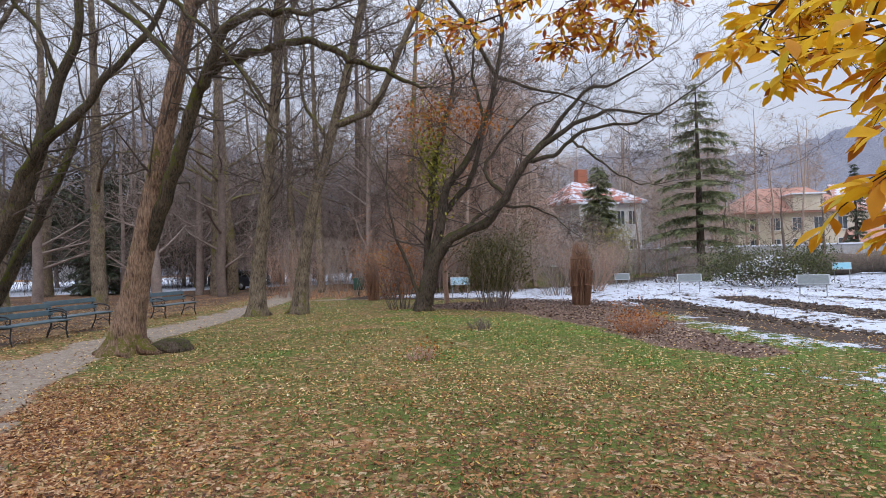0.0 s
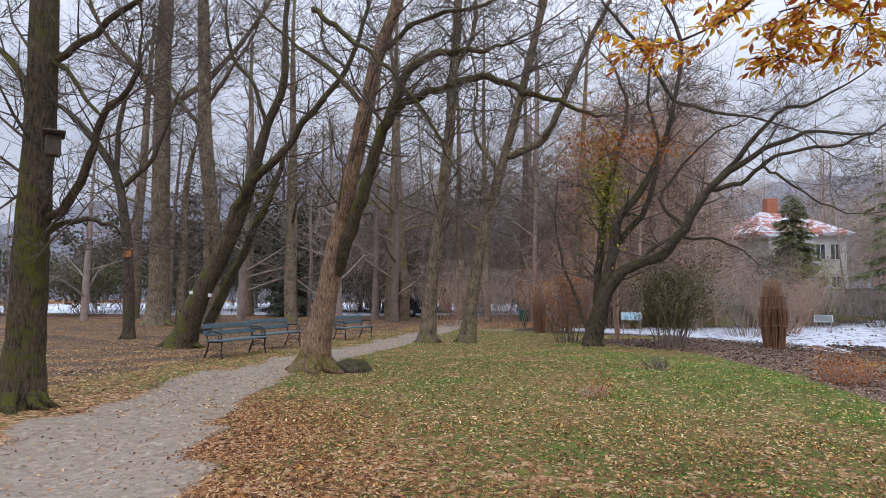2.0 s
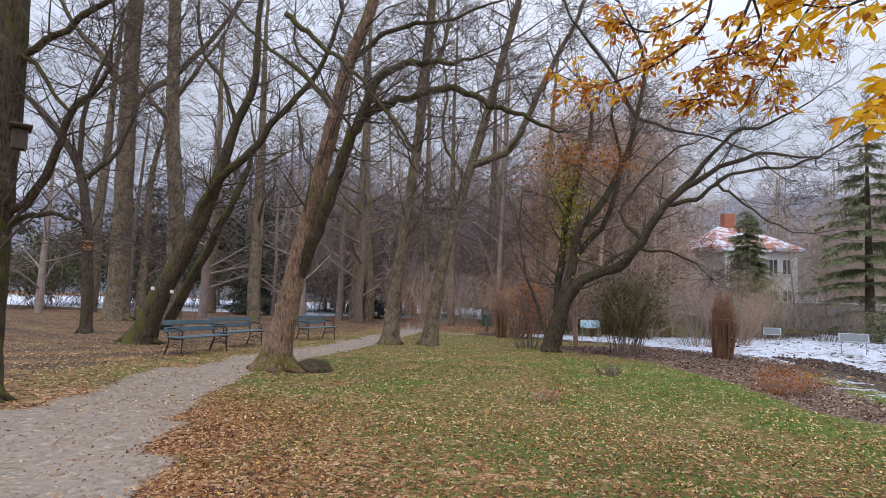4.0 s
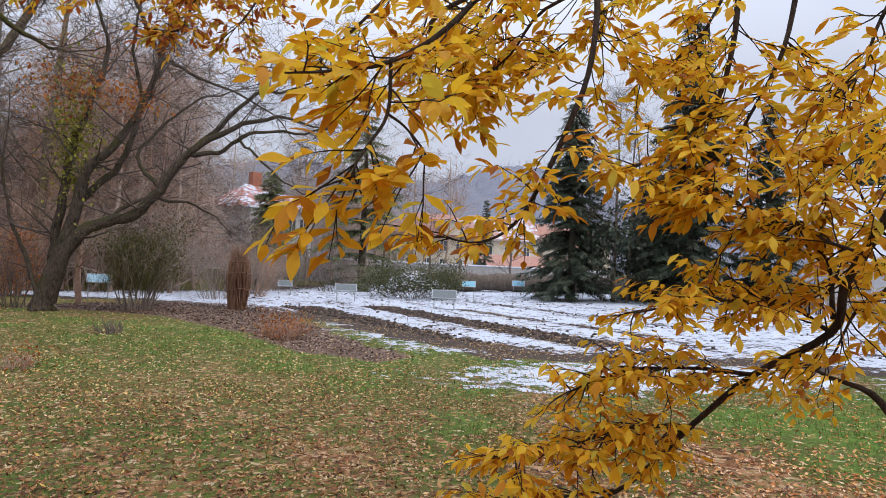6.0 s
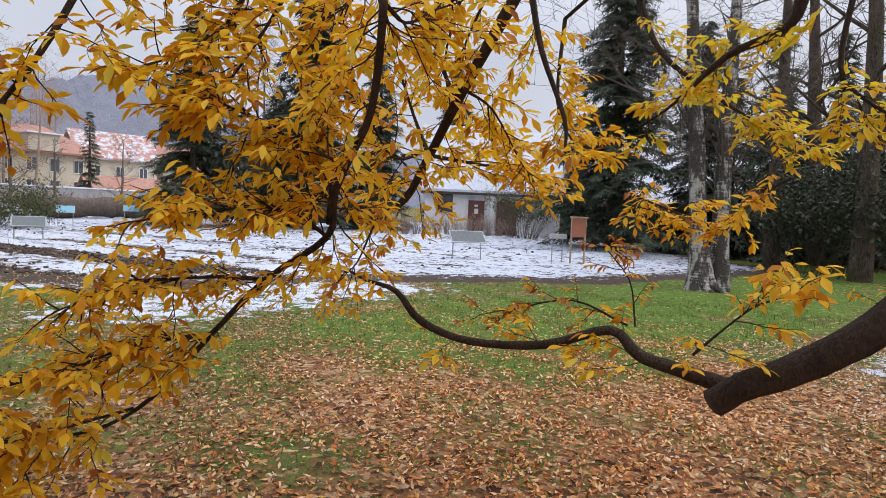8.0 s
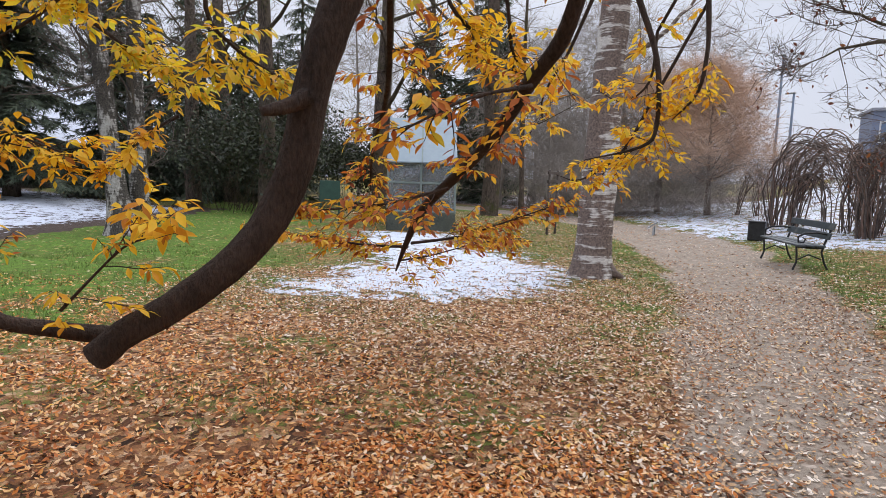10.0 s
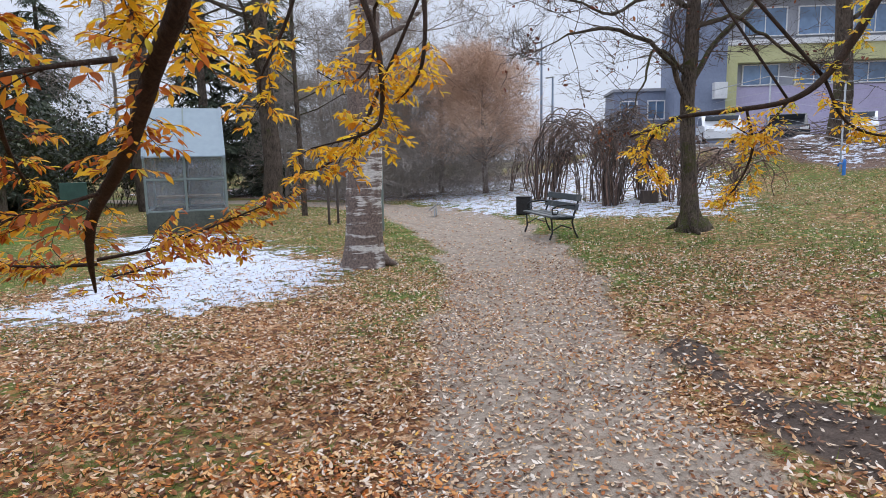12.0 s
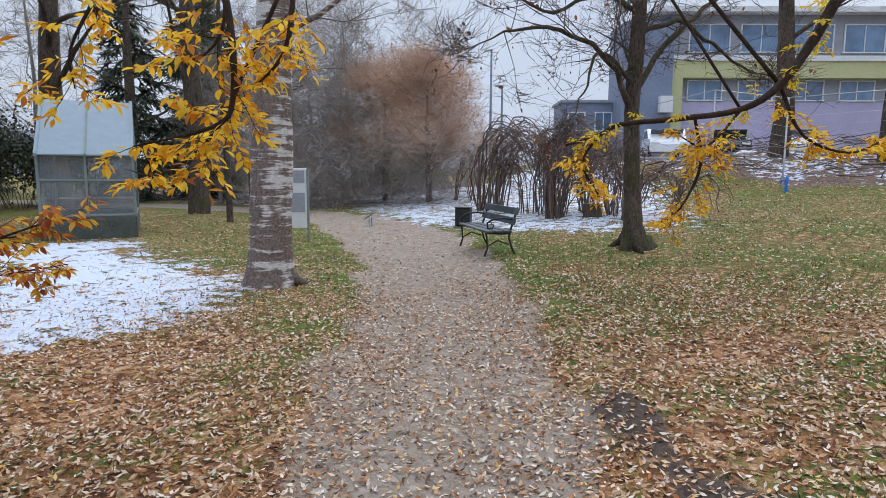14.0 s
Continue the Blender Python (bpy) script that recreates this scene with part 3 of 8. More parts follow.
POOLS = {  # spreads of snow
    "near": [(3.9, 8.3), (5.0, 6.1), (8, 5.3), (11, 4.9), (12.5, 6.5), (9.8, 9.3), (6.2, 9.0)],
    "lower": [(5.7, 10.0), (4.9, 11.0), (4.9, 14), (5.5, 17), (6.6, 17), (6.5, 12), (7.2, 9.8)],
    "field": [(6.5, 19), (6.9, 13), (8.2, 9.6), (12, 7.6), (15.5, 3.4), (19, 1.6), (25, -1.5), (34, 8), (60, 30), (60, 80), (16, 44), (9, 36), (-3, 31), (-4, 28.6), (2, 26)],
    "birch": [(6.5, -4.5), (6.8, -3.1), (7.4, -2.0), (7.9, -1.1), (9.2, -1.9), (10.9, -3.6), (13.3, -3.9), (16.0, -4.9), (15.6, -7.3), (11.4, -6.6), (9.6, -6.8), (8.1, -6.6)],
    "arch": [(8.4, -12.6), (11, -12.9), (20, -17), (28, -26), (20, -36), (9, -22), (5.6, -16), (5.0, -13.2)],
    "wood": [(-70, 50), (-60, 38), (-34, 39.5), (-24, 43), (-14, 46), (-12.6, 52), (-9, 50), (6, 47), (0, 120), (-90, 110)],
}
MULCH = [(-2, 22.5), (1.8, 18.6), (2.9, 14.5), (3.3, 11.2), (4.1, 9.6), (5.0, 9.9), (5.0, 13), (5.3, 18), (6, 23), (3, 25)]
ROWS_X = [(7.0, 0.72, 9.2, 22.5), (10.35, 0.75, 10.3, 23.5), (13.6, 0.16, 12, 22), (17.6, 0.14, 14, 27)]


def along(line, x, y):
    """How deep inside a ribbon of given half widths: positive in it, in metres."""
    best = np.full(x.shape, -1e3)
    for (ax, ay, aw), (bx, by, bw) in zip(line, line[1:]):
        dx, dy = bx - ax, by - ay
        t = np.clip(((x - ax) * dx + (y - ay) * dy) / (dx * dx + dy * dy), 0, 1)
        best = np.maximum(best, aw + (bw - aw) * t - np.hypot(x - ax - t * dx, y - ay - t * dy))
    return best


def inside(poly, x, y):
    """Signed distance to a polygon, positive inside."""
    d, odd = np.full(x.shape, 1e9), np.zeros(x.shape, bool)
    for (ax, ay), (bx, by) in zip(poly, poly[1:] + poly[:1]):
        dx, dy = bx - ax, by - ay
        t = np.clip(((x - ax) * dx + (y - ay) * dy) / (dx * dx + dy * dy), 0, 1)
        d = np.minimum(d, np.hypot(x - ax - t * dx, y - ay - t * dy))
        if dy:
            odd ^= ((ay > y) != (by > y)) & (x < ax + (y - ay) * dx / dy)
    return np.where(odd, d, -d)


WAVES = [(random.uniform(0.25, 2.6), random.uniform(0, 6.28), random.uniform(0, 6.28)) for _ in range(24)]


def ripple(x, y, lo=0.25, hi=2.6):
    s = np.zeros(np.shape(x))
    n = 0
    for k, a, p in WAVES:
        if lo <= k <= hi:
            s = s + np.sin(k * (x * math.cos(a) + y * math.sin(a)) * 2.2 + p)
            n += 1
    return s / max(n, 1) ** 0.5


def soft(v, k=1.0):
    return k * np.logaddexp(0, v / k)


def height(x, y):
    """The lie of the land, gently rising to the south-west, to the houses and to the wooded hill."""
    x, y = np.asarray(x, float), np.asarray(y, float)
    s = -0.6 * x - 0.8 * y
    rise = 0.09 * soft(s - 2.6, 0.6)
    rise = np.minimum(rise, 1.0 + 0.13 * np.maximum(rise - 1.0, 0))
    bank = 1.35 * np.clip((np.hypot(x - 1, y + 2) - 19) / 6, 0, 1) * np.clip((12 - x) / 4, 0, 1) * np.clip((-y - 14) / 4, 0, 1)
    east = 0.35 * np.clip((x - 17) / 14, 0, 1) * np.clip((y - 1) / 4, 0, 1)
    f, u = 0.669 * (x - 0.8) - 0.743 * (y + 2), -0.743 * (x - 16.5) - 0.669 * (y + 33)
    terrace = 1.15 * np.clip((f - 21.5) / 5.5, 0, 1) * np.clip((u + 7) / 4, 0, 1) * np.clip((60 - f) / 10, 0, 1) * np.clip((12 - u) / 6, 0, 1)
    r = np.hypot(x, y)
    north = 0.045 * soft(y - 40, 4) * np.clip((x + 2) / 10, 0, 1)
    z = rise + np.maximum(bank, terrace) + east + np.minimum(north, 2.2)
    z = z - 0.035 * np.clip(along(PATH_LINE, x, y) / 0.25 + 0.5, 0, 1)
    near = np.clip((40 - r) / 20, 0, 1)
    return z + near * (0.016 * ripple(x, y, 0.6, 2.6) + 0.02 * ripple(x, y, 0.25, 0.6))


def covers(x, y):
    """How much snow, grass, mulch, soil and gravel lies at each place, 0 to 1, half at an edge."""
    wob = ripple(x, y)
    half = lambda d, w: np.clip(0.5 + d / (2 * w), 0, 1)
    gravel = np.maximum(half(along(PATH_LINE, x, y) + 0.12 * wob, 0.35), half(along(SIDE_LINE, x, y), 0.2))
    snow = np.zeros(x.shape)
    for name, p in POOLS.items():
        snow = np.maximum(snow, half(inside(p, x, y) + 0.22 * wob, 0.9) * {"birch": 0.69, "arch": 0.57, "near": 0.61, "lower": 0.57}.get(name, 0.95))
    soil = np.zeros(x.shape)
    for cx, w, y0, y1 in ROWS_X:
        d = np.minimum(w - np.abs(x - cx), np.minimum(y - y0, y1 - y)) + 0.16 * wob
        soil = np.maximum(soil, half(d, 0.35 if cx < 11 else 0.7))
    field = inside(POOLS["field"], x, y) > -1
    snow = snow * np.where(field, 1 - 0.95 * np.clip(soil * 1.4 - 0.3, 0, 1), 1)
    snow = np.where(field, snow * (0.665 + 0.035 * np.sin(x * 4.1 + 1.6 * wob) * np.clip((x - 10) / 3, 0, 1) + 0.07 * ripple(x * 0.9, y * 0.35) + 0.03 * wob), snow)
    soil = np.maximum(soil, 0.75 * field)
    mulch = half(inside(MULCH, x, y) + 0.2 * wob, 0.4)
    bank = half(inside([(-6, -21.5), (3.1, -21.9), (5.4, -21.3), (8.4, -23.2), (13, -27.5), (20, -32), (14, -44), (-12, -44)], x, y) + 0.2 * wob, 0.6)
    brake = half(inside([(21, -17.5), (26, -15.6), (46, -12), (48, -42), (27, -34), (21.5, -23)], x, y) + 0.3 * wob, 1.0)
    mulch = np.maximum(mulch, np.maximum(bank, brake))
    snow = np.maximum(snow, brake * (0.40 + 0.08 * wob))
    snow = np.maximum(snow, bank * (0.42 + 0.08 * wob))
    dirt = half(along([(2.9, -6.0, 0.06), (2.3, -5.4, 0.16), (1.75, -4.85, 0.24), (0.7, -4.3, 0.22)], x, y) + 0.1 * wob, 0.3)
    soil = np.maximum(soil, dirt)
    under = half(-9.0 - x + 0.5 * wob, 1.5) * (y > 0) * (y < 45)
    soil = np.maximum(soil, under * (0.52 + 0.05 * wob))
    d = np.hypot(x - 2.6, y + 2.2) + 0.7 * wob
    grass = np.clip((d - 3.0) / 4.5, 0.0, 1)
    grass = 0.36 + 0.22 * grass + 0.09 * wob
    strip = half(1.9 + along(PATH_LINE, x, y) + 0.5 * wob, 1.2) * np.clip((y - 0.5) / 1.5, 0, 1) * np.clip((10 - y) / 3, 0, 1)
    grass = grass - 0.2 * strip
    strong = np.maximum(half(inside([(9.2, -0.8), (7.0, 1.0), (5.6, 3.0), (5.8, 4.9), (10.2, 4.9), (15, 3), (20, 1), (30, -2), (26, -6), (15, -2.8)], x, y) + 0.4 * wob, 1.2), half(inside([(0.5, 12), (3.0, 9), (4.5, 6.5), (6, 5.5), (9, 4.6), (9, 10), (3.5, 17), (-1, 18)], x, y) - 0.6 + 0.6 * wob, 2.6))
    grass = grass + (0.86 + 0.05 * wob - grass) * strong
    left = half(-9.2 - x + 0.3 * wob, 1.0) * (y > 0)
    grass = grass * (1 - 0.15 * left)
    far = half(y - 30 + wob, 4) * half(-1 - x, 3)
    grass = np.where(far > 0.5, 0.2, grass)
    verge = half(0.7 + along(PATH_LINE, x, y), 0.5) * (1 - gravel) * np.clip((9 - y) / 4, 0, 1)
    return {"snow": snow, "grass": grass * (1 - 0.25 * verge * np.clip((y + 3) / 3, 0, 1)) + 0.13 * half(0.9 + along(PATH_LINE, x, y), 0.6) * np.clip((-2.5 - y) / 2, 0, 1), "mulch": mulch, "soil": soil, "gravel": gravel}


def steps(lo, hi, fine, reach, growth=1.16):
    core = list(np.arange(lo, hi + fine / 2, fine))
    d, a, b = fine, [lo], [hi]
    while b[-1] < reach:
        d *= growth
        a.append(a[-1] - d)
        b.append(b[-1] + d)
    return np.array(a[:0:-1] + core + b[1:])


gx, gy = steps(-10, 16, 0.17, 900), steps(-14, 22, 0.17, 900)
GX, GY = np.meshgrid(gx, gy)
fx, fy = GX.ravel(), GY.ravel()
ground_cover = covers(fx, fy)
ground_co = np.c_[fx, fy, height(fx, fy)]
nx, ny = len(gx), len(gy)
ii, jj = np.meshgrid(np.arange(nx - 1), np.arange(ny - 1))
corner = (jj * nx + ii).ravel()
quads = np.c_[corner, corner + 1, corner + nx + 1, corner + nx]
mid_path = ground_cover["gravel"][quads].mean(1) > 0.5


def sheet(name, faces, label, category):
    used, back = np.unique(faces, return_inverse=True)
    me = bpy.data.meshes.new(name)
    co, fs = ground_co[used], back.reshape(-1, 4)
    me.vertices.add(len(co))
    me.vertices.foreach_set("co", co.ravel())
    me.loops.add(fs.size)
    me.loops.foreach_set("vertex_index", fs.ravel())
    me.polygons.add(len(fs))
    me.polygons.foreach_set("loop_start", np.arange(0, fs.size, 4))
    me.polygons.foreach_set("use_smooth", np.ones(len(fs), dtype=bool))
    me.update(calc_edges=True)
    for key, val in ground_cover.items():
        me.attributes.new(key, "FLOAT", "POINT").data.foreach_set("value", val[used].astype(np.float32))
    me.materials.append(GROUND)
    return tagged(new(name, me), label, category, kind="structure")


sheet("ground", quads[~mid_path], "park lawn with fallen leaves, garden beds and melting snow", "ground")
sheet("footpath", quads[mid_path], "pale gravel footpath strewn with fallen leaves", "path")

# ---- trees ----
def grow(buf, p, d, length, r, level, rng, up=0.15, spread=0.9, kids=5, least=0.012, tips=None):
    """A bare branch with its side branches, level by level."""
    n = 4 if level > 1 else 3 if level else 2
    pts, q, way = [(*p, r)], Vector(p), Vector(d).normalized()
    for i in range(n):
        way = (way + Vector((rng.gauss(0, 0.16), rng.gauss(0, 0.16), rng.gauss(0, 0.12) + up * 0.35))).normalized()
        q = q + way * (length / n)
        pts.append((q.x, q.y, q.z, max(r * (1 - 0.8 * (i + 1) / n), least * 0.6)))
    buf.tube(pts, 5 if r > 0.05 else (4 if r > 0.02 else 3))
    if tips is not None and level <= 1:
        tips.append(tuple(q))
    if level <= 0:
        return
    for k in range(kids):
        f = rng.uniform(0.25, 1.0)
        i = min(int(f * n), n - 1)
        a, b = Vector(pts[i][:3]), Vector(pts[i + 1][:3])
        s = a.lerp(b, f * n - i)
        side = Vector((rng.gauss(0, 1), rng.gauss(0, 1), rng.gauss(0.1, 0.6))).normalized()
        grow(buf, s, way * (1 - spread * 0.5) + side * spread, length * rng.uniform(0.38, 0.62), max(r * 0.45 * (1.1 - 0.4 * f), least), level - 1, rng, up, spread, kids, least, tips)


def point_on(pts, f):
    n = len(pts) - 1
    i = min(int(f * n), n - 1)
    a, b = np.array(pts[i]), np.array(pts[i + 1])
    return a + (b - a) * (f * n - i), (b - a)[:3]


def bare_tree(name, label, stems, bark_of, twig, seed, sprays=10, reach=2.2, level=2, group="", first=0.3, up=0.15, flare=1.3, kids=3, roots=4, leaves=None, limbs=None):
    """A leafless tree from its stems (x, y, z, radius); sprays of twigs grow along them."""
    rng = random.Random(seed)
    x0, y0 = stems[0][0][:2]
    z0 = float(height(x0, y0))
    e = thing(name, label, "tree", pose(x0, y0, z0), group)
    for i, s in enumerate(stems):
        pts = curve([(x - x0, y - y0, z - z0, r) for x, y, z, r in s], 4)
        if i == 0:
            x, y, z, r = pts[0]
            pts = [(x, y, -0.15, r * flare * 1.15), (x, y, 0.02, r * flare)] + [(a, b, max(c, 0.1), q * (1 + (flare - 1) * math.exp(-max(c, 0.1) / 0.35))) for a, b, c, q in pts[1:]]
        if i:
            ph = rng.uniform(0, 6.28)
            pts = [pts[0]] + [(x + 0.02 * math.sin(2.3 * k + ph), y, z + 0.028 * math.sin(1.7 * k + ph) + rng.gauss(0, 0.014), r) for k, (x, y, z, r) in enumerate(pts[1:], 1)]
        b = Buf()
        b.tube(pts, 14 if i == 0 else 9, 0.06, rng)
        part("trunk" if i == 0 else "limb", b, limbs if limbs and i else bark_of, e)
        if i == 0:
            for k in range(roots):
                an = rng.uniform(0, 6.28)
                rr = pts[1][3]
                root = Buf()
                root.tube([(0.5 * rr * math.cos(an), 0.5 * rr * math.sin(an), 0.28, 0.32 * rr), (1.0 * rr * math.cos(an), 1.0 * rr * math.sin(an), 0.07, 0.22 * rr), (1.55 * rr * math.cos(an + 0.2), 1.55 * rr * math.sin(an + 0.2), -0.03, 0.09 * rr)], 6, 0.08, rng)
                part("root", root, bark_of, e)
        tw, ends = Buf(), []
        span = sum((Vector(a[:3]) - Vector(c[:3])).length for a, c in zip(pts, pts[1:]))
        end, last = pts[-1], Vector(pts[-1][:3]) - Vector(pts[-3][:3])
        for k in range(3 if i else 4):
            grow(tw, end[:3], last.normalized() + Vector((rng.gauss(0, 0.35), rng.gauss(0, 0.35), rng.gauss(0.05, 0.25))), reach * rng.uniform(0.9, 1.5) * (0.3 if last.normalized().z < -0.25 else 1), max(end[3] * (0.97 if k == 0 else 0.6), 0.012), level, rng, up, 0.8, kids + 1, 0.006, ends)
        for k in range(max(3, int(sprays * 1.05 * span / 6))):
            f = rng.uniform(first if i == 0 else 0.15, 1.0)
            q, d = point_on(pts, f)
            side = Vector((rng.gauss(0, 1), rng.gauss(0, 1), rng.gauss(0.2, 0.5))).normalized()
            way = Vector(d).normalized() * 0.6 + side
            grow(tw, q[:3], way, reach * rng.uniform(0.5, 1.1), max(min(q[3] * 0.32, 0.032), 0.010), level, rng, up, 0.9, kids, 0.007, ends)
        if tw.v:
            part("twig_spray", tw, twig, e)
            if leaves:
                put_leaves(ends, int(leaves[0] * span), leaves[1], leaves[2], e, rng, 0.08)
            fine_twigs(ends, int(len(ends) * 1.1), reach * 0.38, twig, e, seed * 31 + i)
    return e


def wild_tree(buf, x, y, h, r, rng, lean=0.06, level=2, sprays=16, first=0.25, kids=4, up=0.2, least=0.012, tips=None, reach=0.24):
    """A plain bare tree for a wood, into a shared mesh."""
    z = float(height(x, y)) - 0.2
    lx, ly = rng.gauss(0, lean), rng.gauss(0, lean)
    pts = [(x + lx * h * t + rng.gauss(0, 0.06), y + ly * h * t + rng.gauss(0, 0.06), z + h * t, r * (1.15 - 0.95 * t)) for t in (0, 0.12, 0.3, 0.5, 0.7, 0.88, 1)]
    buf.tube(pts, 7)
    for k in range(sprays):
        f = first + (1 - first) * (k + rng.random()) / sprays
        q, d = point_on(pts, f)
        an = rng.uniform(0, 6.28)
        grow(buf, q[:3], (math.cos(an), math.sin(an), 0.45), h * reach * (1.25 - 0.7 * f), max(q[3] * 0.35, 0.015), level, rng, up, 0.85, kids, least, tips)


def conifer(name, label, x, y, h, w, mat, seed, dens=1.0, gap=0.12, droop=0.35, bare=0.05, group="", taper=0.7, big=1.0):
    """A spruce or pine: a straight stem, whorls of drooping boughs, each clothed in needle sprays."""
    rng = random.Random(seed)
    z0 = float(height(x, y))
    e = thing(name, label, "tree", pose(x, y, z0), group)
    b = Buf()
    b.tube([(0, 0, -0.2, 0.02 * h + 0.04), (0, 0, h * 0.3, 0.016 * h), (0, 0, h * 0.7, 0.008 * h), (0, 0, h, 0.01)], 9)
    part("trunk", b, BARK_DARK, e)
    wood, rots, offs = Buf(), [], []
    z = h * bare
    while z < h * 0.985:
        f = (z / h - bare) / (1 - bare)
        reach = w * (1 - f) ** taper * rng.uniform(0.8, 1.1) + 0.12
        for k in range(max(4, int(7 * dens))):
            an = rng.uniform(0, 6.28)
            L = reach * rng.uniform(0.65, 1.12)
            ca, sa = math.cos(an), math.sin(an)
            ends = []
            for t in (0, 0.35, 0.7, 1.0):
                ends.append((ca * L * t, sa * L * t, z - droop * L * t * t + 0.10 * L * t + (0.12 * L * max(t - 0.7, 0)), 0.012 * (1 - 0.8 * t) + 0.004))
            wood.tube(ends, 3)
            for s in range(max(6, int(L * 14.5 * dens))):
                t = rng.uniform(0.12, 1.0)
                q, d = point_on(ends, t)
                rots.append((an + rng.choice((-1, 1)) * rng.uniform(0.3, 1.2), rng.uniform(-0.1, 0.75), rng.uniform(-0.6, 0.6), big * rng.uniform(0.36, 0.8) * (0.5 + 0.5 * min(L, 1.6) / 1.6) * (1.2 - 0.4 * t)))
                offs.append(q[:3])
        z += gap * (1.3 - 0.5 * f) * (1 + 0.03 * h)
    part("bough_whorl", wood, BARK_DARK, e)
    r = np.array(rots)
    spray_v = [(0, 0.06, 0), (0, -0.06, 0), (1, 0, -0.16), (0.12, 0, 0), (0.30, 0, -0.03), (0.58, 0.36, -0.12), (0.18, 0, 0), (0.36, 0, -0.03), (0.62, -0.36, -0.12), (0.45, 0, -0.04), (0.60, 0, -0.06), (0.88, 0.24, -0.18), (0.5, 0, -0.04), (0.66, 0, -0.07), (0.92, -0.24, -0.18)]
    spray_f = [(0, 1, 2), (3, 4, 5), (6, 7, 8), (9, 10, 11), (12, 13, 14)]
    part("needle_cover", scatter("needle_cover", spray_v, spray_f, turns(r[:, 0], r[:, 1], r[:, 2], r[:, 3]), np.array(offs)), mat, e)
    return e


def leafy_bush(name, label, x, y, w, h, mats, seed, stems=26, leaves=0, leaf=LEAF_RUST, size=0.06, group="", level=2, lean=0.35, kids=4):
    """A shrub of many upright stems, with twigs and what leaves it has kept."""
    rng = random.Random(seed)
    z0 = float(height(x, y))
    e = thing(name, label, "shrub", pose(x, y, z0), group)
    b, tips = Buf(), []
    for k in range(stems):
        an, rr = rng.uniform(0, 6.28), w * 0.35 * math.sqrt(rng.random())
        grow(b, (rr * math.cos(an), rr * math.sin(an), -0.03), (lean * math.cos(an), lean * math.sin(an), 1), h * rng.uniform(0.6, 1.05), 0.016, 1, rng, 0.3, 0.5, kids, 0.006, tips)
    part("stem_clump", b, mats, e)
    if level > 1:
        fine_twigs(tips, int(len(tips) * 1.6), h * 0.28, mats, e, seed, spread=0.06 * h, up=-0.7)
    if leaves and tips:
        put_leaves(tips, leaves, size, leaf, e, rng, 0.16 if size < 0.1 else 0.35)
    return e


def put_leaves(tips, n, size, mat, parent, rng, spread=0.1, name="foliage"):
    tips = np.array(tips)
    g = np.random.RandomState(rng.randint(0, 99999))
    off = tips[g.randint(0, len(tips), n)] + g.normal(0, spread, (n, 3))
    rot = turns(g.uniform(0, 6.28, n), g.normal(0.5, 0.5, n), g.normal(0, 0.7, n), size * g.uniform(0.6, 1.3, n))
    if size >= 0.1:
        return part(name, scatter(name, [(0, 0, 0), (0.5, 0.3, 0.06), (1, 0, -0.1), (0.5, -0.3, 0.06)], [(0, 2, 1), (0, 3, 2)], rot, off), mat, parent)
    return part(name, scatter(name, LEAF_V, LEAF_F, rot, off), mat, parent)

LEANING = []
LEANING.append([(-6.53, 11.87, -0.06, 0.381), (-6.29, 11.8, 1.07, 0.302), (-6.05, 11.73, 2.09, 0.269), (-5.81, 11.66, 3.1, 0.224), (-5.57, 11.6, 4.12, 0.201), (-5.28, 11.52, 5.25, 0.19), (-4.99, 11.45, 6.37, 0.168), (-4.58, 11.4, 7.4, 0.145), (-4.3, 11.31, 8.64, 0.101)])
LEANING.append([(-5.99, 11.74, 1.98, 0.19), (-5.59, 11.58, 2.87, 0.166), (-5.23, 11.41, 3.64, 0.153), (-4.89, 11.24, 4.49, 0.141), (-4.6, 11.1, 5.01, 0.129), (-4.21, 10.94, 5.73, 0.106), (-3.66, 10.84, 5.97, 0.084), (-3, 10.77, 5.95, 0.0623), (-2.36, 10.7, 5.95, 0.0308)])
LEANING.append([(-4.78, 11.57, 5.16, 0.101), (-4.19, 11.47, 5.42, 0.0997), (-3.67, 11.38, 5.51, 0.0877), (-2.99, 11.3, 5.66, 0.0867), (-2.42, 11.24, 5.48, 0.0751), (-1.97, 11.18, 5.2, 0.0637), (-1.42, 11.11, 5.02, 0.0525), (-0.99, 11.04, 4.75, 0.0415), (-0.57, 10.96, 4.63, 0.0205)])
LEANING.append([(-5.39, 9.4, 6.37, 0.0653), (-4.93, 9.31, 5.98, 0.0551), (-4.39, 9.22, 5.53, 0.0451), (-3.86, 9.14, 5.04, 0.0355), (-3.34, 9.07, 4.39, 0.0261), (-3.02, 8.98, 3.84, 0.0171), (-2.68, 8.89, 3.23, 0.00841)])
LEANING.append([(-5.28, 11.52, 5.25, 0.0783), (-6.02, 11.72, 6.12, 0.069), (-7.02, 11.91, 6.91, 0.0472), (-7.94, 12.09, 7.74, 0.0364)])
LEANING.append([(-4.99, 11.45, 6.37, 0.0783), (-4.02, 11.16, 6.82, 0.0544), (-2.97, 10.91, 6.82, 0.0423), (-1.79, 10.66, 7.03, 0.0205)])
SECOND = []
SECOND.append([(-6.42, 19.88, 0.05, 0.39), (-6.29, 19.76, 1.65, 0.297), (-6, 19.62, 3.51, 0.279), (-5.78, 19.49, 5.19, 0.241), (-5.57, 19.37, 6.86, 0.223), (-5.37, 19.21, 8.91, 0.204), (-5.18, 19.01, 11.33, 0.186), (-5.08, 18.83, 13.55, 0.13)])
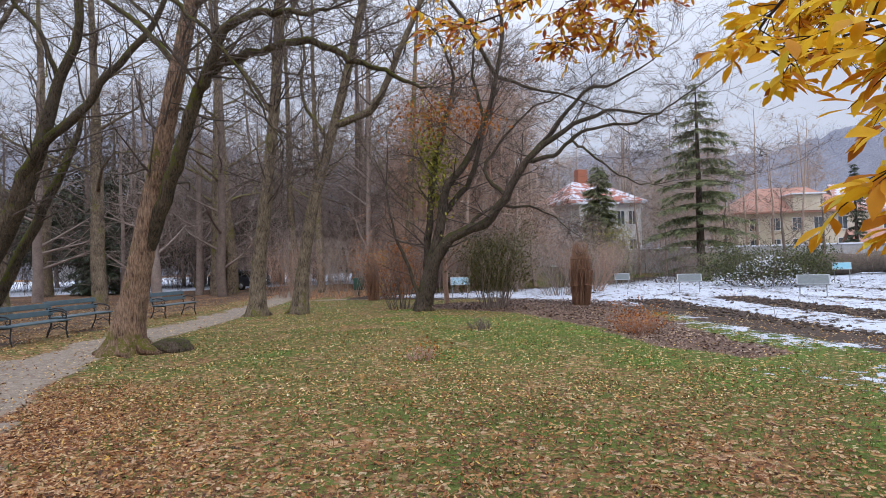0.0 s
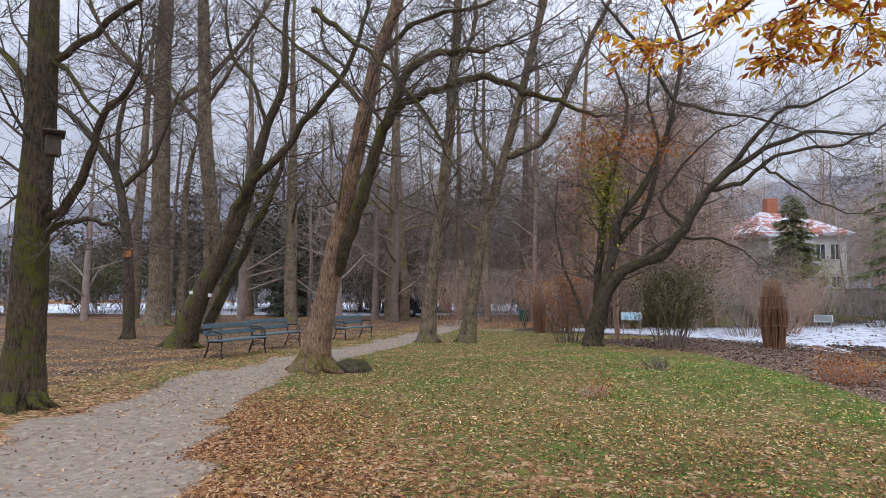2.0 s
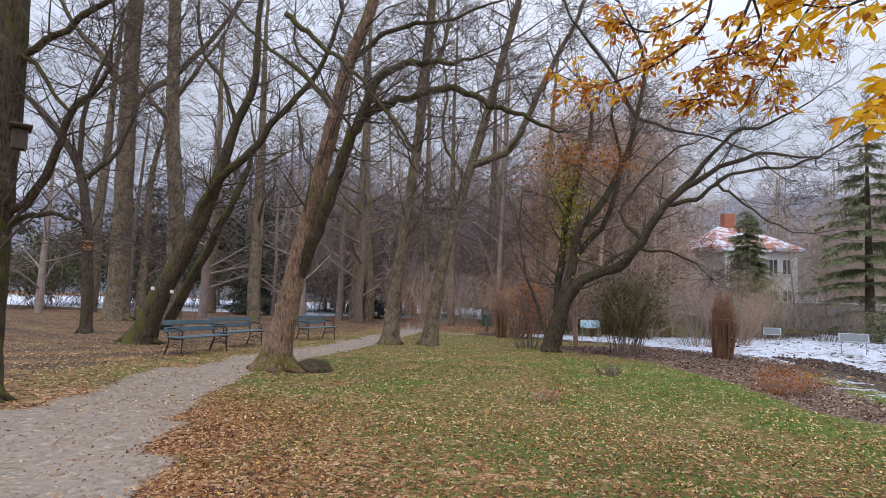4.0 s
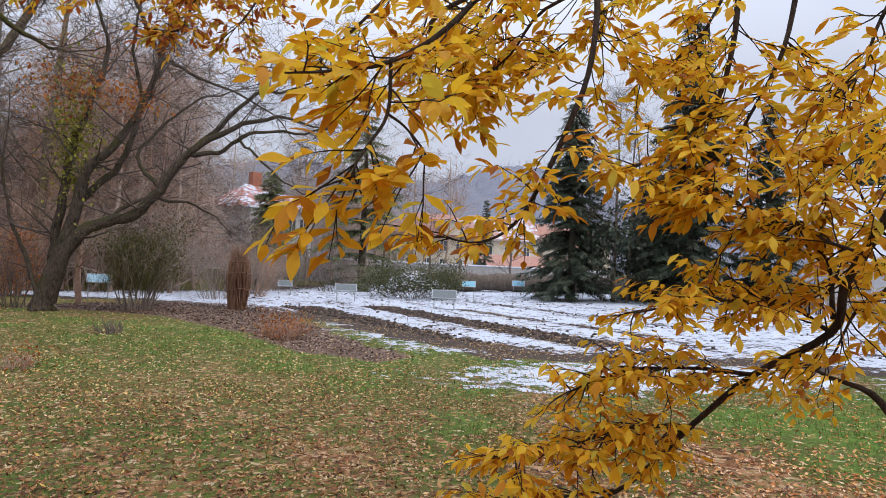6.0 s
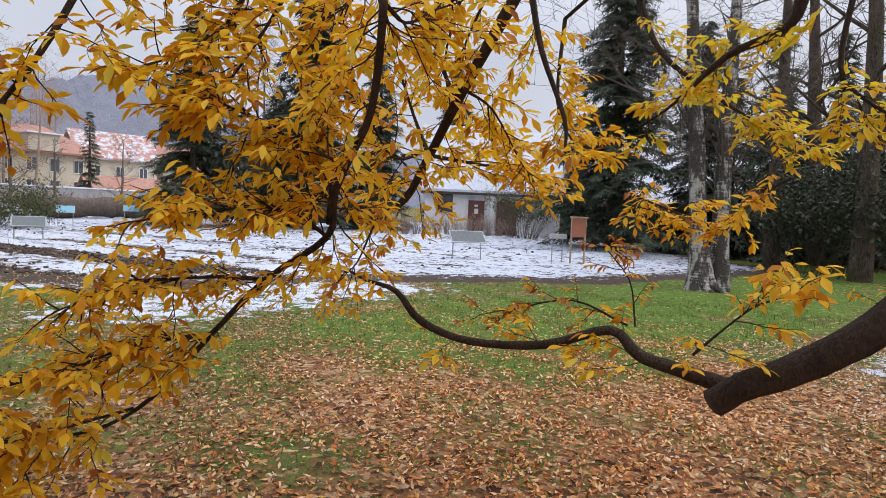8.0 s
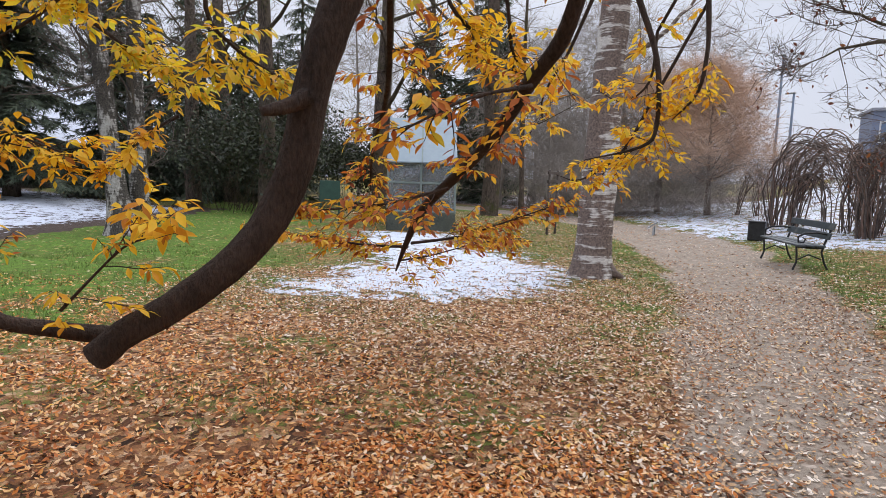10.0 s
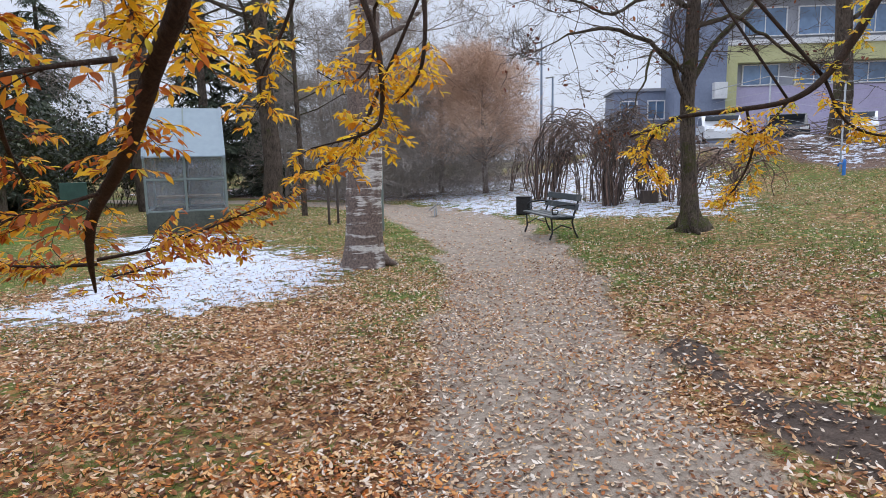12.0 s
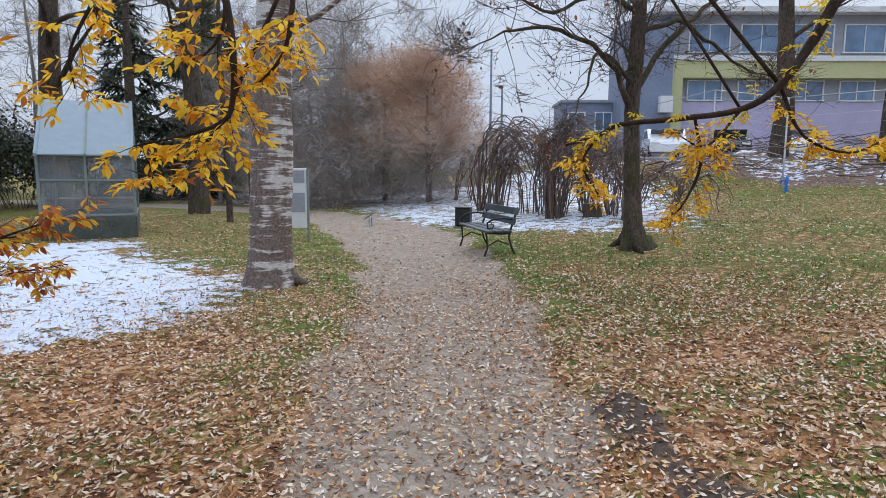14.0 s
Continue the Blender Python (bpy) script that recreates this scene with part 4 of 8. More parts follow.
SECOND.append([(-5.64, 19.41, 6.31, 0.0929), (-6.53, 19.55, 7.67, 0.0755), (-7.44, 19.71, 8.88, 0.0576), (-8, 19.85, 10.53, 0.039)])
SECOND.append([(-5.37, 19.21, 8.91, 0.111), (-4.78, 19.63, 10.45, 0.0952), (-4.87, 19.94, 12.62, 0.078)])
THIRD = []
THIRD.append([(-5.2, 20.48, 0.11, 0.362), (-5.01, 20.38, 1.52, 0.286), (-4.7, 20.26, 3.25, 0.267), (-4.28, 20.16, 4.78, 0.248), (-3.86, 20.08, 6.13, 0.209), (-3.36, 19.97, 7.86, 0.19), (-2.86, 19.85, 9.78, 0.171), (-2.36, 19.72, 11.7, 0.152), (-1.97, 19.57, 13.81, 0.114)])
THIRD.append([(-3.86, 20.08, 6.13, 0.171), (-2.71, 19.94, 6.51, 0.17), (-2.16, 19.72, 7.23, 0.149), (-1.47, 19.45, 8.68, 0.129), (-0.44, 19.17, 10.66, 0.0915), (0.05, 18.9, 11.86, 0.0724)])
THIRD.append([(-4.03, 20.11, 5.55, 0.0952), (-4.91, 20.24, 7.12, 0.0774), (-4.86, 20.42, 8.98, 0.059), (-5.39, 20.55, 10.87, 0.0399)])
BUSHY = []
BUSHY.append([(-1.15, 20.31, 0.25, 0.297), (-0.82, 20.22, 1.52, 0.241), (-0.5, 20.15, 2.65, 0.204), (-0.27, 20.06, 3.96, 0.167), (0.35, 20.05, 4.73, 0.149), (1.04, 19.99, 6.05, 0.13), (1.45, 19.9, 7.55, 0.0929), (1.65, 19.75, 9.42, 0.0743), (0.84, 19.53, 11.23, 0.0372)])
BUSHY.append([(-1.03, 20.32, 0.26, 0.334), (-0.64, 19.97, 1.72, 0.257), (0.05, 19.71, 2.47, 0.217), (0.93, 19.51, 2.76, 0.197), (1.58, 19.24, 3.57, 0.176), (2.21, 18.95, 4.62, 0.139), (3.34, 18.72, 5.49, 0.103), (4.62, 18.53, 6, 0.0678), (6.05, 18.41, 5.84, 0.0334)])
BUSHY.append([(-0.93, 20.62, 0.3, 0.189), (-0.94, 20.57, 1.9, 0.17), (-0.8, 20.55, 3.23, 0.152), (-0.67, 20.53, 4.58, 0.134), (-0.25, 20.51, 6.13, 0.115), (0.08, 20.49, 7.7, 0.077), (-0.36, 20.42, 9.06, 0.0386)])
BUSHY.append([(2.24, 19.2, 4.66, 0.106), (3.04, 18.94, 5.52, 0.0871), (3.98, 18.68, 6.63, 0.0687), (4.92, 18.48, 6.86, 0.0509), (6.32, 18.28, 7.69, 0.0167)])
BUSHY.append([(1.45, 19.9, 7.55, 0.0743), (2.59, 19.53, 7.01, 0.0543), (4.29, 19.22, 6.42, 0.0353), (5.4, 18.9, 5.41, 0.0172)])
BUSHY.append([(1.45, 19.9, 7.55, 0.0929), (0.53, 19.35, 9.05, 0.0731), (-0.43, 18.84, 10.14, 0.0539), (-0.99, 18.39, 11.02, 0.0529)])
BUSHY.append([(-1.24, 20.29, 0.39, 0.0929), (-1.57, 20.33, 1.49, 0.0749), (-2, 20.37, 2.6, 0.0567), (-2.26, 20.38, 4.12, 0.0381)])
BUSHY.append([(2.204, 18.96, 4.63, 0.0987), (3.007, 18.73, 4.73, 0.0855), (3.493, 18.53, 5.16, 0.0724), (4.175, 18.41, 5.48, 0.0592), (5.387, 18.22, 5.57, 0.0461), (6.241, 18.07, 5.94, 0.0329), (7.088, 17.91, 6.49, 0.0197)])
BUSHY.append([(3.493, 18.53, 5.16, 0.0592), (3.871, 18.19, 4.77, 0.0474), (4.35, 17.95, 4.29, 0.0368), (5.071, 17.68, 3.73, 0.0263), (5.66, 17.59, 3.63, 0.0158)])
BUSHY.append([(0.2255, 19.7, 2.46, 0.0789), (1.027, 19.93, 3.24, 0.0658), (2.14, 19.96, 3.34, 0.0526), (3.105, 20.04, 3.05, 0.0329), (3.702, 20.09, 2.51, 0.0158)])
BUSHY.append([(-0.7323, 20.4, 1.63, 0.171), (-0.3868, 20.56, 3.14, 0.145), (0.4396, 20.58, 4.08, 0.125), (0.8767, 20.64, 5.27, 0.105), (1.028, 20.64, 6.48, 0.0789), (0.7352, 20.7, 7.84, 0.0592), (0.8677, 20.58, 9.39, 0.0395)])
BUSHY.append([(1.588, 19.22, 3.56, 0.0921), (0.9652, 19.66, 4.49, 0.0658), (1.667, 19.69, 5.55, 0.0526), (2.559, 19.6, 6.43, 0.0395), (3.661, 19.51, 6.85, 0.0263)])
MOSSY = []
MOSSY.append([(-12.77, 15.79, -0.08, 0.611), (-12.18, 15.71, 1.32, 0.474), (-11.47, 15.67, 2.57, 0.397), (-10.76, 15.61, 3.97, 0.336), (-10.34, 15.55, 5.06, 0.275), (-9.93, 15.47, 6.3, 0.214), (-9.37, 15.41, 7.54, 0.168), (-9.29, 15.26, 9.37, 0.122), (-9.04, 15.17, 10.76, 0.0917)])
MOSSY.append([(-11.47, 15.67, 2.57, 0.275), (-10.84, 15.48, 3.95, 0.243), (-10.19, 15.35, 4.79, 0.211), (-9.26, 15.25, 5.47, 0.179), (-8.49, 15.12, 6.37, 0.148), (-7.3, 15, 7.56, 0.118), (-6.58, 14.8, 9.15, 0.0878)])
MOSSY.append([(-12.34, 16.29, 0.38, 0.268), (-11.63, 16.46, 1.99, 0.224), (-10.88, 16.63, 3.66, 0.194), (-10.5, 16.82, 4.7, 0.164), (-10.11, 16.99, 6.09, 0.0834)])
MOSSY.append([(-9.93, 15.47, 6.3, 0.107), (-10.28, 15.34, 7.5, 0.0917), (-10.93, 15.21, 8.38, 0.0764), (-11.13, 15.09, 9.59, 0.0611)])
MOSSY.append([(-7.25, 14.89, 7.51, 0.0731), (-7.86, 14.78, 8.21, 0.0585), (-7.89, 14.7, 9.09, 0.0439)])
SLENDER = []
SLENDER.append([(-15.59, 21.12, 0.13, 0.49), (-15.53, 20.94, 2.28, 0.429), (-15.46, 20.74, 4.72, 0.388), (-15.65, 20.46, 7.77, 0.347), (-15.63, 20.11, 11.85, 0.306), (-15.62, 19.9, 14.29, 0.225)])
SLENDER.append([(-15.65, 20.37, 8.79, 0.143), (-14.64, 20.35, 10.06, 0.102), (-13.48, 20.32, 11.54, 0.0613)])
SLENDER.append([(-15.61, 20.46, 7.77, 0.123), (-17.23, 20.68, 9.52, 0.104), (-18.52, 20.92, 11.36, 0.0641)])
GREAT = []
GREAT.append([(-22.07, 25.9, 0.14, 0.724), (-21.89, 25.68, 3.53, 0.613), (-21.77, 25.38, 7.69, 0.557), (-21.56, 24.99, 13.25, 0.502), (-21.38, 24.82, 16.03, 0.446), (-21.19, 24.56, 19.92, 0.306)])
GREAT.append([(-21.33, 25.25, 10.75, 0.223), (-19.42, 25.65, 12.15, 0.195), (-17.5, 25.99, 14.38, 0.139), (-16.4, 26.15, 16.06, 0.111)])
GREAT.append([(-21.73, 25.13, 11.03, 0.223), (-22.91, 24.68, 12.69, 0.195), (-24.5, 24.1, 14.62, 0.139), (-25.27, 23.71, 16.84, 0.111)])
GREAT.append([(-21.34, 26.61, 0.12, 0.312), (-21.21, 26.55, 3.58, 0.256), (-21.13, 26.47, 7.01, 0.2), (-20.64, 26.56, 9.63, 0.0864)])
EDGE = []
EDGE.append([(-8.41, 7.02, -0.03, 0.277), (-8.32, 6.97, 0.94, 0.239), (-8.23, 6.9, 2.09, 0.223), (-8.14, 6.84, 3.24, 0.2), (-8.05, 6.77, 4.39, 0.185), (-8, 6.69, 5.54, 0.169), (-7.94, 6.61, 6.77, 0.139)])
EDGE.append([(-8.12, 6.9, 2.47, 0.0616), (-7.69, 6.93, 2.77, 0.0612), (-7.34, 6.92, 3.37, 0.0531), (-7.1, 6.87, 3.96, 0.0452), (-6.64, 6.9, 4.39, 0.0299), (-6.52, 6.82, 4.96, 0.0148)])
EDGE.append([(-7.97, 6.77, 4.66, 0.0539), (-7.37, 6.77, 4.95, 0.0455), (-6.68, 6.78, 5.35, 0.0373), (-6.15, 6.77, 5.58, 0.022)])
EDGE.append([(-8.19, 6.9, 2.32, 0.0462), (-7.89, 7.13, 2.53, 0.0393), (-7.64, 7.37, 2.59, 0.032), (-7.42, 7.61, 2.44, 0.0163)])
EDGE.append([(-8.06, 6.8, 4.01, 0.0616), (-8.57, 6.81, 4.69, 0.0473), (-9.14, 6.83, 5.17, 0.0323)])
EDGE.append([(-8.01, 6.74, 4.85, 0.0385), (-7.53, 6.77, 4.42, 0.0303), (-7.13, 6.77, 3.93, 0.0224), (-6.81, 6.72, 3.97, 0.00733)])
NESTTREE = []
NESTTREE.append([(-16.72, 18.15, -0.04, 0.196), (-16.69, 18, 1.96, 0.177), (-16.78, 17.83, 3.92, 0.157), (-17.07, 17.61, 5.68, 0.138), (-17.91, 17.28, 7.04, 0.118), (-18.84, 16.95, 8.02, 0.0786), (-19.78, 16.67, 8.4, 0.0393)])
NESTTREE.append([(-16.79, 17.71, 5.29, 0.0982), (-15.83, 17.89, 6.27, 0.0786), (-15.04, 17.95, 8.23, 0.0393)])
NESTTREE.append([(-17.07, 17.61, 5.68, 0.0982), (-16.85, 17.49, 7.83, 0.0786), (-16.06, 17.53, 9.99, 0.0393)])
BIRCH = []
BIRCH.append([(8.04, -6.4, -0.01, 0.316), (8.08, -6.46, 0.57, 0.278), (8.17, -6.56, 1.56, 0.27), (8.26, -6.68, 2.71, 0.254), (8.35, -6.8, 3.86, 0.239), (8.47, -6.95, 5.39, 0.2)])
BIRCH.append([(8.3, -6.76, 3.4, 0.0463), (8.13, -7.32, 3.69, 0.0397), (7.91, -7.97, 4.33, 0.0245)])
DARKTRUNK = []
DARKTRUNK.append([(5.16, -11.42, 0.17, 0.241), (5.24, -11.44, 0.68, 0.149), (5.33, -11.51, 1.6, 0.13), (5.42, -11.59, 2.52, 0.121), (5.45, -11.72, 3.44, 0.121), (5.49, -11.85, 4.36, 0.111), (5.57, -12.03, 5.84, 0.0929)])
DARKTRUNK.append([(5.42, -11.59, 2.52, 0.0557), (5.57, -11.07, 3.28, 0.0447), (5.86, -10.35, 3.63, 0.0344), (6.15, -9.57, 3.63, 0.0247), (6.37, -8.81, 3.34, 0.00789)])
DARKTRUNK.append([(5.42, -11.62, 2.7, 0.0557), (5.36, -12.27, 3.5, 0.048), (5.06, -13.13, 4.26, 0.0396), (4.79, -13.94, 4.85, 0.0306)])
DARKTRUNK.append([(5.43, -11.66, 2.98, 0.0372), (5.74, -11.01, 3.46, 0.0269), (5.65, -10.53, 2.88, 0.0173), (5.61, -10.01, 2.33, 0.00836)])
DARKTRUNK.append([(5.47, -11.77, 3.81, 0.0464), (5.06, -12.41, 4.04, 0.0378), (4.68, -12.94, 3.7, 0.0288), (4.19, -13.53, 3.25, 0.0195)])
DARKTRUNK.append([(5.49, -11.82, 4.18, 0.0464), (5.82, -11.09, 4.35, 0.0359), (6.13, -10.28, 4, 0.026), (6.45, -9.55, 4.15, 0.0167)])
TWINBIRCH = []
TWINBIRCH.append([(15.39, 0.64, -0.06, 0.296), (15.48, 0.75, 1.06, 0.212), (15.58, 0.87, 2.19, 0.184), (15.67, 0.95, 3.31, 0.184), (15.79, 1.11, 4.71, 0.169), (15.93, 1.25, 6.39, 0.141), (16.12, 1.48, 8.63, 0.0988)])
TWINBIRCH.append([(15.67, 0.25, -0.09, 0.245), (15.77, 0.31, 1.08, 0.202), (15.86, 0.34, 2.23, 0.187), (15.98, 0.36, 3.66, 0.173), (16.09, 0.35, 5.1, 0.158), (16.21, 0.32, 6.54, 0.13), (16.4, 0.36, 8.84, 0.0864)])
TWINBIRCH.append([(15.67, 0.95, 3.31, 0.0847), (15.69, 1.28, 3.36, 0.0706), (15.72, 1.44, 3.7, 0.0565), (15.77, 1.81, 4.11, 0.0424), (15.83, 2.27, 4.65, 0.0282)])
TWINBIRCH.append([(15.98, 0.36, 3.66, 0.072), (15.97, -0.32, 3.85, 0.0576), (16, -0.73, 4.44, 0.0288)])

MOSSY = [[(x, y, z, r * 0.60) for x, y, z, r in s] for s in MOSSY]
GREAT = [[(x, y, z, r * 0.74) for x, y, z, r in s] for s in GREAT]
LEANING = [[(x, y, z, r * 0.80) for x, y, z, r in s] for s in LEANING]
SECOND = [[(x, y, z, r * 0.74) for x, y, z, r in s] for s in SECOND]
THIRD = [[(x, y, z, r * 0.72) for x, y, z, r in s] for s in THIRD]
SLENDER = [[(x, y, z, r * 0.72) for x, y, z, r in s] for s in SLENDER]
BUSHY = [[(x, y, z, r * 0.76) for x, y, z, r in s] for s in BUSHY]
bare_tree("tree", "leaning two-stemmed bare tree with reddish-brown bark beside the footpath", LEANING, BARK_BROWN, TWIG_DARK, 1, 15, 1.8, flare=1.5, roots=9, limbs=BARK_MOSSY)
bare_tree("tree", "tall straight bare tree with mossy grey bark beside the path", SECOND, BARK_GREY, TWIG_DARK, 2, 16, 2.4)
bare_tree("tree", "slanting forked bare tree with mossy grey bark", THIRD, BARK_GREY, TWIG_DARK, 3, 12, 2.0)
bare_tree("tree", "wide many-stemmed dark bare tree arching over the flower bed", BUSHY, BARK_DARK, TWIG_DARK, 4, 11, 2.0, first=0.35)
bare_tree("tree", "mossy leaning tree with several crooked stems behind the benches", MOSSY, BARK_MOSSY, TWIG_DARK, 5, 11, 2.0)
bare_tree("tree", "tall slender bare tree with smooth brown trunk", SLENDER, BARK_GREY, TWIG_DARK, 6, 14, 2.2)
bare_tree("tree", "great old bare tree with thick rough trunk", GREAT, BARK_GREY, TWIG_DARK, 7, 17, 2.8)
bare_tree("tree", "bare mossy tree with a bird box on its trunk", EDGE, BARK_MOSSY, TWIG_DARK, 8, 13, 1.6)
bare_tree("tree", "small crooked bare tree carrying an orange nest box", NESTTREE, BARK_DARK, TWIG_DARK, 9, 14, 1.8, flare=1.2)
bare_tree("birch_tree", "stout birch with peeling white and brown banded bark", BIRCH, BARK_BIRCH, TWIG, 10, 6, 1.6, first=0.75, flare=1.12, roots=2)
bare_tree("tree", "young dark-barked tree behind the bench with bare spreading branches", DARKTRUNK, BARK_DARK, TWIG_DARK, 11, 15, 1.6, first=0.5, flare=1.35, roots=3, leaves=(34, 0.07, LEAF_DARK))
bare_tree("birch_tree", "twin-stemmed white birch on the green lawn", TWINBIRCH, BARK_PALE_BIRCH, TWIG_DARK, 12, 14, 2.2, first=0.5, flare=1.35, roots=2)

# more single trees, set out by hand: x, y, height, radius
LONE = [(-26, 40, 21, 0.45), (-21, 52, 22, 0.4), (-13.5, 36, 20, 0.4), (-12.8, 36.6, 19, 0.35), (-5.6, 44, 20, 0.3), (-2.4, 34, 17, 0.26), (21.6, -11.9, 17, 0.34), (17.6, -11.0, 11, 0.09), (25, -8.5, 16, 0.4), (30, -3, 17, 0.35), (22, -3.5, 16, 0.3), (26, -1.2, 15, 0.28),
        (6.6, -25.2, 14, 0.30), (3.3, -24.6, 15, 0.36), (33, -14, 14, 0.3), (-17, 30, 19, 0.33), (-30, 33, 20, 0.4), (-38, 24, 19, 0.4), (-10, 40, 20, 0.25), (-7.5, 36, 19, 0.22)]
LONE += [(27.0, 25.3, 12, 0.10), (27.5, 24.7, 12, 0.09), (26.5, 25.9, 12, 0.11)]
leafy_bush("evergreen_shrub", "dark evergreen undergrowth between the spruces", 27.6, 26.0, 4.0, 4.5, BARK_DARK, 250, 30, 5000, NEEDLE, 0.28, lean=0.4)
for i, (x, y, h, r) in enumerate(LONE):
    rng = random.Random(50 + i)
    e = thing("tree", "tall bare tree with grey-brown bark in the park" if y > 0 else "bare park tree with dark rough bark", "tree", pose(x, y, float(height(x, y))), "bare park trees")
    b, tips = Buf(), []
    wild_tree(b, 0, 0, h, r, rng, 0.03, 2, 13, 0.3, 3, least=0.01, tips=tips)
    part("trunk", b, BARK_GREY if y > 5 else BARK_DARK, e)
    fine_twigs(tips, int(len(tips) * 1.5), 1.0, TWIG_DARK if y > 5 else TWIG, e, 60 + i)

# the wood behind: trunks and hazy twigs
rng = random.Random(7)
wood, haze, russet, tan = (Buf(), []), (Buf(), []), (Buf(), []), (Buf(), [])
for k in range(135):
    a = rng.uniform(-9, 18) if k % 5 else rng.uniform(18, 54)
    d = rng.uniform(33, 82)
    x, y = -d * math.sin(radians(a)), d * math.cos(radians(a))
    if along(PATH_LINE, np.array([x]), np.array([y]))[0] > -1.5 or (y > 44 and -22 < x < -3 and d < 52):
        continue
    b, tips = (haze if a > 7 else tan) if k % 3 else wood
    wild_tree(b, x, y, rng.uniform(9, 14) if a < 6 else rng.uniform(14, 22) if a < 18 else rng.uniform(9, 16), rng.uniform(0.10, 0.26), rng, 0.03, 1, 15, 0.15, 3, least=0.02, tips=tips)
for k in range(44):
    a = rng.uniform(-6.5, 3)
    d = rng.uniform(31, 50)
    b, tips = russet if rng.random() < 0.5 else tan
    wild_tree(b, -d * math.sin(radians(a)), d * math.cos(radians(a)), rng.uniform(8, 14.5), 0.1, rng, 0.04, 1, 22, 0.05, 3, least=0.016, tips=tips)
for k in range(62):
    a = rng.uniform(-32, -7)
    d = rng.uniform(60, 120)
    b, tips = tan
    wild_tree(b, -d * math.sin(radians(a)), d * math.cos(radians(a)), rng.uniform(10, 17), 0.13, rng, 0.04, 1, 16, 0.15, 3, least=0.02, tips=tips)
for k in range(16):
    a = rng.uniform(-25, -17.5) if k % 2 else rng.uniform(-8, -5)
    d = rng.uniform(46, 56)
    b, tips = tan
    wild_tree(b, -d * math.sin(radians(a)), d * math.cos(radians(a)), rng.uniform(5.5, 9), 0.09, rng, 0.05, 1, 18, 0.1, 3, least=0.016, tips=tips)
for (b, tips), m, word, n in ((wood, TWIG, "dark", 1.5), (haze, TWIG_WOOD, "purplish brown", 2.0), (tan, TWIG_TAN, "tan", 1.8), (russet, TWIG_RED, "russet", 2.4)):
    tagged(part("wood", b, m), "dense leafless wood of %s slender trees behind the lawn" % word, "woodland", kind="stuff")
    tagged(fine_twigs(tips, int(len(tips) * n), 1.7, m, None, 5, "brush", 0.5, 0.25), "fine %s twigs of the leafless wood" % word, "twigs", kind="stuff")


def brake(word, m, n, a0, a1, d0, d1, low, high, seed, size=1.9, droop=0.5):
    """A thicket of hanging twigs, from bearing a0 to a1 (degrees west of north), d0 to d1 metres off."""
    g = np.random.RandomState(seed)
    stand = np.c_[g.uniform(a0, a1, 90), g.uniform(d0, d1, 90), g.uniform(0.6, 1.0, 90)][g.randint(0, 90, n)]
    a, d = np.radians(stand[:, 0] + g.normal(0, 1.1, n)), stand[:, 1] + g.normal(0, 0.8, n)
    x, y = -d * np.sin(a), d * np.cos(a)
    z = height(x, y) + low + (high * stand[:, 2] - low) * g.random_sample(n) ** 0.8
    rot = turns(g.uniform(0, 6.28, n), g.normal(droop, 0.7, n), g.uniform(0, 6.28, n), size * g.uniform(0.5, 1.3, n))
    tagged(part("brush", scatter("brush", SPRAY_V, SPRAY_F, rot, np.c_[x, y, z]), m), "tangled %s twigs closing the view into the wood" % word, "twigs", kind="stuff")


brake("purplish brown", TWIG_WOOD, 9000, 4, 27, 40, 60, 1.5, 14, 41)
brake("dark brown", TWIG_DARK, 5000, 8, 27, 46, 66, 0.5, 10, 42)
brake("tan", TWIG_TAN, 3400, -7, 4, 36, 52, 0.5, 9, 43, 1.6)
brake("russet", TWIG_RED, 4500, -5, 4, 44, 54, 5, 12, 44, 1.6)
brake("grey-brown", TWIG_GREY, 6000, -24, -8, 56, 80, 2, 12, 45, 1.8)
brake("dark brown", TWIG_DARK, 3000, 27, 55, 44, 70, 0.5, 7, 46)
brake("grey-brown", TWIG_GREY, 5000, -140, -124, 26, 33, 0.0, 3.0, 47, 1.1, -0.2)

# rusty leaves still hanging on twigs between the trees
def beech(x, y, h, seed, n, size=0.09, top=False, leaf=LEAF_RUST):
    rng = random.Random(seed)
    e = thing("beech_tree", "small beech keeping rusty orange leaves", "tree", pose(x, y, float(height(x, y))), "rusty beeches")
    b, tips = Buf(), []
    wild_tree(b, 0, 0, h, 0.09, rng, 0.03, 2, 22, 0.15, 3 if top else 5, least=0.008, tips=tips)
    part("trunk", b, TWIG_RED, e)
    put_leaves([t for t in tips if t[2] > (h * 0.55 if top else 0)], n, size, leaf, e, rng, 0.2)


beech(-2.2, 27, 2.3, 3, 1500)
beech(-3.4, 30, 2.0, 4, 700, leaf=LEAF_GOLD)
beech(-0.3, 23.5, 8.6, 5, 600, 0.1, True)
for i, (x, y, h, n, size) in enumerate([(18.9, -20.7, 5.3, 900, 0.05), (22.6, -21.6, 5.6, 900, 0.05)]):
    rng = random.Random(90 + i)
    e = thing("larch_tree", "feathery tree with fine pale orange twigs", "tree", pose(x, y, float(height(x, y))), "orange park trees")
    b, tips = Buf(), []
    wild_tree(b, 0, 0, h, 0.13, rng, 0.03, 2, 40, 0.27, 3, least=0.007, tips=tips, reach=0.42)
    part("trunk", b, TWIG, e)
    fine_twigs(tips, 7000, 0.8, TWIG_ORANGE, e, 3 + i, spread=0.2)
rng = random.Random(17)
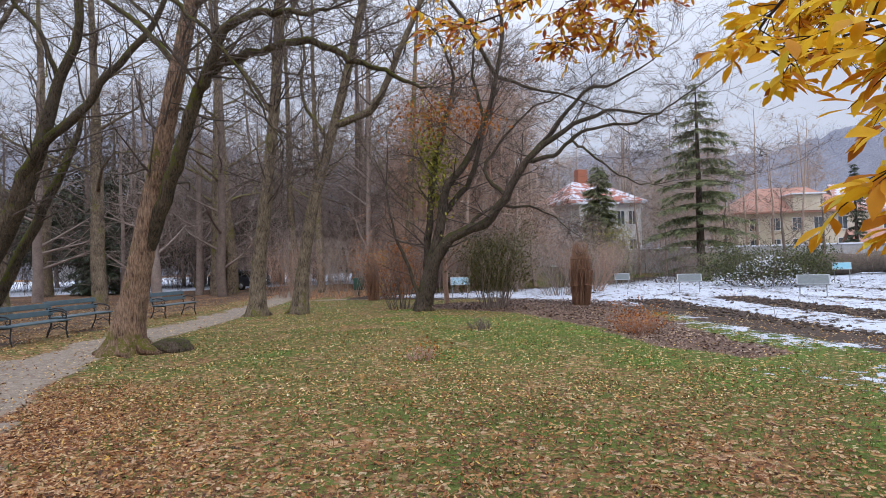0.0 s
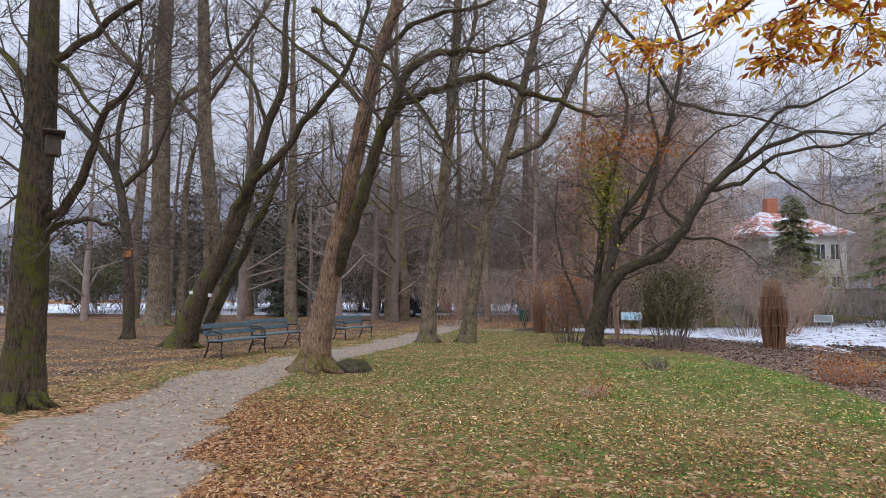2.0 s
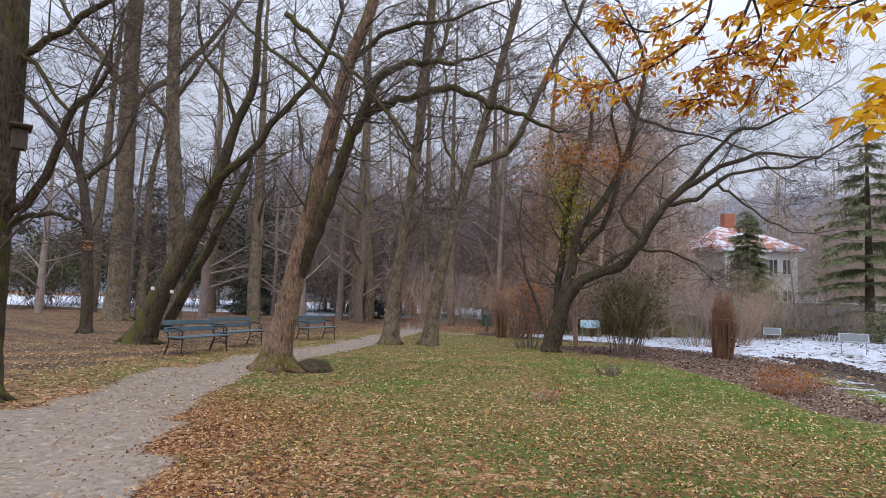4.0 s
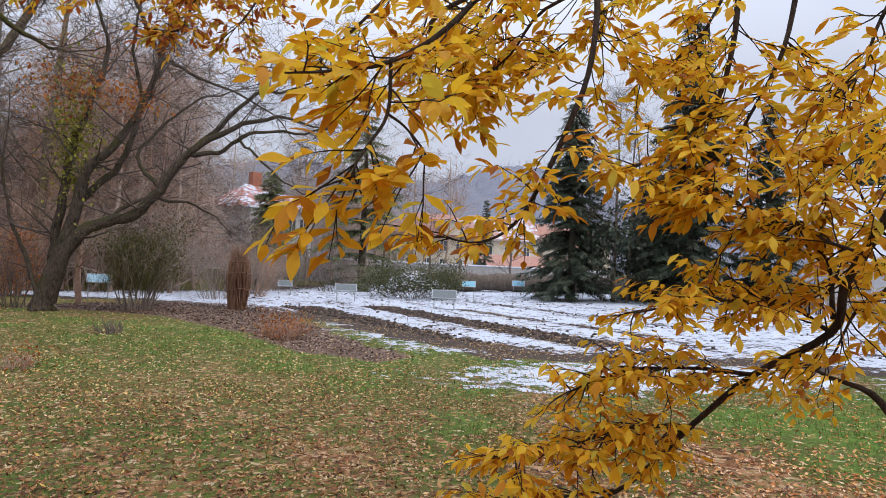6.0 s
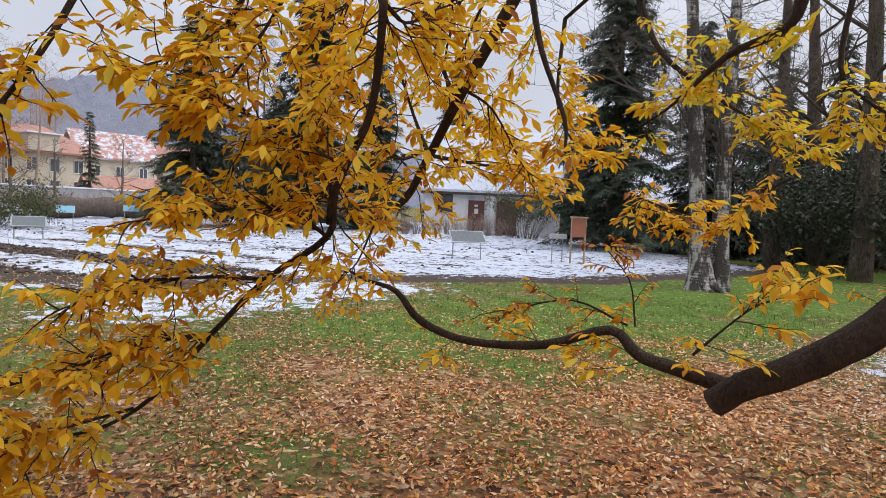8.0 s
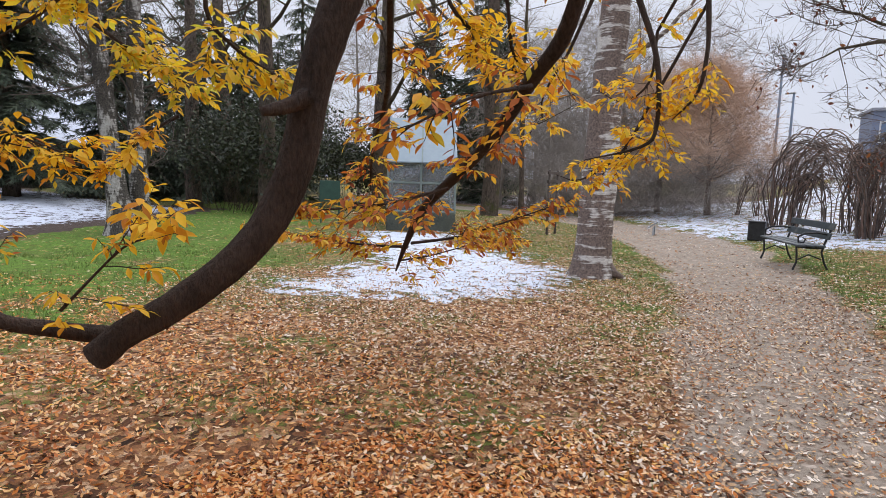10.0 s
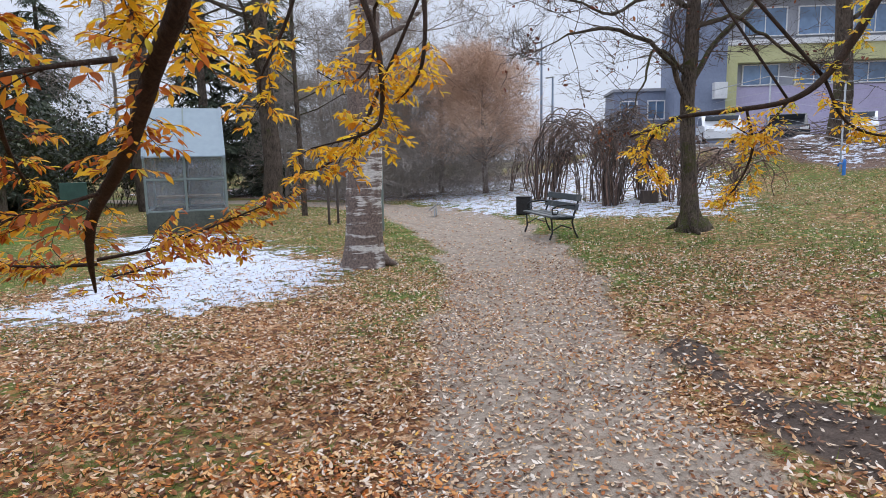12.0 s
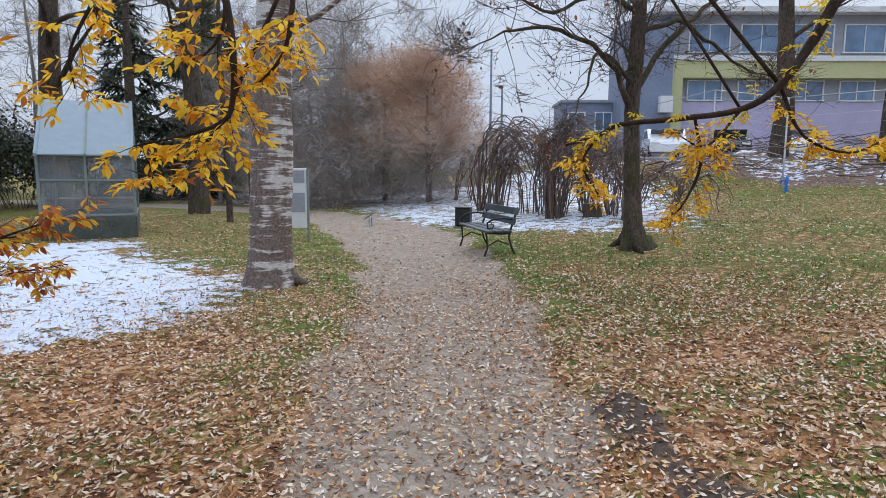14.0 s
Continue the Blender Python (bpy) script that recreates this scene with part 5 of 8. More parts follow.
for k, (x, y, h) in enumerate([(24, -20, 6), (30, -23, 8), (26, -22, 9), (34, -22, 10), (22.5, -16.8, 3.0), (25.5, -18.2, 3.4), (27, -19, 4.5), (28, -30, 9), (33, -27, 11), (25, -17, 5), (28, -16, 6), (42, -30, 11), (40, -12, 13)]):
    e = thing("tree", "bushy bare tree at the edge of the park", "tree", pose(x, y, float(height(x, y))), "bushy bare trees")
    b, tips = Buf(), []
    wild_tree(b, 0, 0, h, 0.10 if h < 7 else 0.14, rng, 0.04, 2, 20, 0.08, 3, least=0.012, tips=tips, reach=0.34)
    part("trunk", b, TWIG_GREY, e)
    fine_twigs(tips, 1700 if h < 7 else 1000, 0.16 * h, TWIG_GREY, e, 30 + k, spread=0.05 * h)

# conifers
for x, y, h, w, s in [(24.6, 27.4, 12.4, 2.9, 1), (28.9, 22.6, 17.0, 3.2, 2), (31.4, 19.6, 11.2, 2.1, 4), (30.5, 26.5, 9, 2.6, 44), (27.5, 5.0, 13.5, 3.4, 5), (31, 1.8, 11, 2.2, 6), (36.5, 17.5, 9.5, 1.6, 7), (41, 19, 12, 2.0, 8)]:
    conifer("spruce_tree", "dark green spruce with drooping boughs", x, y, h, w, NEEDLE, s, 1.0, 0.16, group="dark spruces")
for x, y, h, w, s in [(38, -4.5, 12, 2.6, 11), (44, -9, 15, 2.8, 12), (31, -1.6, 7.5, 2.6, 13), (48, -2, 16, 3, 14), (31.5, 0.4, 8.5, 2.4, 15), (31, -3.6, 7, 2.6, 16), (32, -5.4, 8, 2.6, 17)]:
    conifer("spruce_tree", "dark spruce in the shady corner of the park", x, y, h, w, NEEDLE, s, 0.65, 0.26, group="dark spruces", big=1.5)
for x, y, h, w, s in [(34, -14.5, 11, 3.0, 51), (33, -18, 13.5, 3.2, 52), (38, -20, 15, 3.2, 53)]:
    conifer("spruce_tree", "tall dark spruce behind the greenhouse", x, y, h, w, NEEDLE, s, 0.7, 0.30, group="dark spruces", big=1.7)
for x, y, h, w, s in [(-30, 56, 16, 3.6, 54), (-37, 47, 13, 3.2, 55), (-20, 62, 15, 3.4, 56)]:
    conifer("spruce_tree", "dark spruce standing behind the bare trees", x, y, h, w, NEEDLE_DARK, s, 0.65, 0.34, group="dark spruces")
conifer("spruce_tree", "small dense spruce at the edge of the wood", -23.2, 41.0, 7.1, 2.1, NEEDLE, 57, 0.8, 0.08, group="dark spruces")
for i, (x, y, w, h) in enumerate([(27.5, -28, 5, 3.0), (25.3, -29.6, 5, 2.8), (30, -26.5, 5, 3.4), (23.2, -31, 4, 2.6), (32, -29, 5, 3.6), (25, -19, 4, 3.4), (27.5, -21.2, 5, 4.2), (29.5, -22.5, 5, 4.6), (24.6, -23.2, 4, 3.2), (30.5, -19, 5, 4.4), (27, -17.6, 4, 3.2)]):
    leafy_bush("thicket", "tangled grey-brown leafless thicket beyond the bend of the path", x, y, w, h, TWIG_GREY, 260 + i, 32, lean=0.7, group="leafless thickets")
conifer("pine_tree", "tall open pine with layered grey-green boughs", 16.4, 39.6, 13.2, 4.0, NEEDLE_PINE, 21, 1.0, 0.47, 0.32, 0.06, taper=0.72)
for i, (x, y, w, h) in enumerate([(-23, 53, 6, 5), (-30, 52, 7, 6), (-37, 53, 7, 7), (-17, 56, 6, 5), (-42, 47, 7, 6), (-25, 58, 8, 8), (-11, 58, 5, 5), (-33, 60, 9, 10), (-19, 60, 7, 8)]):
    leafy_bush("yew_shrub", "broad dark evergreen yew under the bare trees", x, y, w, h, BARK_DARK, 240 + i, 40, 8000, NEEDLE_DARK, 0.38, "dark yews", lean=0.45)
conifer("cypress_tree", "narrow green conifer against the white house", 10.55, 42.2, 8.0, 1.7, NEEDLE_PINE, 41, 1.2, 0.2, 0.3, 0.02, taper=0.5)
for i, (x, y, w, h) in enumerate([(-36, 36, 3.8, 3.4), (-41, 34, 4.0, 3.8), (-46, 31, 4.4, 3.4), (-40, 41, 4.4, 4.2), (-33, 42, 3.4, 2.6)]):
    leafy_bush("evergreen_shrub", "broad mid-green evergreen shrub beyond the lawn", x, y, w, h, TWIG, 200 + i, 40, 2600, EVERGREEN, 0.22, "evergreen shrubs", lean=0.6)
for i, (x, y, w, h) in enumerate([(23.5, -2.2, 4, 3.0), (26.5, -4.0, 4.5, 3.4), (29, -8.5, 4, 2.8), (31, -11, 4.5, 3.0)]):
    leafy_bush("evergreen_shrub", "broad dark evergreen bush at the edge of the lawn", x, y, w, h, BARK_DARK, 270 + i, 30, 6500, NEEDLE_DARK, 0.15, "dark bushes", lean=0.5)
leafy_bush("evergreen_shrub", "dark clipped conifer shrub beside the brown doors", 31.7, 10.4, 2.2, 2.4, TWIG, 210, 50, 5000, EVERGREEN, 0.09, lean=0.5)
for i, (x, y, h) in enumerate([(22.8, 41.5, 6.0), (26.5, 43, 5.0), (19.5, 43, 5.5), (31, 42, 5.5)]):
    rng = random.Random(700 + i)
    e = thing("tree", "small bare garden tree in front of the cream house", "tree", pose(x, y, float(height(x, y))), "small garden trees")
    b, tips = Buf(), []
    wild_tree(b, 0, 0, h, 0.12, rng, 0.02, 2, 14, 0.15, 4, up=0.3, least=0.014, tips=tips)
    part("trunk", b, TWIG, e)
conifer("cypress_tree", "slim dark conifer between the houses", 36.5, 54.0, 8.5, 1.1, NEEDLE, 45, 1.0, 0.25, 0.4, 0.02)

# rusty leaf tuft and ivy on the arching tree
e = bpy.data.objects["tree.003"]
g = np.random.RandomState(77)
ox, oy, oz = e.matrix_basis.translation
for word, c, s3, n, mat, size in (("rusty leaf tuft", (-0.5, 19.6, 6.2), (0.75, 0.4, 0.35), 420, LEAF_RUST, 0.13), ("rusty leaf tuft", (0.9, 19.6, 6.0), (0.35, 0.3, 0.25), 120, LEAF_RUST, 0.13), ("yellow-green ivy on the stem", (-0.62, 20.45, 5.0), (0.32, 0.3, 1.0), 1500, IVY, 0.12)):
    off = g.normal(0, 1, (n, 3)) * np.array(s3) + np.array(c) - np.array((ox, oy, oz))
    part("foliage", scatter("foliage", LEAF_V, LEAF_F, turns(g.uniform(0, 6.3, n), g.normal(0.6, 0.5, n), g.normal(0, 0.6, n), size * g.uniform(0.6, 1.3, n)), off), mat, e, word)

# ---- buildings ----
def window(parent, x, y, z, w, h, glass=None, frame_mat=None, face="y"):
    """A framed pane on a wall that looks to -y of its house (or -x)."""
    t = 0.07
    if face == "y":
        win = part("window", boxes((x, y - 0.02, z + h / 2 + t / 2, w + 2 * t, 0.10, t), (x, y - 0.02, z - h / 2 - t / 2, w + 2 * t + 0.1, 0.14, t), (x - w / 2 - t / 2, y - 0.02, z, t, 0.10, h), (x + w / 2 + t / 2, y - 0.02, z, t, 0.10, h), (x, y - 0.02, z, 0.05, 0.08, h)), frame_mat or FRAME_WHITE, parent)
        part("pane", boxes((x, y - 0.012, z, w, 0.02, h), bevel=0), glass or WINDOW, win)
    else:
        win = part("window", boxes((x - 0.02, y, z + h / 2 + t / 2, 0.10, w + 2 * t, t), (x - 0.02, y, z - h / 2 - t / 2, 0.14, w + 2 * t + 0.1, t), (x - 0.02, y - w / 2 - t / 2, z, 0.10, t, h), (x - 0.02, y + w / 2 + t / 2, z, 0.10, t, h), (x - 0.02, y, z, 0.08, 0.05, h)), frame_mat or FRAME_WHITE, parent)
        part("pane", boxes((x - 0.012, y, z, 0.02, w, h), bevel=0), glass or WINDOW, win)


def gable_roof(parent, w, d, h, top, mat, over=0.5, thick=0.22):
    """Ridge along x over a body w by d, eaves at h."""
    s = top / (d / 2)
    e = d / 2 + over
    prof = [(-e, h - over * s), (0, h + top), (e, h - over * s), (e, h - over * s + thick), (0, h + top + thick), (-e, h - over * s + thick)]
    return part("roof", prism(prof, -w / 2 - over, w / 2 + over), mat, parent)


def hip_roof(parent, w, d, h, top, ridge, mat, over=0.5):
    bm = bmesh.new()
    a = [bm.verts.new((sx * (w / 2 + over), sy * (d / 2 + over), h)) for sx, sy in ((-1, -1), (1, -1), (1, 1), (-1, 1))]
    lo = [bm.verts.new((v.co.x, v.co.y, h - 0.2)) for v in a]
    r = [bm.verts.new((-ridge / 2, 0, h + top)), bm.verts.new((ridge / 2, 0, h + top))]
    for f in ((a[0], a[1], r[1], r[0]), (a[2], a[3], r[0], r[1]), (a[1], a[2], r[1]), (a[3], a[0], r[0]), tuple(lo[::-1])):
        bm.faces.new(f)
    for i in range(4):
        bm.faces.new((lo[i], lo[(i + 1) % 4], a[(i + 1) % 4], a[i]))
    return part("roof", bm, mat, parent)


def body(parent, w, d, h, mat, top=0.0, z0=-0.6):
    prof = [(-d / 2, z0), (d / 2, z0), (d / 2, h), (0, h + top), (-d / 2, h)] if top else [(-d / 2, z0), (d / 2, z0), (d / 2, h), (-d / 2, h)]
    return part("wall", prism(prof, -w / 2, w / 2), mat, parent)


# white villa with a red roof beyond the garden
v = thing("house", "white two-storey villa with red tiled roof and patchy snow", "house", pose(11.6, 50.5, 1.6, 0, 0, 14))
body(v, 6.0, 7.0, 4.4, PLASTER_WHITE)
r = hip_roof(v, 6.0, 7.0, 4.4, 1.9, 2.2, ROOF_VILLA, 0.4)
part("chimney", boxes((-0.2, 0.2, 6.4, 0.8, 0.7, 1.9)), BOARD_BRICK, r)
part("chimney", boxes((1.7, 0.5, 5.7, 0.4, 0.4, 1.0)), PLASTER_WHITE, r)
w2 = part("wing", boxes((-1.4, -4.0, 1.7, 3.0, 1.4, 4.6)), PLASTER_WHITE, v, "projecting white bay with a flat snowy roof")
part("bay_roof", boxes((-1.4, -4.0, 4.08, 3.4, 1.8, 0.16)), SNOW, w2)
for x, z in ((-2.2, 2.6), (-0.8, 2.6)):
    window(v, x, -4.7, z, 0.8, 1.3)
for x, z in ((1.2, 3.1), (2.2, 3.1), (1.2, 0.9), (2.2, 0.9)):
    window(v, x, -3.5, z, 0.6, 1.0)

# cream house with an orange roof
c = thing("house", "cream house with orange-red hipped roof behind the garden wall", "house", pose(39.2, 70.5, 1.6, 0, 0, -8))
body(c, 12.5, 9.0, 4.6, PLASTER_CREAM)
r = hip_roof(c, 12.5, 9.0, 4.6, 3.0, 5.5, TILE_RED, 0.6)
dm = part("dormer", prism([(-5.2, 4.6), (-2.4, 4.6), (-2.4, 6.3), (-5.2, 6.3)], -0.8, 2.2), PLASTER_CREAM, r)
part("dormer_roof", boxes((0.7, -3.9, 6.4, 3.5, 3.2, 0.16)), SNOW, dm)
for x in (-4.6, -2.4, -0.2, 2.0, 4.4):
    window(c, x, -4.5, 3.2, 0.9, 1.3)
    window(c, x, -4.5, 0.9, 0.9, 1.3)
# snow-roofed house beyond
c = thing("house", "pale house with a snow-dusted red roof", "house", pose(53.0, 74.5, 1.5, 0, 0, -18))
body(c, 9.0, 8.0, 5.2, PLASTER_CREAM, 3.2)
gable_roof(c, 9.0, 8.0, 5.2, 3.2, ROOF_HALF)
for x in (-2.8, 0, 2.8):
    window(c, x, -4.0, 3.4, 0.9, 1.2)
c = thing("house", "yellow house with red gabled roof partly under snow", "house", pose(64, 71.0, 1.5, 0, 0, -30))
body(c, 10.0, 8.0, 4.6, PLASTER_CREAM, 3.2)
gable_roof(c, 10.0, 8.0, 4.6, 3.2, TILE_RED)
for x in (-3, 0, 3):
    window(c, x, -4.0, 3.0, 1.0, 1.2)
c = thing("shed", "low shed with red-brown roof behind the garden", "shed", pose(45.0, 57.0, 1.1, 0, 0, -20))
body(c, 12.0, 4.0, 1.2, PLASTER_CREAM, 1.3)
gable_roof(c, 12.0, 4.0, 1.2, 1.3, TILE_RED, 0.3)

# white outbuilding with a big snowy roof and brown doors
b = thing("outbuilding", "white plastered outbuilding under a tall snow-covered roof", "building", pose(36.82, 14.66, 0.35, 0, 0, -63))
body(b, 8.0, 7.0, 2.75, PLASTER_WHITE, 3.9, -0.8)
gable_roof(b, 8.0, 7.0, 2.75, 3.9, ROOF_SNOW, 0.28, 0.14)
part("fascia", boxes((0, -3.80, 2.36, 8.5, 0.05, 0.14)), WOOD_DARK, b)
for x, w in ((-0.95, 0.95), (0.85, 1.2)):
    d = part("door", boxes((x, -3.53, 0.98, w, 0.08, 2.0)), WOOD_DOOR, b)
    for k in range(4):
        part("panel", boxes((x - w * 0.2 + w * 0.4 * (k % 2), -3.575, 0.5 + 0.9 * (k // 2), w * 0.32, 0.02, 0.7)), WOOD_DOOR, d)
    if w < 1:
        part("notice", boxes((x, -3.592, 1.35, 0.22, 0.01, 0.3), bevel=0), BOARD_WHITE, d)
        part("notice", boxes((x - 0.02, -3.592, 1.68, 0.2, 0.01, 0.12), bevel=0), BOARD_WHITE, d)
    part("handle", pipes([(x - w * 0.4, -3.6, 1.0, 0.012), (x - w * 0.4, -3.66, 1.0, 0.012), (x - w * 0.28, -3.66, 1.0, 0.012)]), STEEL, d)
part("post", boxes((-0.05, -3.66, 1.1, 0.28, 0.28, 2.3)), PLASTER_WHITE, b)
window(b, -2.8, -3.5, 1.75, 0.75, 0.95, frame_mat=WOOD_DARK)
part("step", boxes((-0.6, -3.9, 0.0, 1.6, 0.7, 0.2)), CONCRETE, b)

# dark timber barn
b = thing("barn", "dark timber barn with snow lying on its roof", "barn", pose(39.5, 3.6, 0.0, 0, 0, -50))
body(b, 12.0, 6.0, 2.9, WOOD_DARK, 2.6)
gable_roof(b, 12.0, 6.0, 2.9, 2.6, ROOF_SNOW, 0.6, 0.12)
part("fascia", boxes((0, -3.62, 2.42, 13.2, 0.05, 0.22)), BOARD_BRICK, b, "dark red eaves board")
for k in range(24):
    part("plank", boxes((0, -3.02 - 0.02 * (k % 2), 0.06 + 0.12 * k, 12.0, 0.05, 0.11), bevel=0), WOOD_DARK, b)

c = thing("house", "small white house with a red roof seen between the trunks", "house", pose(-40, 66, 1.2, 0, 0, 30))
body(c, 7.0, 6.0, 3.4, PLASTER_WHITE, 2.4)
gable_roof(c, 7.0, 6.0, 3.4, 2.4, TILE_VILLA, 0.4)
for x in (-1.8, 1.6):
    window(c, x, -3.0, 1.8, 0.9, 1.1)

# coloured modern block at the car park
m = thing("apartment_building", "modern block in grey, lime yellow and lilac plaster", "building", pose(15.3, -36.05, 0, 0, 0, -138))
part("wall", boxes((-1.0, 1.6, 5.5, 2.8, 3.0, 8.6)), PANEL_SLATE, m, "grey stair tower")
part("wall", boxes((11.4, 4.0, 7.35, 22, 7.0, 1.0)), PLASTER_YELLOW, m)
part("wall", boxes((11.4, 4.6, 3.7, 22, 7.0, 3.8)), PLASTER_LILAC, m)
part("wall", boxes((11.4, 4.6, 6.22, 22, 6.96, 1.28)), PLASTER_GREY, m, "pale grey window band")
part("wall", boxes((11.4, 4.3, 9.15, 22, 7.0, 2.4)), PLASTER_GREY, m, "pale grey upper storey")
part("roof", boxes((11.0, 4.2, 10.5, 23.4, 8.2, 0.3)), PLASTER_WHITE, m)
part("ledge", boxes((11.4, 0.55, 7.92, 22, 0.3, 0.3)), FRAME_WHITE, m)
part("pillar", boxes((0.75, 0.62, 5.0, 0.7, 0.4, 6.0)), PLASTER_YELLOW, m)
for k in range(7):
    window(m, 2.6 + 2.9 * k, 0.78, 9.05, 2.2, 1.45, WINDOW_BLUE)
    window(m, 2.6 + 2.9 * k, 1.10, 6.22, 1.9, 1.05, WINDOW_BLUE)
part("air_conditioner", boxes((0.0, -0.1, 5.3, 0.7, 0.4, 0.9)), BOARD_WHITE, m)
m = thing("office_building", "low slate-blue office block across the car park", "building", pose(19.4, -35.05, 0, 0, 0, -138))
part("wall", boxes((0, 1.5, 4.0, 3.3, 3, 3.2)), PANEL_SLATE, m)
part("roof", boxes((0, 1.5, 5.68, 3.5, 3.3, 0.16)), PLASTER_GREY, m)
for k in range(2):
    window(m, -0.8 + 1.6 * k, 0, 4.5, 0.9, 1.0, WINDOW_BLUE)
part("car_park", boxes((10.5, 0, 0, 28, 14, 0.3), bevel=0.03), CONCRETE, thing("car_park", "grey car park terrace with a concrete edge", "pavement", pose(16.5, -33.0, 2.05, 0, 0, -138), kind="structure"))
for x, y, h in ((29.4, -38.2, 10.4), (28.9, -38.9, 7.9), (47, -44, 9)):
    e = thing("street_lamp", "tall thin grey street lamp", "lamp", pose(x, y, 1.5), "street lamps")
    part("pole", pipes([(0, 0, 0, 0.11), (0, 0, h - 1.6, 0.07)]), PANEL_BLUE, e)
    part("lamp_head", boxes((0.25, 0, h - 1.58, 0.7, 0.2, 0.08)), STEEL, e)

# wooded hill that closes the view, its distance haze painted into the colours
def hill(x, y, h, w, d, turn, seed):
    g = np.random.RandomState(seed)
    u, v = np.meshgrid(np.linspace(-1, 1, 160), np.linspace(-1, 1, 40))
    z = h * np.clip(1 - u ** 2, 0, 1) ** 0.7 * np.clip(1 - v ** 2, 0, 1) ** 0.8
    for k in range(6):
        z += h * 0.05 * np.sin(u * (3 + 2 * k) + g.uniform(0, 6)) * np.clip(1 - u ** 2, 0, 1) * np.clip(1 - v ** 2, 0, 1)
    z += g.uniform(-1, 1.6, z.shape) * np.clip(1 - v ** 2, 0, 1)
    co = np.c_[(u * w).ravel(), (v * d).ravel(), z.ravel() - 1]
    n = 160
    fs = [(j * n + i, j * n + i + 1, (j + 1) * n + i + 1, (j + 1) * n + i) for j in range(39) for i in range(n - 1)]
    me = bpy.data.meshes.new("hill")
    me.from_pydata(co.tolist(), [], fs)
    me.polygons.foreach_set("use_smooth", np.ones(len(fs), dtype=bool))
    ob = part("hill", me, HILL_HAZED)
    ob.matrix_basis = pose(x, y, 0, 0, 0, turn)
    tagged(ob, "misty hillside covered in leafless woods", "hill", kind="structure")
    k = g.randint(n, 38 * n, 3800)
    k = k[co[k, 2] > h * 0.25]
    tw = fine_twigs(co[k] + np.array((0, 0, -0.5)), len(k), h * 0.13, TWIG_HAZED, None, seed, "hill_wood", 0.8, -1.35)
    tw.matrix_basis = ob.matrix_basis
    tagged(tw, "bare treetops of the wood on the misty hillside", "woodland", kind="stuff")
    return ob


hill(150, 215, 43, 190, 70, -10, 1)
hill(-90, 220, 46, 160, 70, 20, 2)
hill(240, 60, 26, 160, 70, -75, 3)

# ---- things ----
def bench(name, label, m, slat_mat, length=1.75, group=""):
    """A park bench: scrolled iron ends with armrests, three seat slats and two back slats."""
    e = thing(name, label, "bench", m, group)
    L = length / 2
    for s in (-1, 1):
        x = s * (L - 0.12)
        end = part("end_frame", pipes(
            [(x, -0.26, 0.0, 0.022), (x, -0.21, 0.14, 0.018), (x, -0.22, 0.30, 0.018), (x, -0.24, 0.42, 0.02)],
            [(x, 0.30, 0.0, 0.022), (x, 0.22, 0.16, 0.018), (x, 0.17, 0.32, 0.018), (x, 0.2, 0.45, 0.02), (x, 0.27, 0.66, 0.018), (x, 0.32, 0.84, 0.015)],
            [(x, -0.24, 0.40, 0.018), (x, 0.0, 0.385, 0.018), (x, 0.2, 0.39, 0.018)],
            [(x, -0.20, 0.18, 0.012), (x, -0.03, 0.27, 0.012), (x, 0.17, 0.2, 0.012)]), IRON, e)
        part("armrest", pipes([(x, 0.25, 0.62, 0.016), (x, 0.08, 0.65, 0.018), (x, -0.12, 0.63, 0.02), (x, -0.22, 0.57, 0.018), (x, -0.21, 0.48, 0.016), (x, -0.13, 0.47, 0.014), (x, -0.10, 0.53, 0.012), (x, -0.15, 0.56, 0.01)]), IRON, end)
    for y in (-0.2, -0.04, 0.12):
        part("seat_slat", boxes((0, y, 0.425, length, 0.125, 0.035), bevel=0.008), slat_mat, e)
    for y, z in ((0.235, 0.60), (0.29, 0.765)):
        part("back_slat", boxes((0, y, z, length, 0.03, 0.12, 0, -15), bevel=0.008), slat_mat, e)
    return e


def at(x, y, turn=0, dz=0.0):
    return pose(x, y, float(height(x, y)) + dz, 0, 0, turn)


one = bench("park_bench", "blue-grey slatted park bench with scrolled iron ends", at(-9.75, 14.1, 84), WOOD_BENCH, 1.9, "blue benches by the path")
copy_thing(one, at(-9.95, 16.35, 84))
copy_thing(one, at(-9.4, 20.7, 80))
bench("park_bench", "dark slatted park bench with curled black iron arms", at(7.68, -10.62, 147), WOOD_BENCH_DARK, 1.75)

b = thing("litter_bin", "square black litter bin behind the bench", "bin", at(10.9, -13.75, 30))
part("body", boxes((0, 0, 0.22, 0.38, 0.36, 0.46), bevel=0.02), IRON, b)
part("rim", boxes((0, 0, 0.46, 0.41, 0.39, 0.03), bevel=0.01), IRON, b)
b = thing("litter_bin", "dark green litter bin on a post", "bin", at(-4.6, 30.6))
part("body", boxes((0, 0, 0.62, 0.42, 0.36, 0.6), bevel=0.03), GREEN_BIN, b)
part("post", pipes([(0, 0.2, -0.1, 0.035), (0, 0.2, 1.0, 0.035)]), IRON, b)


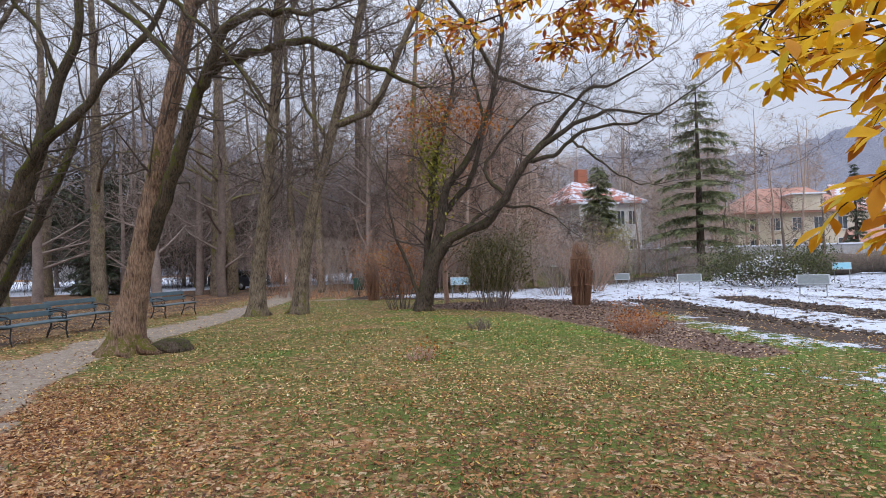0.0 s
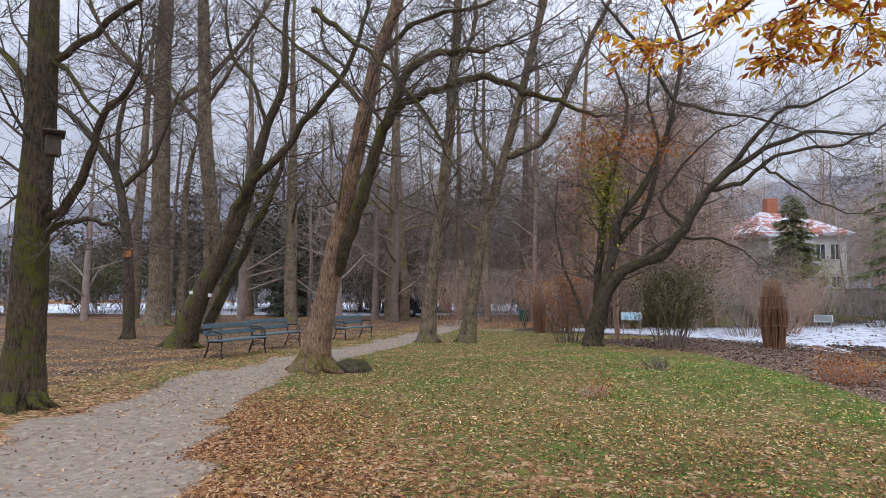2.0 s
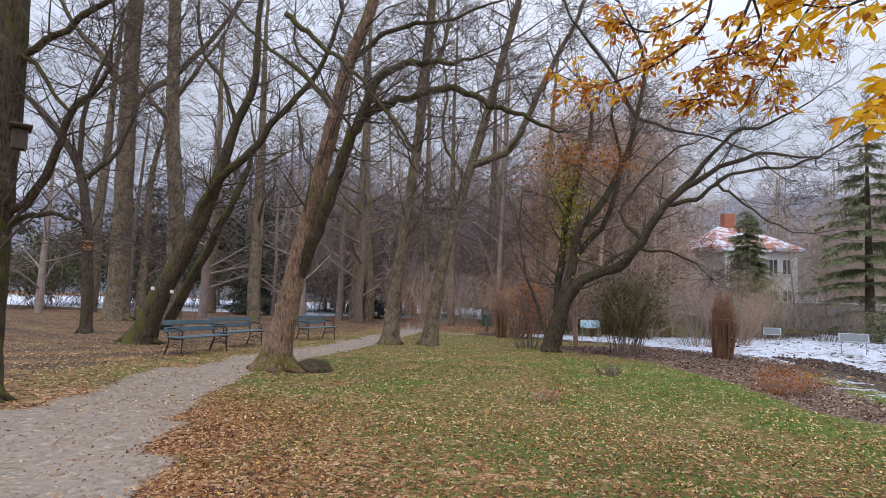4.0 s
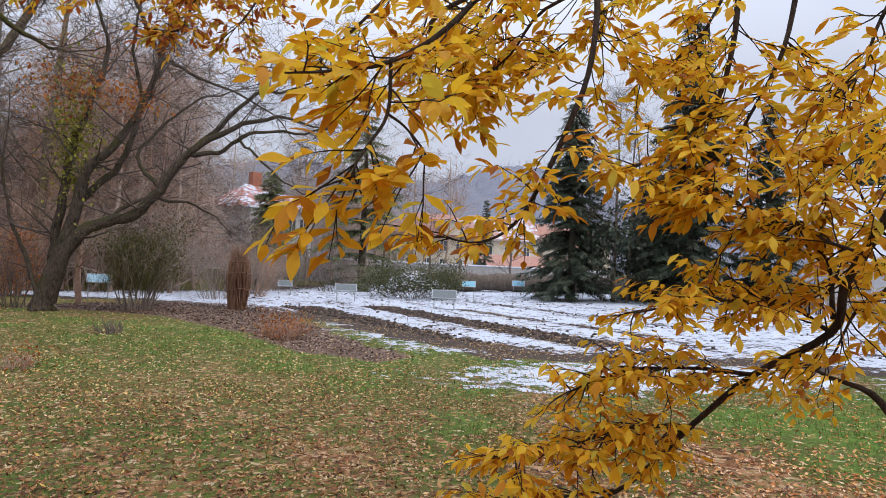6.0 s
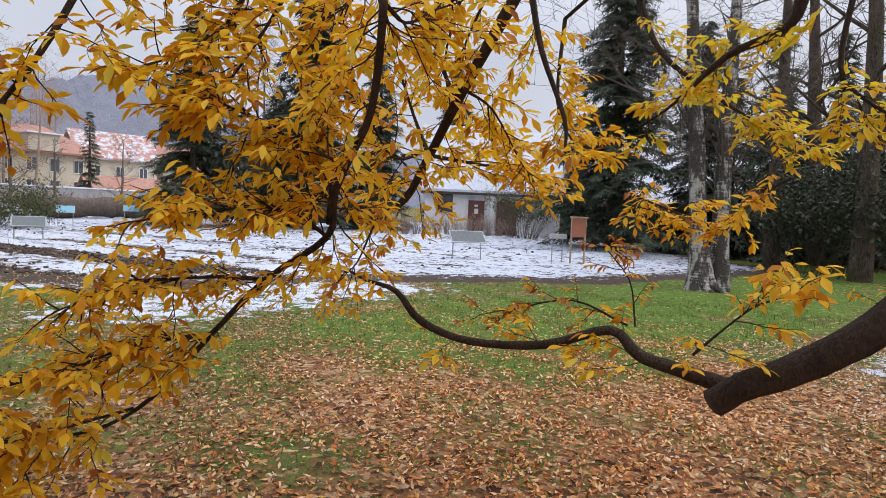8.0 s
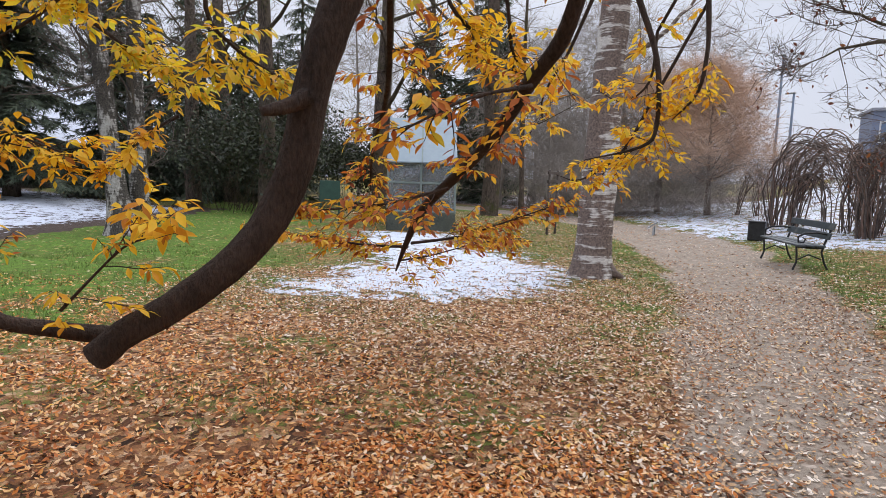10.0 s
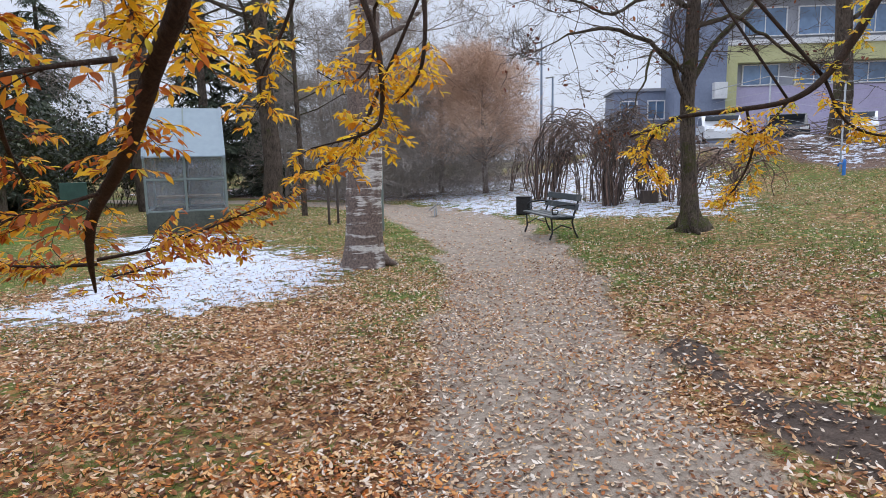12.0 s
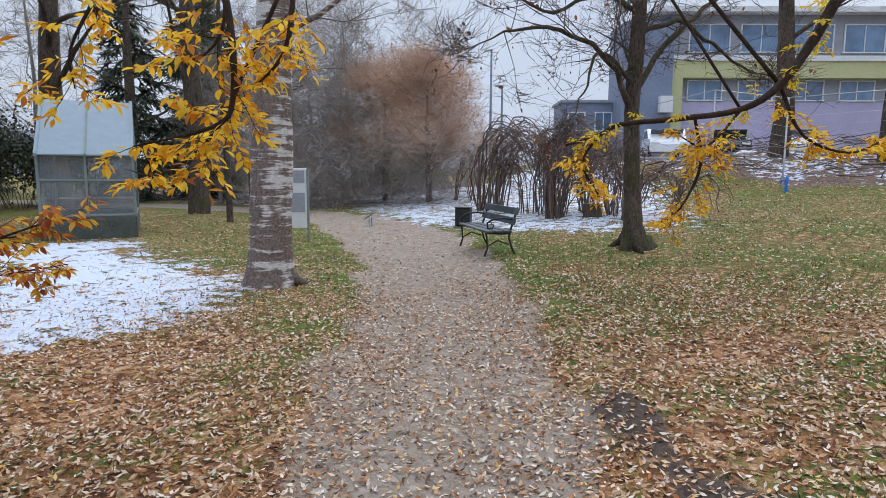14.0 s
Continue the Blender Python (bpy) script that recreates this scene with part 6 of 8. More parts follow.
def lectern(label, m, w, d, h, face, tilt=35, group=""):
    """A sloped plant label board on two legs."""
    e = thing("information_board", label, "sign", m, group)
    up = Euler((radians(tilt), 0, 0)).to_matrix().to_4x4()
    for s in (-1, 1):
        part("leg", pipes([(s * w * 0.42, 0.02, -0.15, 0.02), (s * w * 0.42, 0.02, h - 0.05, 0.02)]), STEEL, e)
    f = part("frame", boxes((0, -d / 2, 0, w + 0.06, 0.04, 0.03), (0, d / 2, 0, w + 0.06, 0.04, 0.03), (-w / 2, 0, 0, 0.04, d, 0.03), (w / 2, 0, 0, 0.04, d, 0.03), bevel=0.006), STEEL, e)
    p = part("panel", boxes((0, 0, 0.004, w - 0.02, d - 0.02, 0.016), bevel=0), face, e)
    for o in (f, p):
        o.matrix_basis = Matrix.Translation((0, 0, h)) @ up
    return e


lectern("white sloped plant board on two thin legs", at(12.9, 22.2, -30), 1.0, 0.55, 0.62, BOARD_GREY, group="garden boards")
lectern("white sloped plant board on two thin legs", at(10.2, 26.5, -20), 0.95, 0.5, 0.62, BOARD_GREY, group="garden boards")
lectern("white sloped plant board on two thin legs", at(18.6, 8.0, -50), 1.15, 0.6, 0.75, BOARD_GREY, group="garden boards")
lectern("small sky-blue sloped information board", at(19.0, 29.8, -32), 0.75, 0.55, 0.85, BOARD_BLUE, group="garden boards")
lectern("small sky-blue sloped information board", at(23.2, 30.6, -38), 0.75, 0.55, 0.85, BOARD_BLUE, group="garden boards")
lectern("small white sloped information board", at(8.8, 31.5, -15), 0.7, 0.5, 0.6, BOARD_GREY, group="garden boards")
lectern("pale blue sloped information board among the shrubs", at(0.3, 26.0, 0), 0.75, 0.5, 0.75, BOARD_PALE_BLUE, group="garden boards")
lectern("low green label board in the grass", at(13.9, -13.2, 130), 0.45, 0.3, 0.3, FRAME_GREEN, group="garden boards")

k = thing("notice_case", "brick-red notice panel on thin posts beside a grey box", "sign", at(19.75, 4.6, -50))
part("panel", boxes((0, 0, 1.17, 0.5, 0.06, 0.62)), BOARD_BRICK, k)
part("cap", boxes((0, 0, 1.5, 0.58, 0.16, 0.05)), WOOD_PALE, k)
for s in (-1, 1):
    part("post", boxes((s * 0.24, 0, 0.65, 0.05, 0.05, 1.7), bevel=0.005), WOOD_PALE, k)
part("box", boxes((-0.62, 0.2, 0.86, 0.5, 0.3, 0.16), bevel=0.02), CONCRETE, k)
for s in (-0.8, -0.44):
    part("leg", pipes([(s, 0.2, -0.1, 0.02), (s, 0.2, 0.8, 0.02)]), STEEL, k)
k = thing("information_board", "upright notice board with rows of print behind the birch", "sign", at(12.1, -9.6, -138))
part("panel", boxes((0, 0, 0.95, 0.42, 0.06, 1.3)), BOARD_WHITE, k)
for z, h in ((1.42, 0.26), (0.86, 0.42)):
    part("print", boxes((0, -0.036, z, 0.34, 0.012, h), bevel=0), PLASTER_GREY, k)
for s in (-1, 1):
    part("post", boxes((s * 0.23, 0.0, 0.72, 0.05, 0.05, 1.7), bevel=0.005), FRAME_GREEN, k)

# bundles of plants wrapped for the winter
def wrapped(x, y, h, w, seed, label):
    rng = random.Random(seed)
    e = thing("wrapped_shrub", label, "shrub", at(x, y), "tied shrubs")
    b = Buf()
    for k in range(230):
        a, rr = rng.uniform(0, 6.28), w * math.sqrt(rng.random())
        tw = rng.uniform(-0.5, 0.5)
        b.tube([(rr * 0.75 * math.cos(a), rr * 0.75 * math.sin(a), -0.05, 0.012), (rr * math.cos(a + tw * 0.5) + rng.gauss(0, 0.03), rr * math.sin(a + tw * 0.5) + rng.gauss(0, 0.03), h * rng.uniform(0.4, 0.6), 0.012), (rr * 0.6 * math.cos(a + tw) + rng.gauss(0, 0.07), rr * 0.6 * math.sin(a + tw) + rng.gauss(0, 0.07), h * rng.uniform(0.75, 1.1), 0.006)], 3)
    part("stem_clump", b, STRAW, e)
    for z in (0.35, 0.62, 0.8):
        c = Buf()
        c.tube([(w * 1.02 * math.cos(t), w * 1.02 * math.sin(t), h * z + 0.03 * math.sin(3 * t), 0.012) for t in np.linspace(0, 6.3, 18)], 4)
        part("cord", c, STRAW, e)


wrapped(4.3, 21.2, 2.0, 0.38, 1, "tall reddish bundle of dry stems tied up for winter")
wrapped(-3.45, 26.9, 1.9, 0.28, 2, "dark bundle of dry stems tied up for winter")

# garden shrubs
e = leafy_bush("shrub", "upright feathery olive-green shrub in the flower bed", 1.25, 20.8, 1.5, 2.3, TWIG_PALE, 61, 40, 4500, OLIVE, 0.07, lean=0.3)
g = np.random.RandomState(8)
fine_twigs(np.c_[g.normal(0, 0.42, 600), g.normal(0, 0.42, 600), 0.5 + 1.5 * g.random_sample(600)], 2600, 0.55, OLIVE, e, 9, "foliage", 0.08, -1.15)
leafy_bush("shrub", "thin bare shrub beside the arching tree", -1.9, 21.6, 1.6, 2.2, TWIG, 62, 26)
leafy_bush("shrub", "bare twiggy shrub in the flower bed", 4.8, 27, 2.2, 2.4, TWIG_PALE, 63, 40, lean=0.45)
leafy_bush("shrub", "tangled bare shrub at the garden edge", 6.6, 29.5, 2.0, 2.2, TWIG_RED, 64, 44, lean=0.5)
leafy_bush("shrub", "yellow-green shrub below the white villa", 10.2, 39, 2.2, 2.6, TWIG_PALE, 65, 40, 2600, IVY, 0.11)
leafy_bush("shrub", "low red-leaved plant in the mulch", 3.6, 13.2, 0.8, 0.4, TWIG_RED, 66, 40, 900, LEAF_RUST, 0.05, lean=0.9, level=1)
leafy_bush("shrub", "tuft of dry reddish stalks on the lawn", -0.9, 10.1, 0.5, 0.22, TWIG_RED, 67, 22, 160, LEAF_RUST, 0.05, lean=0.9, level=1)
leafy_bush("shrub", "tuft of dry dark stalks on the lawn", 0.35, 14.3, 0.5, 0.3, TWIG, 68, 22, lean=0.8, level=1)
for i, (x, y, w, h) in enumerate([(13, 36, 2.4, 1.9), (9.5, 35.5, 2.4, 2.3), (6.4, 33.5, 2.4, 2.5), (3, 31.5, 2.4, 2.4), (11.4, 38, 2.8, 2.3), (15.0, 37.0, 2.4, 1.7), (8.0, 37.5, 3.0, 2.8), (7.2, 31.6, 1.8, 1.7), (17.8, 36.0, 2.2, 1.5)]):
    leafy_bush("shrub", "bare brown garden shrub at the edge of the snow", x, y, w, h, TWIG_PALE if i % 2 else TWIG, 70 + i, 46, lean=0.5, group="garden shrubs")
for i in range(16):
    rng = random.Random(400 + i)
    leafy_bush("shrub", "bare undergrowth shrub at the edge of the wood", -8 + 0.75 * i - (2.6 if i % 2 else 0), 33 + rng.uniform(-3.5, 6), 2.6, rng.uniform(1.8, 3.4), TWIG_RED if i % 3 == 0 else TWIG_PALE, 420 + i, 22, lean=0.45, group="undergrowth shrubs")
leafy_bush("shrub", "russet shrub with dry leaves in the wood edge", -2.9, 27.8, 2.2, 2.0, TWIG_RED, 79, 50, 1500, LEAF_RUST, 0.08)
e = leafy_bush("shrub", "spreading evergreen bush with snow on its branches", 15.8, 30.5, 4.8, 1.6, TWIG, 80, 70, 11000, EVERGREEN, 0.10, lean=1.2)
g = np.random.RandomState(3)
n = 520
off = np.c_[g.normal(0, 1.3, n), g.normal(0, 1.0, n), np.zeros(n)]
off[:, 2] = 1.45 * np.exp(-(off[:, 0] ** 2 + off[:, 1] ** 2) / 4.5) + g.uniform(-0.3, 0.08, n)
part("snow", scatter("snow", [(0, 0, 0.3), (-1, -0.5, -0.2), (1, -0.5, -0.1), (0, 1, -0.2)], [(0, 1, 2), (0, 2, 3), (0, 3, 1)], turns(g.uniform(0, 6.3, n), g.normal(0, 0.3, n), g.normal(0, 0.3, n), g.uniform(0.04, 0.12, n)), off), SNOW, e, "clumps of wet snow")

# trimmed bare hedge along the back of the garden
def hedge(line, h, w, seed, label):
    rng = random.Random(seed)
    e = thing("hedge", label, "hedge", kind="")
    core, tw = Buf(), Buf()
    for (ax, ay), (bx, by) in zip(line, line[1:]):
        L = math.hypot(bx - ax, by - ay)
        n = int(L / 0.5)
        pts = []
        nx_, ny_ = -(by - ay) / L, (bx - ax) / L
        for i in range(int(L * 42)):
            t, s = rng.random(), rng.uniform(-w / 2, w / 2)
            x, y = ax + (bx - ax) * t + nx_ * s, ay + (by - ay) * t + ny_ * s
            z = float(height(x, y))
            a = rng.uniform(0, 6.28)
            zz = rng.uniform(0.0, 0.75) * h
            tw.tube([(x, y, z + zz, 0.014), (x + 0.16 * math.cos(a), y + 0.16 * math.sin(a), z + zz + 0.25 * h, 0.011), (x + 0.3 * math.cos(a), y + 0.3 * math.sin(a), z + min(zz + 0.42 * h, h * 1.02), 0.005)], 3)
        for i in range(n + 1):
            t = i / max(n, 1)
            x, y = ax + (bx - ax) * t, ay + (by - ay) * t
            pts.append((x, y, float(height(x, y)) + h * 0.42, h * 0.40 * rng.uniform(0.93, 1.05)))
        core.tube(pts, 9, 0.12, rng)
    part("twig_spray", tw, TWIG_PALE, e)
    part("core", core, HEDGE, e)


hedge([(18.5, 37.5), (26, 36.2), (35, 32.5), (38.5, 26.5)], 1.55, 0.9, 5, "long clipped leafless hedge at the back of the garden")
w = thing("garden_wall", "low pale wall with snow along its top", "wall", kind="structure")
part("wall", boxes((27, 45.5, 1.0, 36, 0.35, 2.4, -9)), CONCRETE, w)
part("coping", boxes((27, 45.5, 2.23, 36, 0.5, 0.1, -9)), SNOW, w)
for k in range(26):
    x = 26 + 0.34 * k
    if k % 2 == 0:
        leafy_bush("dry_perennial", "dry pale grass tuft beside the wall of the outbuilding", 28.3 + 0.19 * k, 17.2 - 0.23 * k, 0.5, 1.0, TWIG_PALE, 500 + k, 26, lean=0.2, level=1, group="dry tufts")

# small wire fence of twigs in the garden
f = thing("trellis", "low twig trellis at the far end of the beds", "fence", at(25.2, 29.2, -38))
for i in range(7):
    part("stake", pipes([(-1.5 + 0.5 * i, 0, -0.1, 0.018), (-1.5 + 0.5 * i, 0, 0.75, 0.015)]), TWIG_RED, f)
for i in range(3):
    part("rail", pipes([(-1.6, 0.02, 0.25 + 0.2 * i, 0.014), (1.6, 0.02, 0.22 + 0.24 * i, 0.014)]), TWIG_RED, f)

# bird boxes
k = thing("bird_box", "dark wooden bird box fixed to the trunk", "bird box", pose(-7.42, 6.42, 3.42, 0, 0, 50))
part("box", boxes((0, 0, 0, 0.17, 0.18, 0.26)), WOOD_DARK, k)
part("roof", boxes((0, -0.03, 0.15, 0.25, 0.28, 0.03, 0, -8)), WOOD_DARK, k)
k = thing("bird_box", "orange-painted nest box on the small tree", "bird box", pose(-16.55, 17.72, 2.95, 0, 0, 42))
part("box", boxes((0, -0.02, 0, 0.25, 0.2, 0.26)), ORANGE_WOOD, k)
part("roof", boxes((0, -0.05, 0.16, 0.32, 0.3, 0.04)), WOOD_PALE, k)

# greenhouse
gh = thing("greenhouse", "small gabled greenhouse with pale sheet roof and glass walls", "greenhouse", pose(15.81, -6.63, 0.0, 0, 0, -112))
GW, GD, GE, GT = 1.85, 2.6, 1.92, 1.2
part("base", boxes((0, GD, 0.2, GW, 0.06, 0.62), (0, 0.0, 0.2, GW, 0.06, 0.62), (-GW / 2, GD / 2, 0.2, 0.06, GD, 0.62), (GW / 2, GD / 2, 0.2, 0.06, GD, 0.62)), BASE_MOSSY, gh)
for sy in (0, GD):
    for x in (-GW / 2, -0.02, GW / 2):
        part("post", boxes((x, sy, 1.2, 0.06, 0.06, 1.45)), FRAME_GREEN, gh)
    for z in (0.52, 1.3, 1.9):
        part("rail", boxes((0, sy, z, GW, 0.05, 0.05)), FRAME_GREEN, gh)
for x in (-GW / 2, GW / 2):
    for z in (0.52, 1.3, 1.9):
        part("rail", boxes((x, GD / 2, z, 0.05, GD, 0.05)), FRAME_GREEN, gh)
for x, y, sx, sy in ((-GW / 4, 0.0, GW / 2 - 0.06, 0.012), (GW / 4, 0.0, GW / 2 - 0.06, 0.012), (-GW / 4, GD, GW / 2 - 0.06, 0.012), (GW / 4, GD, GW / 2 - 0.06, 0.012), (-GW / 2, GD / 2, 0.012, GD - 0.1), (GW / 2, GD / 2, 0.012, GD - 0.1)):
    for z, h in ((0.91, 0.74), (1.6, 0.54)):
        part("pane", boxes((x, y, z, sx, sy, h), bevel=0), GLASS, gh)
for s in (-1, 1):
    y0, y1 = GD / 2 + s * (GD / 2 + 0.12), GD / 2
    for x in (-GW / 4, GW / 4):
        part("roof_sheet", prism([(y0, GE - 0.08), (y1, GE + GT), (y1, GE + GT + 0.03), (y0, GE - 0.05)], x - GW / 4 + 0.012, x + GW / 4 - 0.012), POLY, gh)
for s in (-1, 1):
    y0, y1 = GD / 2 + s * (GD / 2 + 0.12), GD / 2
    part("glazing_bar", prism([(y0, GE - 0.06), (y1, GE + GT + 0.02), (y1, GE + GT + 0.05), (y0, GE - 0.03)], -0.02, 0.02), FRAME_GREEN, gh)
for x in (-GW / 2, GW / 2):
    part("gable", prism([(0.0, GE), (GD, GE), (GD / 2, GE + GT - 0.02)], x - 0.02, x + 0.02), POLY, gh)
    part("barge_board", prism([(-0.14, GE - 0.1), (GD / 2, GE + GT + 0.02), (GD + 0.14, GE - 0.1), (GD + 0.14, GE - 0.04), (GD / 2, GE + GT + 0.07), (-0.14, GE - 0.04)], x - 0.03, x + 0.03), POLY, gh)
part("bench_table", boxes((0, GD - 0.5, 0.8, GW - 0.2, 0.8, 0.06)), WOOD_PALE, gh)

# living willow arbour, leafless and tangled: bundled stems bent into a row of domes
rng = random.Random(33)
ar = thing("willow_arbour", "tangled leafless willow arbour of bent and drooping stems", "arbour", kind="")


def hoop(ax, ay, bx, by, h, strands, spread=0.13, lean=(0.0, 0.0), twigs=30, thick=0.023, blunt=0.7):
    """One arch: a bundle of stems bent from foot to foot, with stray twigs hanging from it."""
    za, zb = float(height(ax, ay)), float(height(bx, by))
    b, crown = Buf(), []
    for j in range(strands):
        r0, q = thick * rng.uniform(0.45, 1.15), []
        sx, sy, sz = rng.gauss(0, spread), rng.gauss(0, spread), rng.gauss(0, spread)
        turn, ph = rng.uniform(1.5, 3.5), rng.uniform(0, 6.28)
        stop = rng.choice((1.0, 1.0, 1.0, 0.8, 0.6))
        for i in range(13):
            t = stop * i / 12
            w = math.sin(math.pi * t) ** blunt
            q.append((ax + (bx - ax) * t + lean[0] * w + sx * (0.5 + w) + rng.gauss(0, 0.035) + 0.6 * spread * math.sin(turn * 6.28 * t + ph), ay + (by - ay) * t + lean[1] * w + sy * (0.5 + w) + 0.5 * spread * math.cos(turn * 6.28 * t + ph), za + (zb - za) * t - 0.05 + (h + sz) * w + rng.gauss(0, 0.04), r0 * (1 - 0.5 * t)))
        part("arched_stem", pipes(curve(q, 2), sides=5), (TWIG_RUSTY, TWIG, TWIG_DARK)[j % 3], ar)
        crown += q[2:11]
    for j in range(int(twigs * 1.7)):
        p = rng.choice(crown)
        a = rng.uniform(0, 6.28)
        L = rng.uniform(0.3, 1.1)
        q, d = [(*p[:3], 0.010)], Vector((math.cos(a), math.sin(a), rng.uniform(-0.2, 0.8)))
        s = Vector(p[:3])
        for i in range(5):
            d = (d + Vector((rng.gauss(0, 0.3), rng.gauss(0, 0.3), -0.36))).normalized()
            s = s + d * (L / 5)
            q.append((*s, 0.009 - 0.001 * i))
        b.tube(q, 3)
        if j % 4 == 0:
            grow(b, p[:3], (math.cos(a), math.sin(a), 0.3), 0.7, 0.009, 1, rng, -0.3, 0.9, 3, 0.004)
    part("brush", b, TWIG if strands % 2 else TWIG_RUSTY, ar)


hoop(17.85, -21.3, 16.5, -21.3, 1.9, 9, 0.10, twigs=22)
hoop(16.6, -21.0, 14.4, -18.6, 1.55, 7, 0.12, twigs=18)
hoop(13.24, -17.32, 9.5, -15.9, 2.6, 17, 0.19, (0.3, 0.1), 80, 0.028, 0.62)
hoop(13.3, -17.9, 9.1, -15.2, 2.2, 10, 0.2, (0.1, -0.2), 60, 0.026, 0.6)
hoop(12.2, -16.85, 10.98, -16.5, 1.55, 14, 0.09, twigs=25, thick=0.026, blunt=0.55)
hoop(12.4, -17.3, 10.6, -16.2, 1.9, 9, 0.13, twigs=25, blunt=0.6)
hoop(9.32, -15.42, 10.3, -16.2, 2.1, 18, 0.12, (-0.1, 0.1), 30, 0.027, 0.7)
hoop(10.4, -16.7, 8.2, -15.5, 2.35, 13, 0.20, twigs=60)
hoop(9.6, -16.2, 8.8, -17.0, 2.2, 9, 0.18, twigs=40)
hoop(9.3, -15.5, 7.9, -16.3, 1.9, 12, 0.20, twigs=50)
hoop(9.0, -16.4, 8.3, -15.3, 1.5, 9, 0.16, twigs=40)
hoop(8.0, -15.9, 7.3, -15.3, 1.7, 10, 0.16, twigs=70)
hoop(7.1, -15.0, 6.1, -15.4, 1.2, 8, 0.12, twigs=40)
hoop(6.2, -15.4, 5.6, -16.4, 1.0, 6, 0.10, twigs=24)
part("sign", boxes((7.45, -14.1, float(height(7.45, -14.1)) + 0.32, 0.42, 0.05, 0.3, -138)), WOOD_DARK, ar)

# wire fence at the bank
fe = thing("fence", "wire mesh fence with grey posts along the bank", "fence", kind="")
fpts = [(0.6, -22.4), (3.1, -21.7), (5.4, -21.0), (8.2, -23.4), (11.5, -26.5)]
for (ax, ay), (bx, by) in zip(fpts, fpts[1:]):
    za, zb = float(height(ax, ay)), float(height(bx, by))
    part("post", pipes([(ax, ay, za - 0.1, 0.028), (ax, ay, za + 2.5, 0.028)]), STEEL, fe)
    part("rail", pipes([(ax, ay, za + 2.5, 0.016), (bx, by, zb + 2.5, 0.016)]), STEEL, fe)
    wires = Buf()
    for i in range(9):
        wires.tube([(ax, ay, za + 0.1 + 0.27 * i, 0.004), (bx, by, zb + 0.1 + 0.27 * i, 0.004)], 3)
    part("mesh_wire", wires, STEEL, fe)
p = thing("hydrant", "bright blue standpipe beside the fence", "hydrant", at(5.2, -20.6))
part("pipe", pipes([(0, 0, -0.1, 0.05), (0, 0, 0.42, 0.05), (0, 0, 0.5, 0.03)]), BLUE_PAINT, p)
part("spout", pipes([(0, 0, 0.36, 0.03), (0.12, 0, 0.38, 0.03), (0.16, 0, 0.3, 0.025)]), BLUE_PAINT, p)
rng = random.Random(5)
b = Buf()
for k in range(420):
    x, y = rng.uniform(-2, 11), rng.uniform(-29, -21.5)
    z = float(height(x, y)) + rng.uniform(0.02, 0.5)
    a = rng.uniform(0, 6.28)
    L = rng.uniform(0.4, 1.6)
    b.tube([(x, y, z, 0.02), (x + L * 0.5 * math.cos(a), y + L * 0.5 * math.sin(a), z + rng.uniform(-0.05, 0.2), 0.016), (x + L * math.cos(a), y + L * math.sin(a), z + rng.uniform(-0.1, 0.3), 0.006)], 3)
tagged(part("brushwood", b, TWIG), "heap of cut branches and dead stalks on the bank", "brushwood", kind="stuff")


def car(label, m, paint, group="parked cars"):
    e = thing("car", label, "car", m, group)
    part("body", prism([(-2.1, 0.28), (-2.1, 0.62), (-1.95, 0.82), (-1.05, 0.92), (-0.45, 1.4), (0.9, 1.46), (1.75, 1.05), (2.1, 0.95), (2.15, 0.4), (2.0, 0.28)], -0.85, 0.85), paint, e)
    for s in (-1, 1):
        part("side_window", prism([(-0.85, 0.95), (-0.4, 1.32), (0.85, 1.37), (1.4, 1.0)], s * 0.853 - 0.006, s * 0.853 + 0.006), WINDOW, e)
        for y in (-1.3, 1.3):
            w = part("wheel", pipes([(s * 0.72, y, 0.3, 0.30), (s * 0.74, y, 0.3, 0.31), (s * 0.88, y, 0.3, 0.30)], sides=18), RUBBER, e)
            part("rim", pipes([(s * 0.86, y, 0.3, 0.19), (s * 0.89, y, 0.3, 0.18)], sides=14), STEEL, w)
        part("headlight", boxes((s * 0.62, -2.08, 0.66, 0.35, 0.06, 0.14), bevel=0.02), FRAME_WHITE, e)
    part("windscreen", boxes((0, -0.78, 1.17, 1.45, 0.03, 0.6, 0, 52), bevel=0), WINDOW, e)
    return e


car("white estate car parked on the terrace", pose(13.3, -31.5, 2.2, 0, 0, -150), CAR_WHITE)
car("white hatchback parked on the terrace", pose(8.6, -35.6, 2.2, 0, 0, -165), CAR_WHITE)
car("dark car parked on the terrace", pose(11.0, -33.6, 2.2, 0, 0, -158), CAR_DARK)
car("dark car parked beyond the wood with snow around", at(-15, 44, 60), CAR_DARK)
car("dark grey car parked beside the outbuilding", at(33.0, 21.5, -50), CAR_DARK)
car("dull red car parked beside the outbuilding", at(37.0, 24.8, -50), CAR_RED)

# rock and litter at the leaning tree
b = bmesh.new()
bmesh.ops.create_icosphere(b, subdivisions=3, radius=0.32)
for vtx in b.verts:
    vtx.co = Vector((vtx.co.x * 1.3, vtx.co.y * 0.8, vtx.co.z * 0.6)) * (1 + 0.22 * noise.noise(vtx.co * 4))
r = part("rock", b, BARK_DARK)
r.matrix_basis = at(-5.75, 12.2, 20, 0.06)
tagged(r, "dark lump of rotting stump at the foot of the tree", "stump")
b = bmesh.new()
bmesh.ops.create_grid(b, x_segments=6, y_segments=6, size=0.14)
for vtx in b.verts:
    vtx.co.z = 0.05 + 0.05 * noise.noise(vtx.co * 14)
r = part("litter_bag", b, BOARD_WHITE)
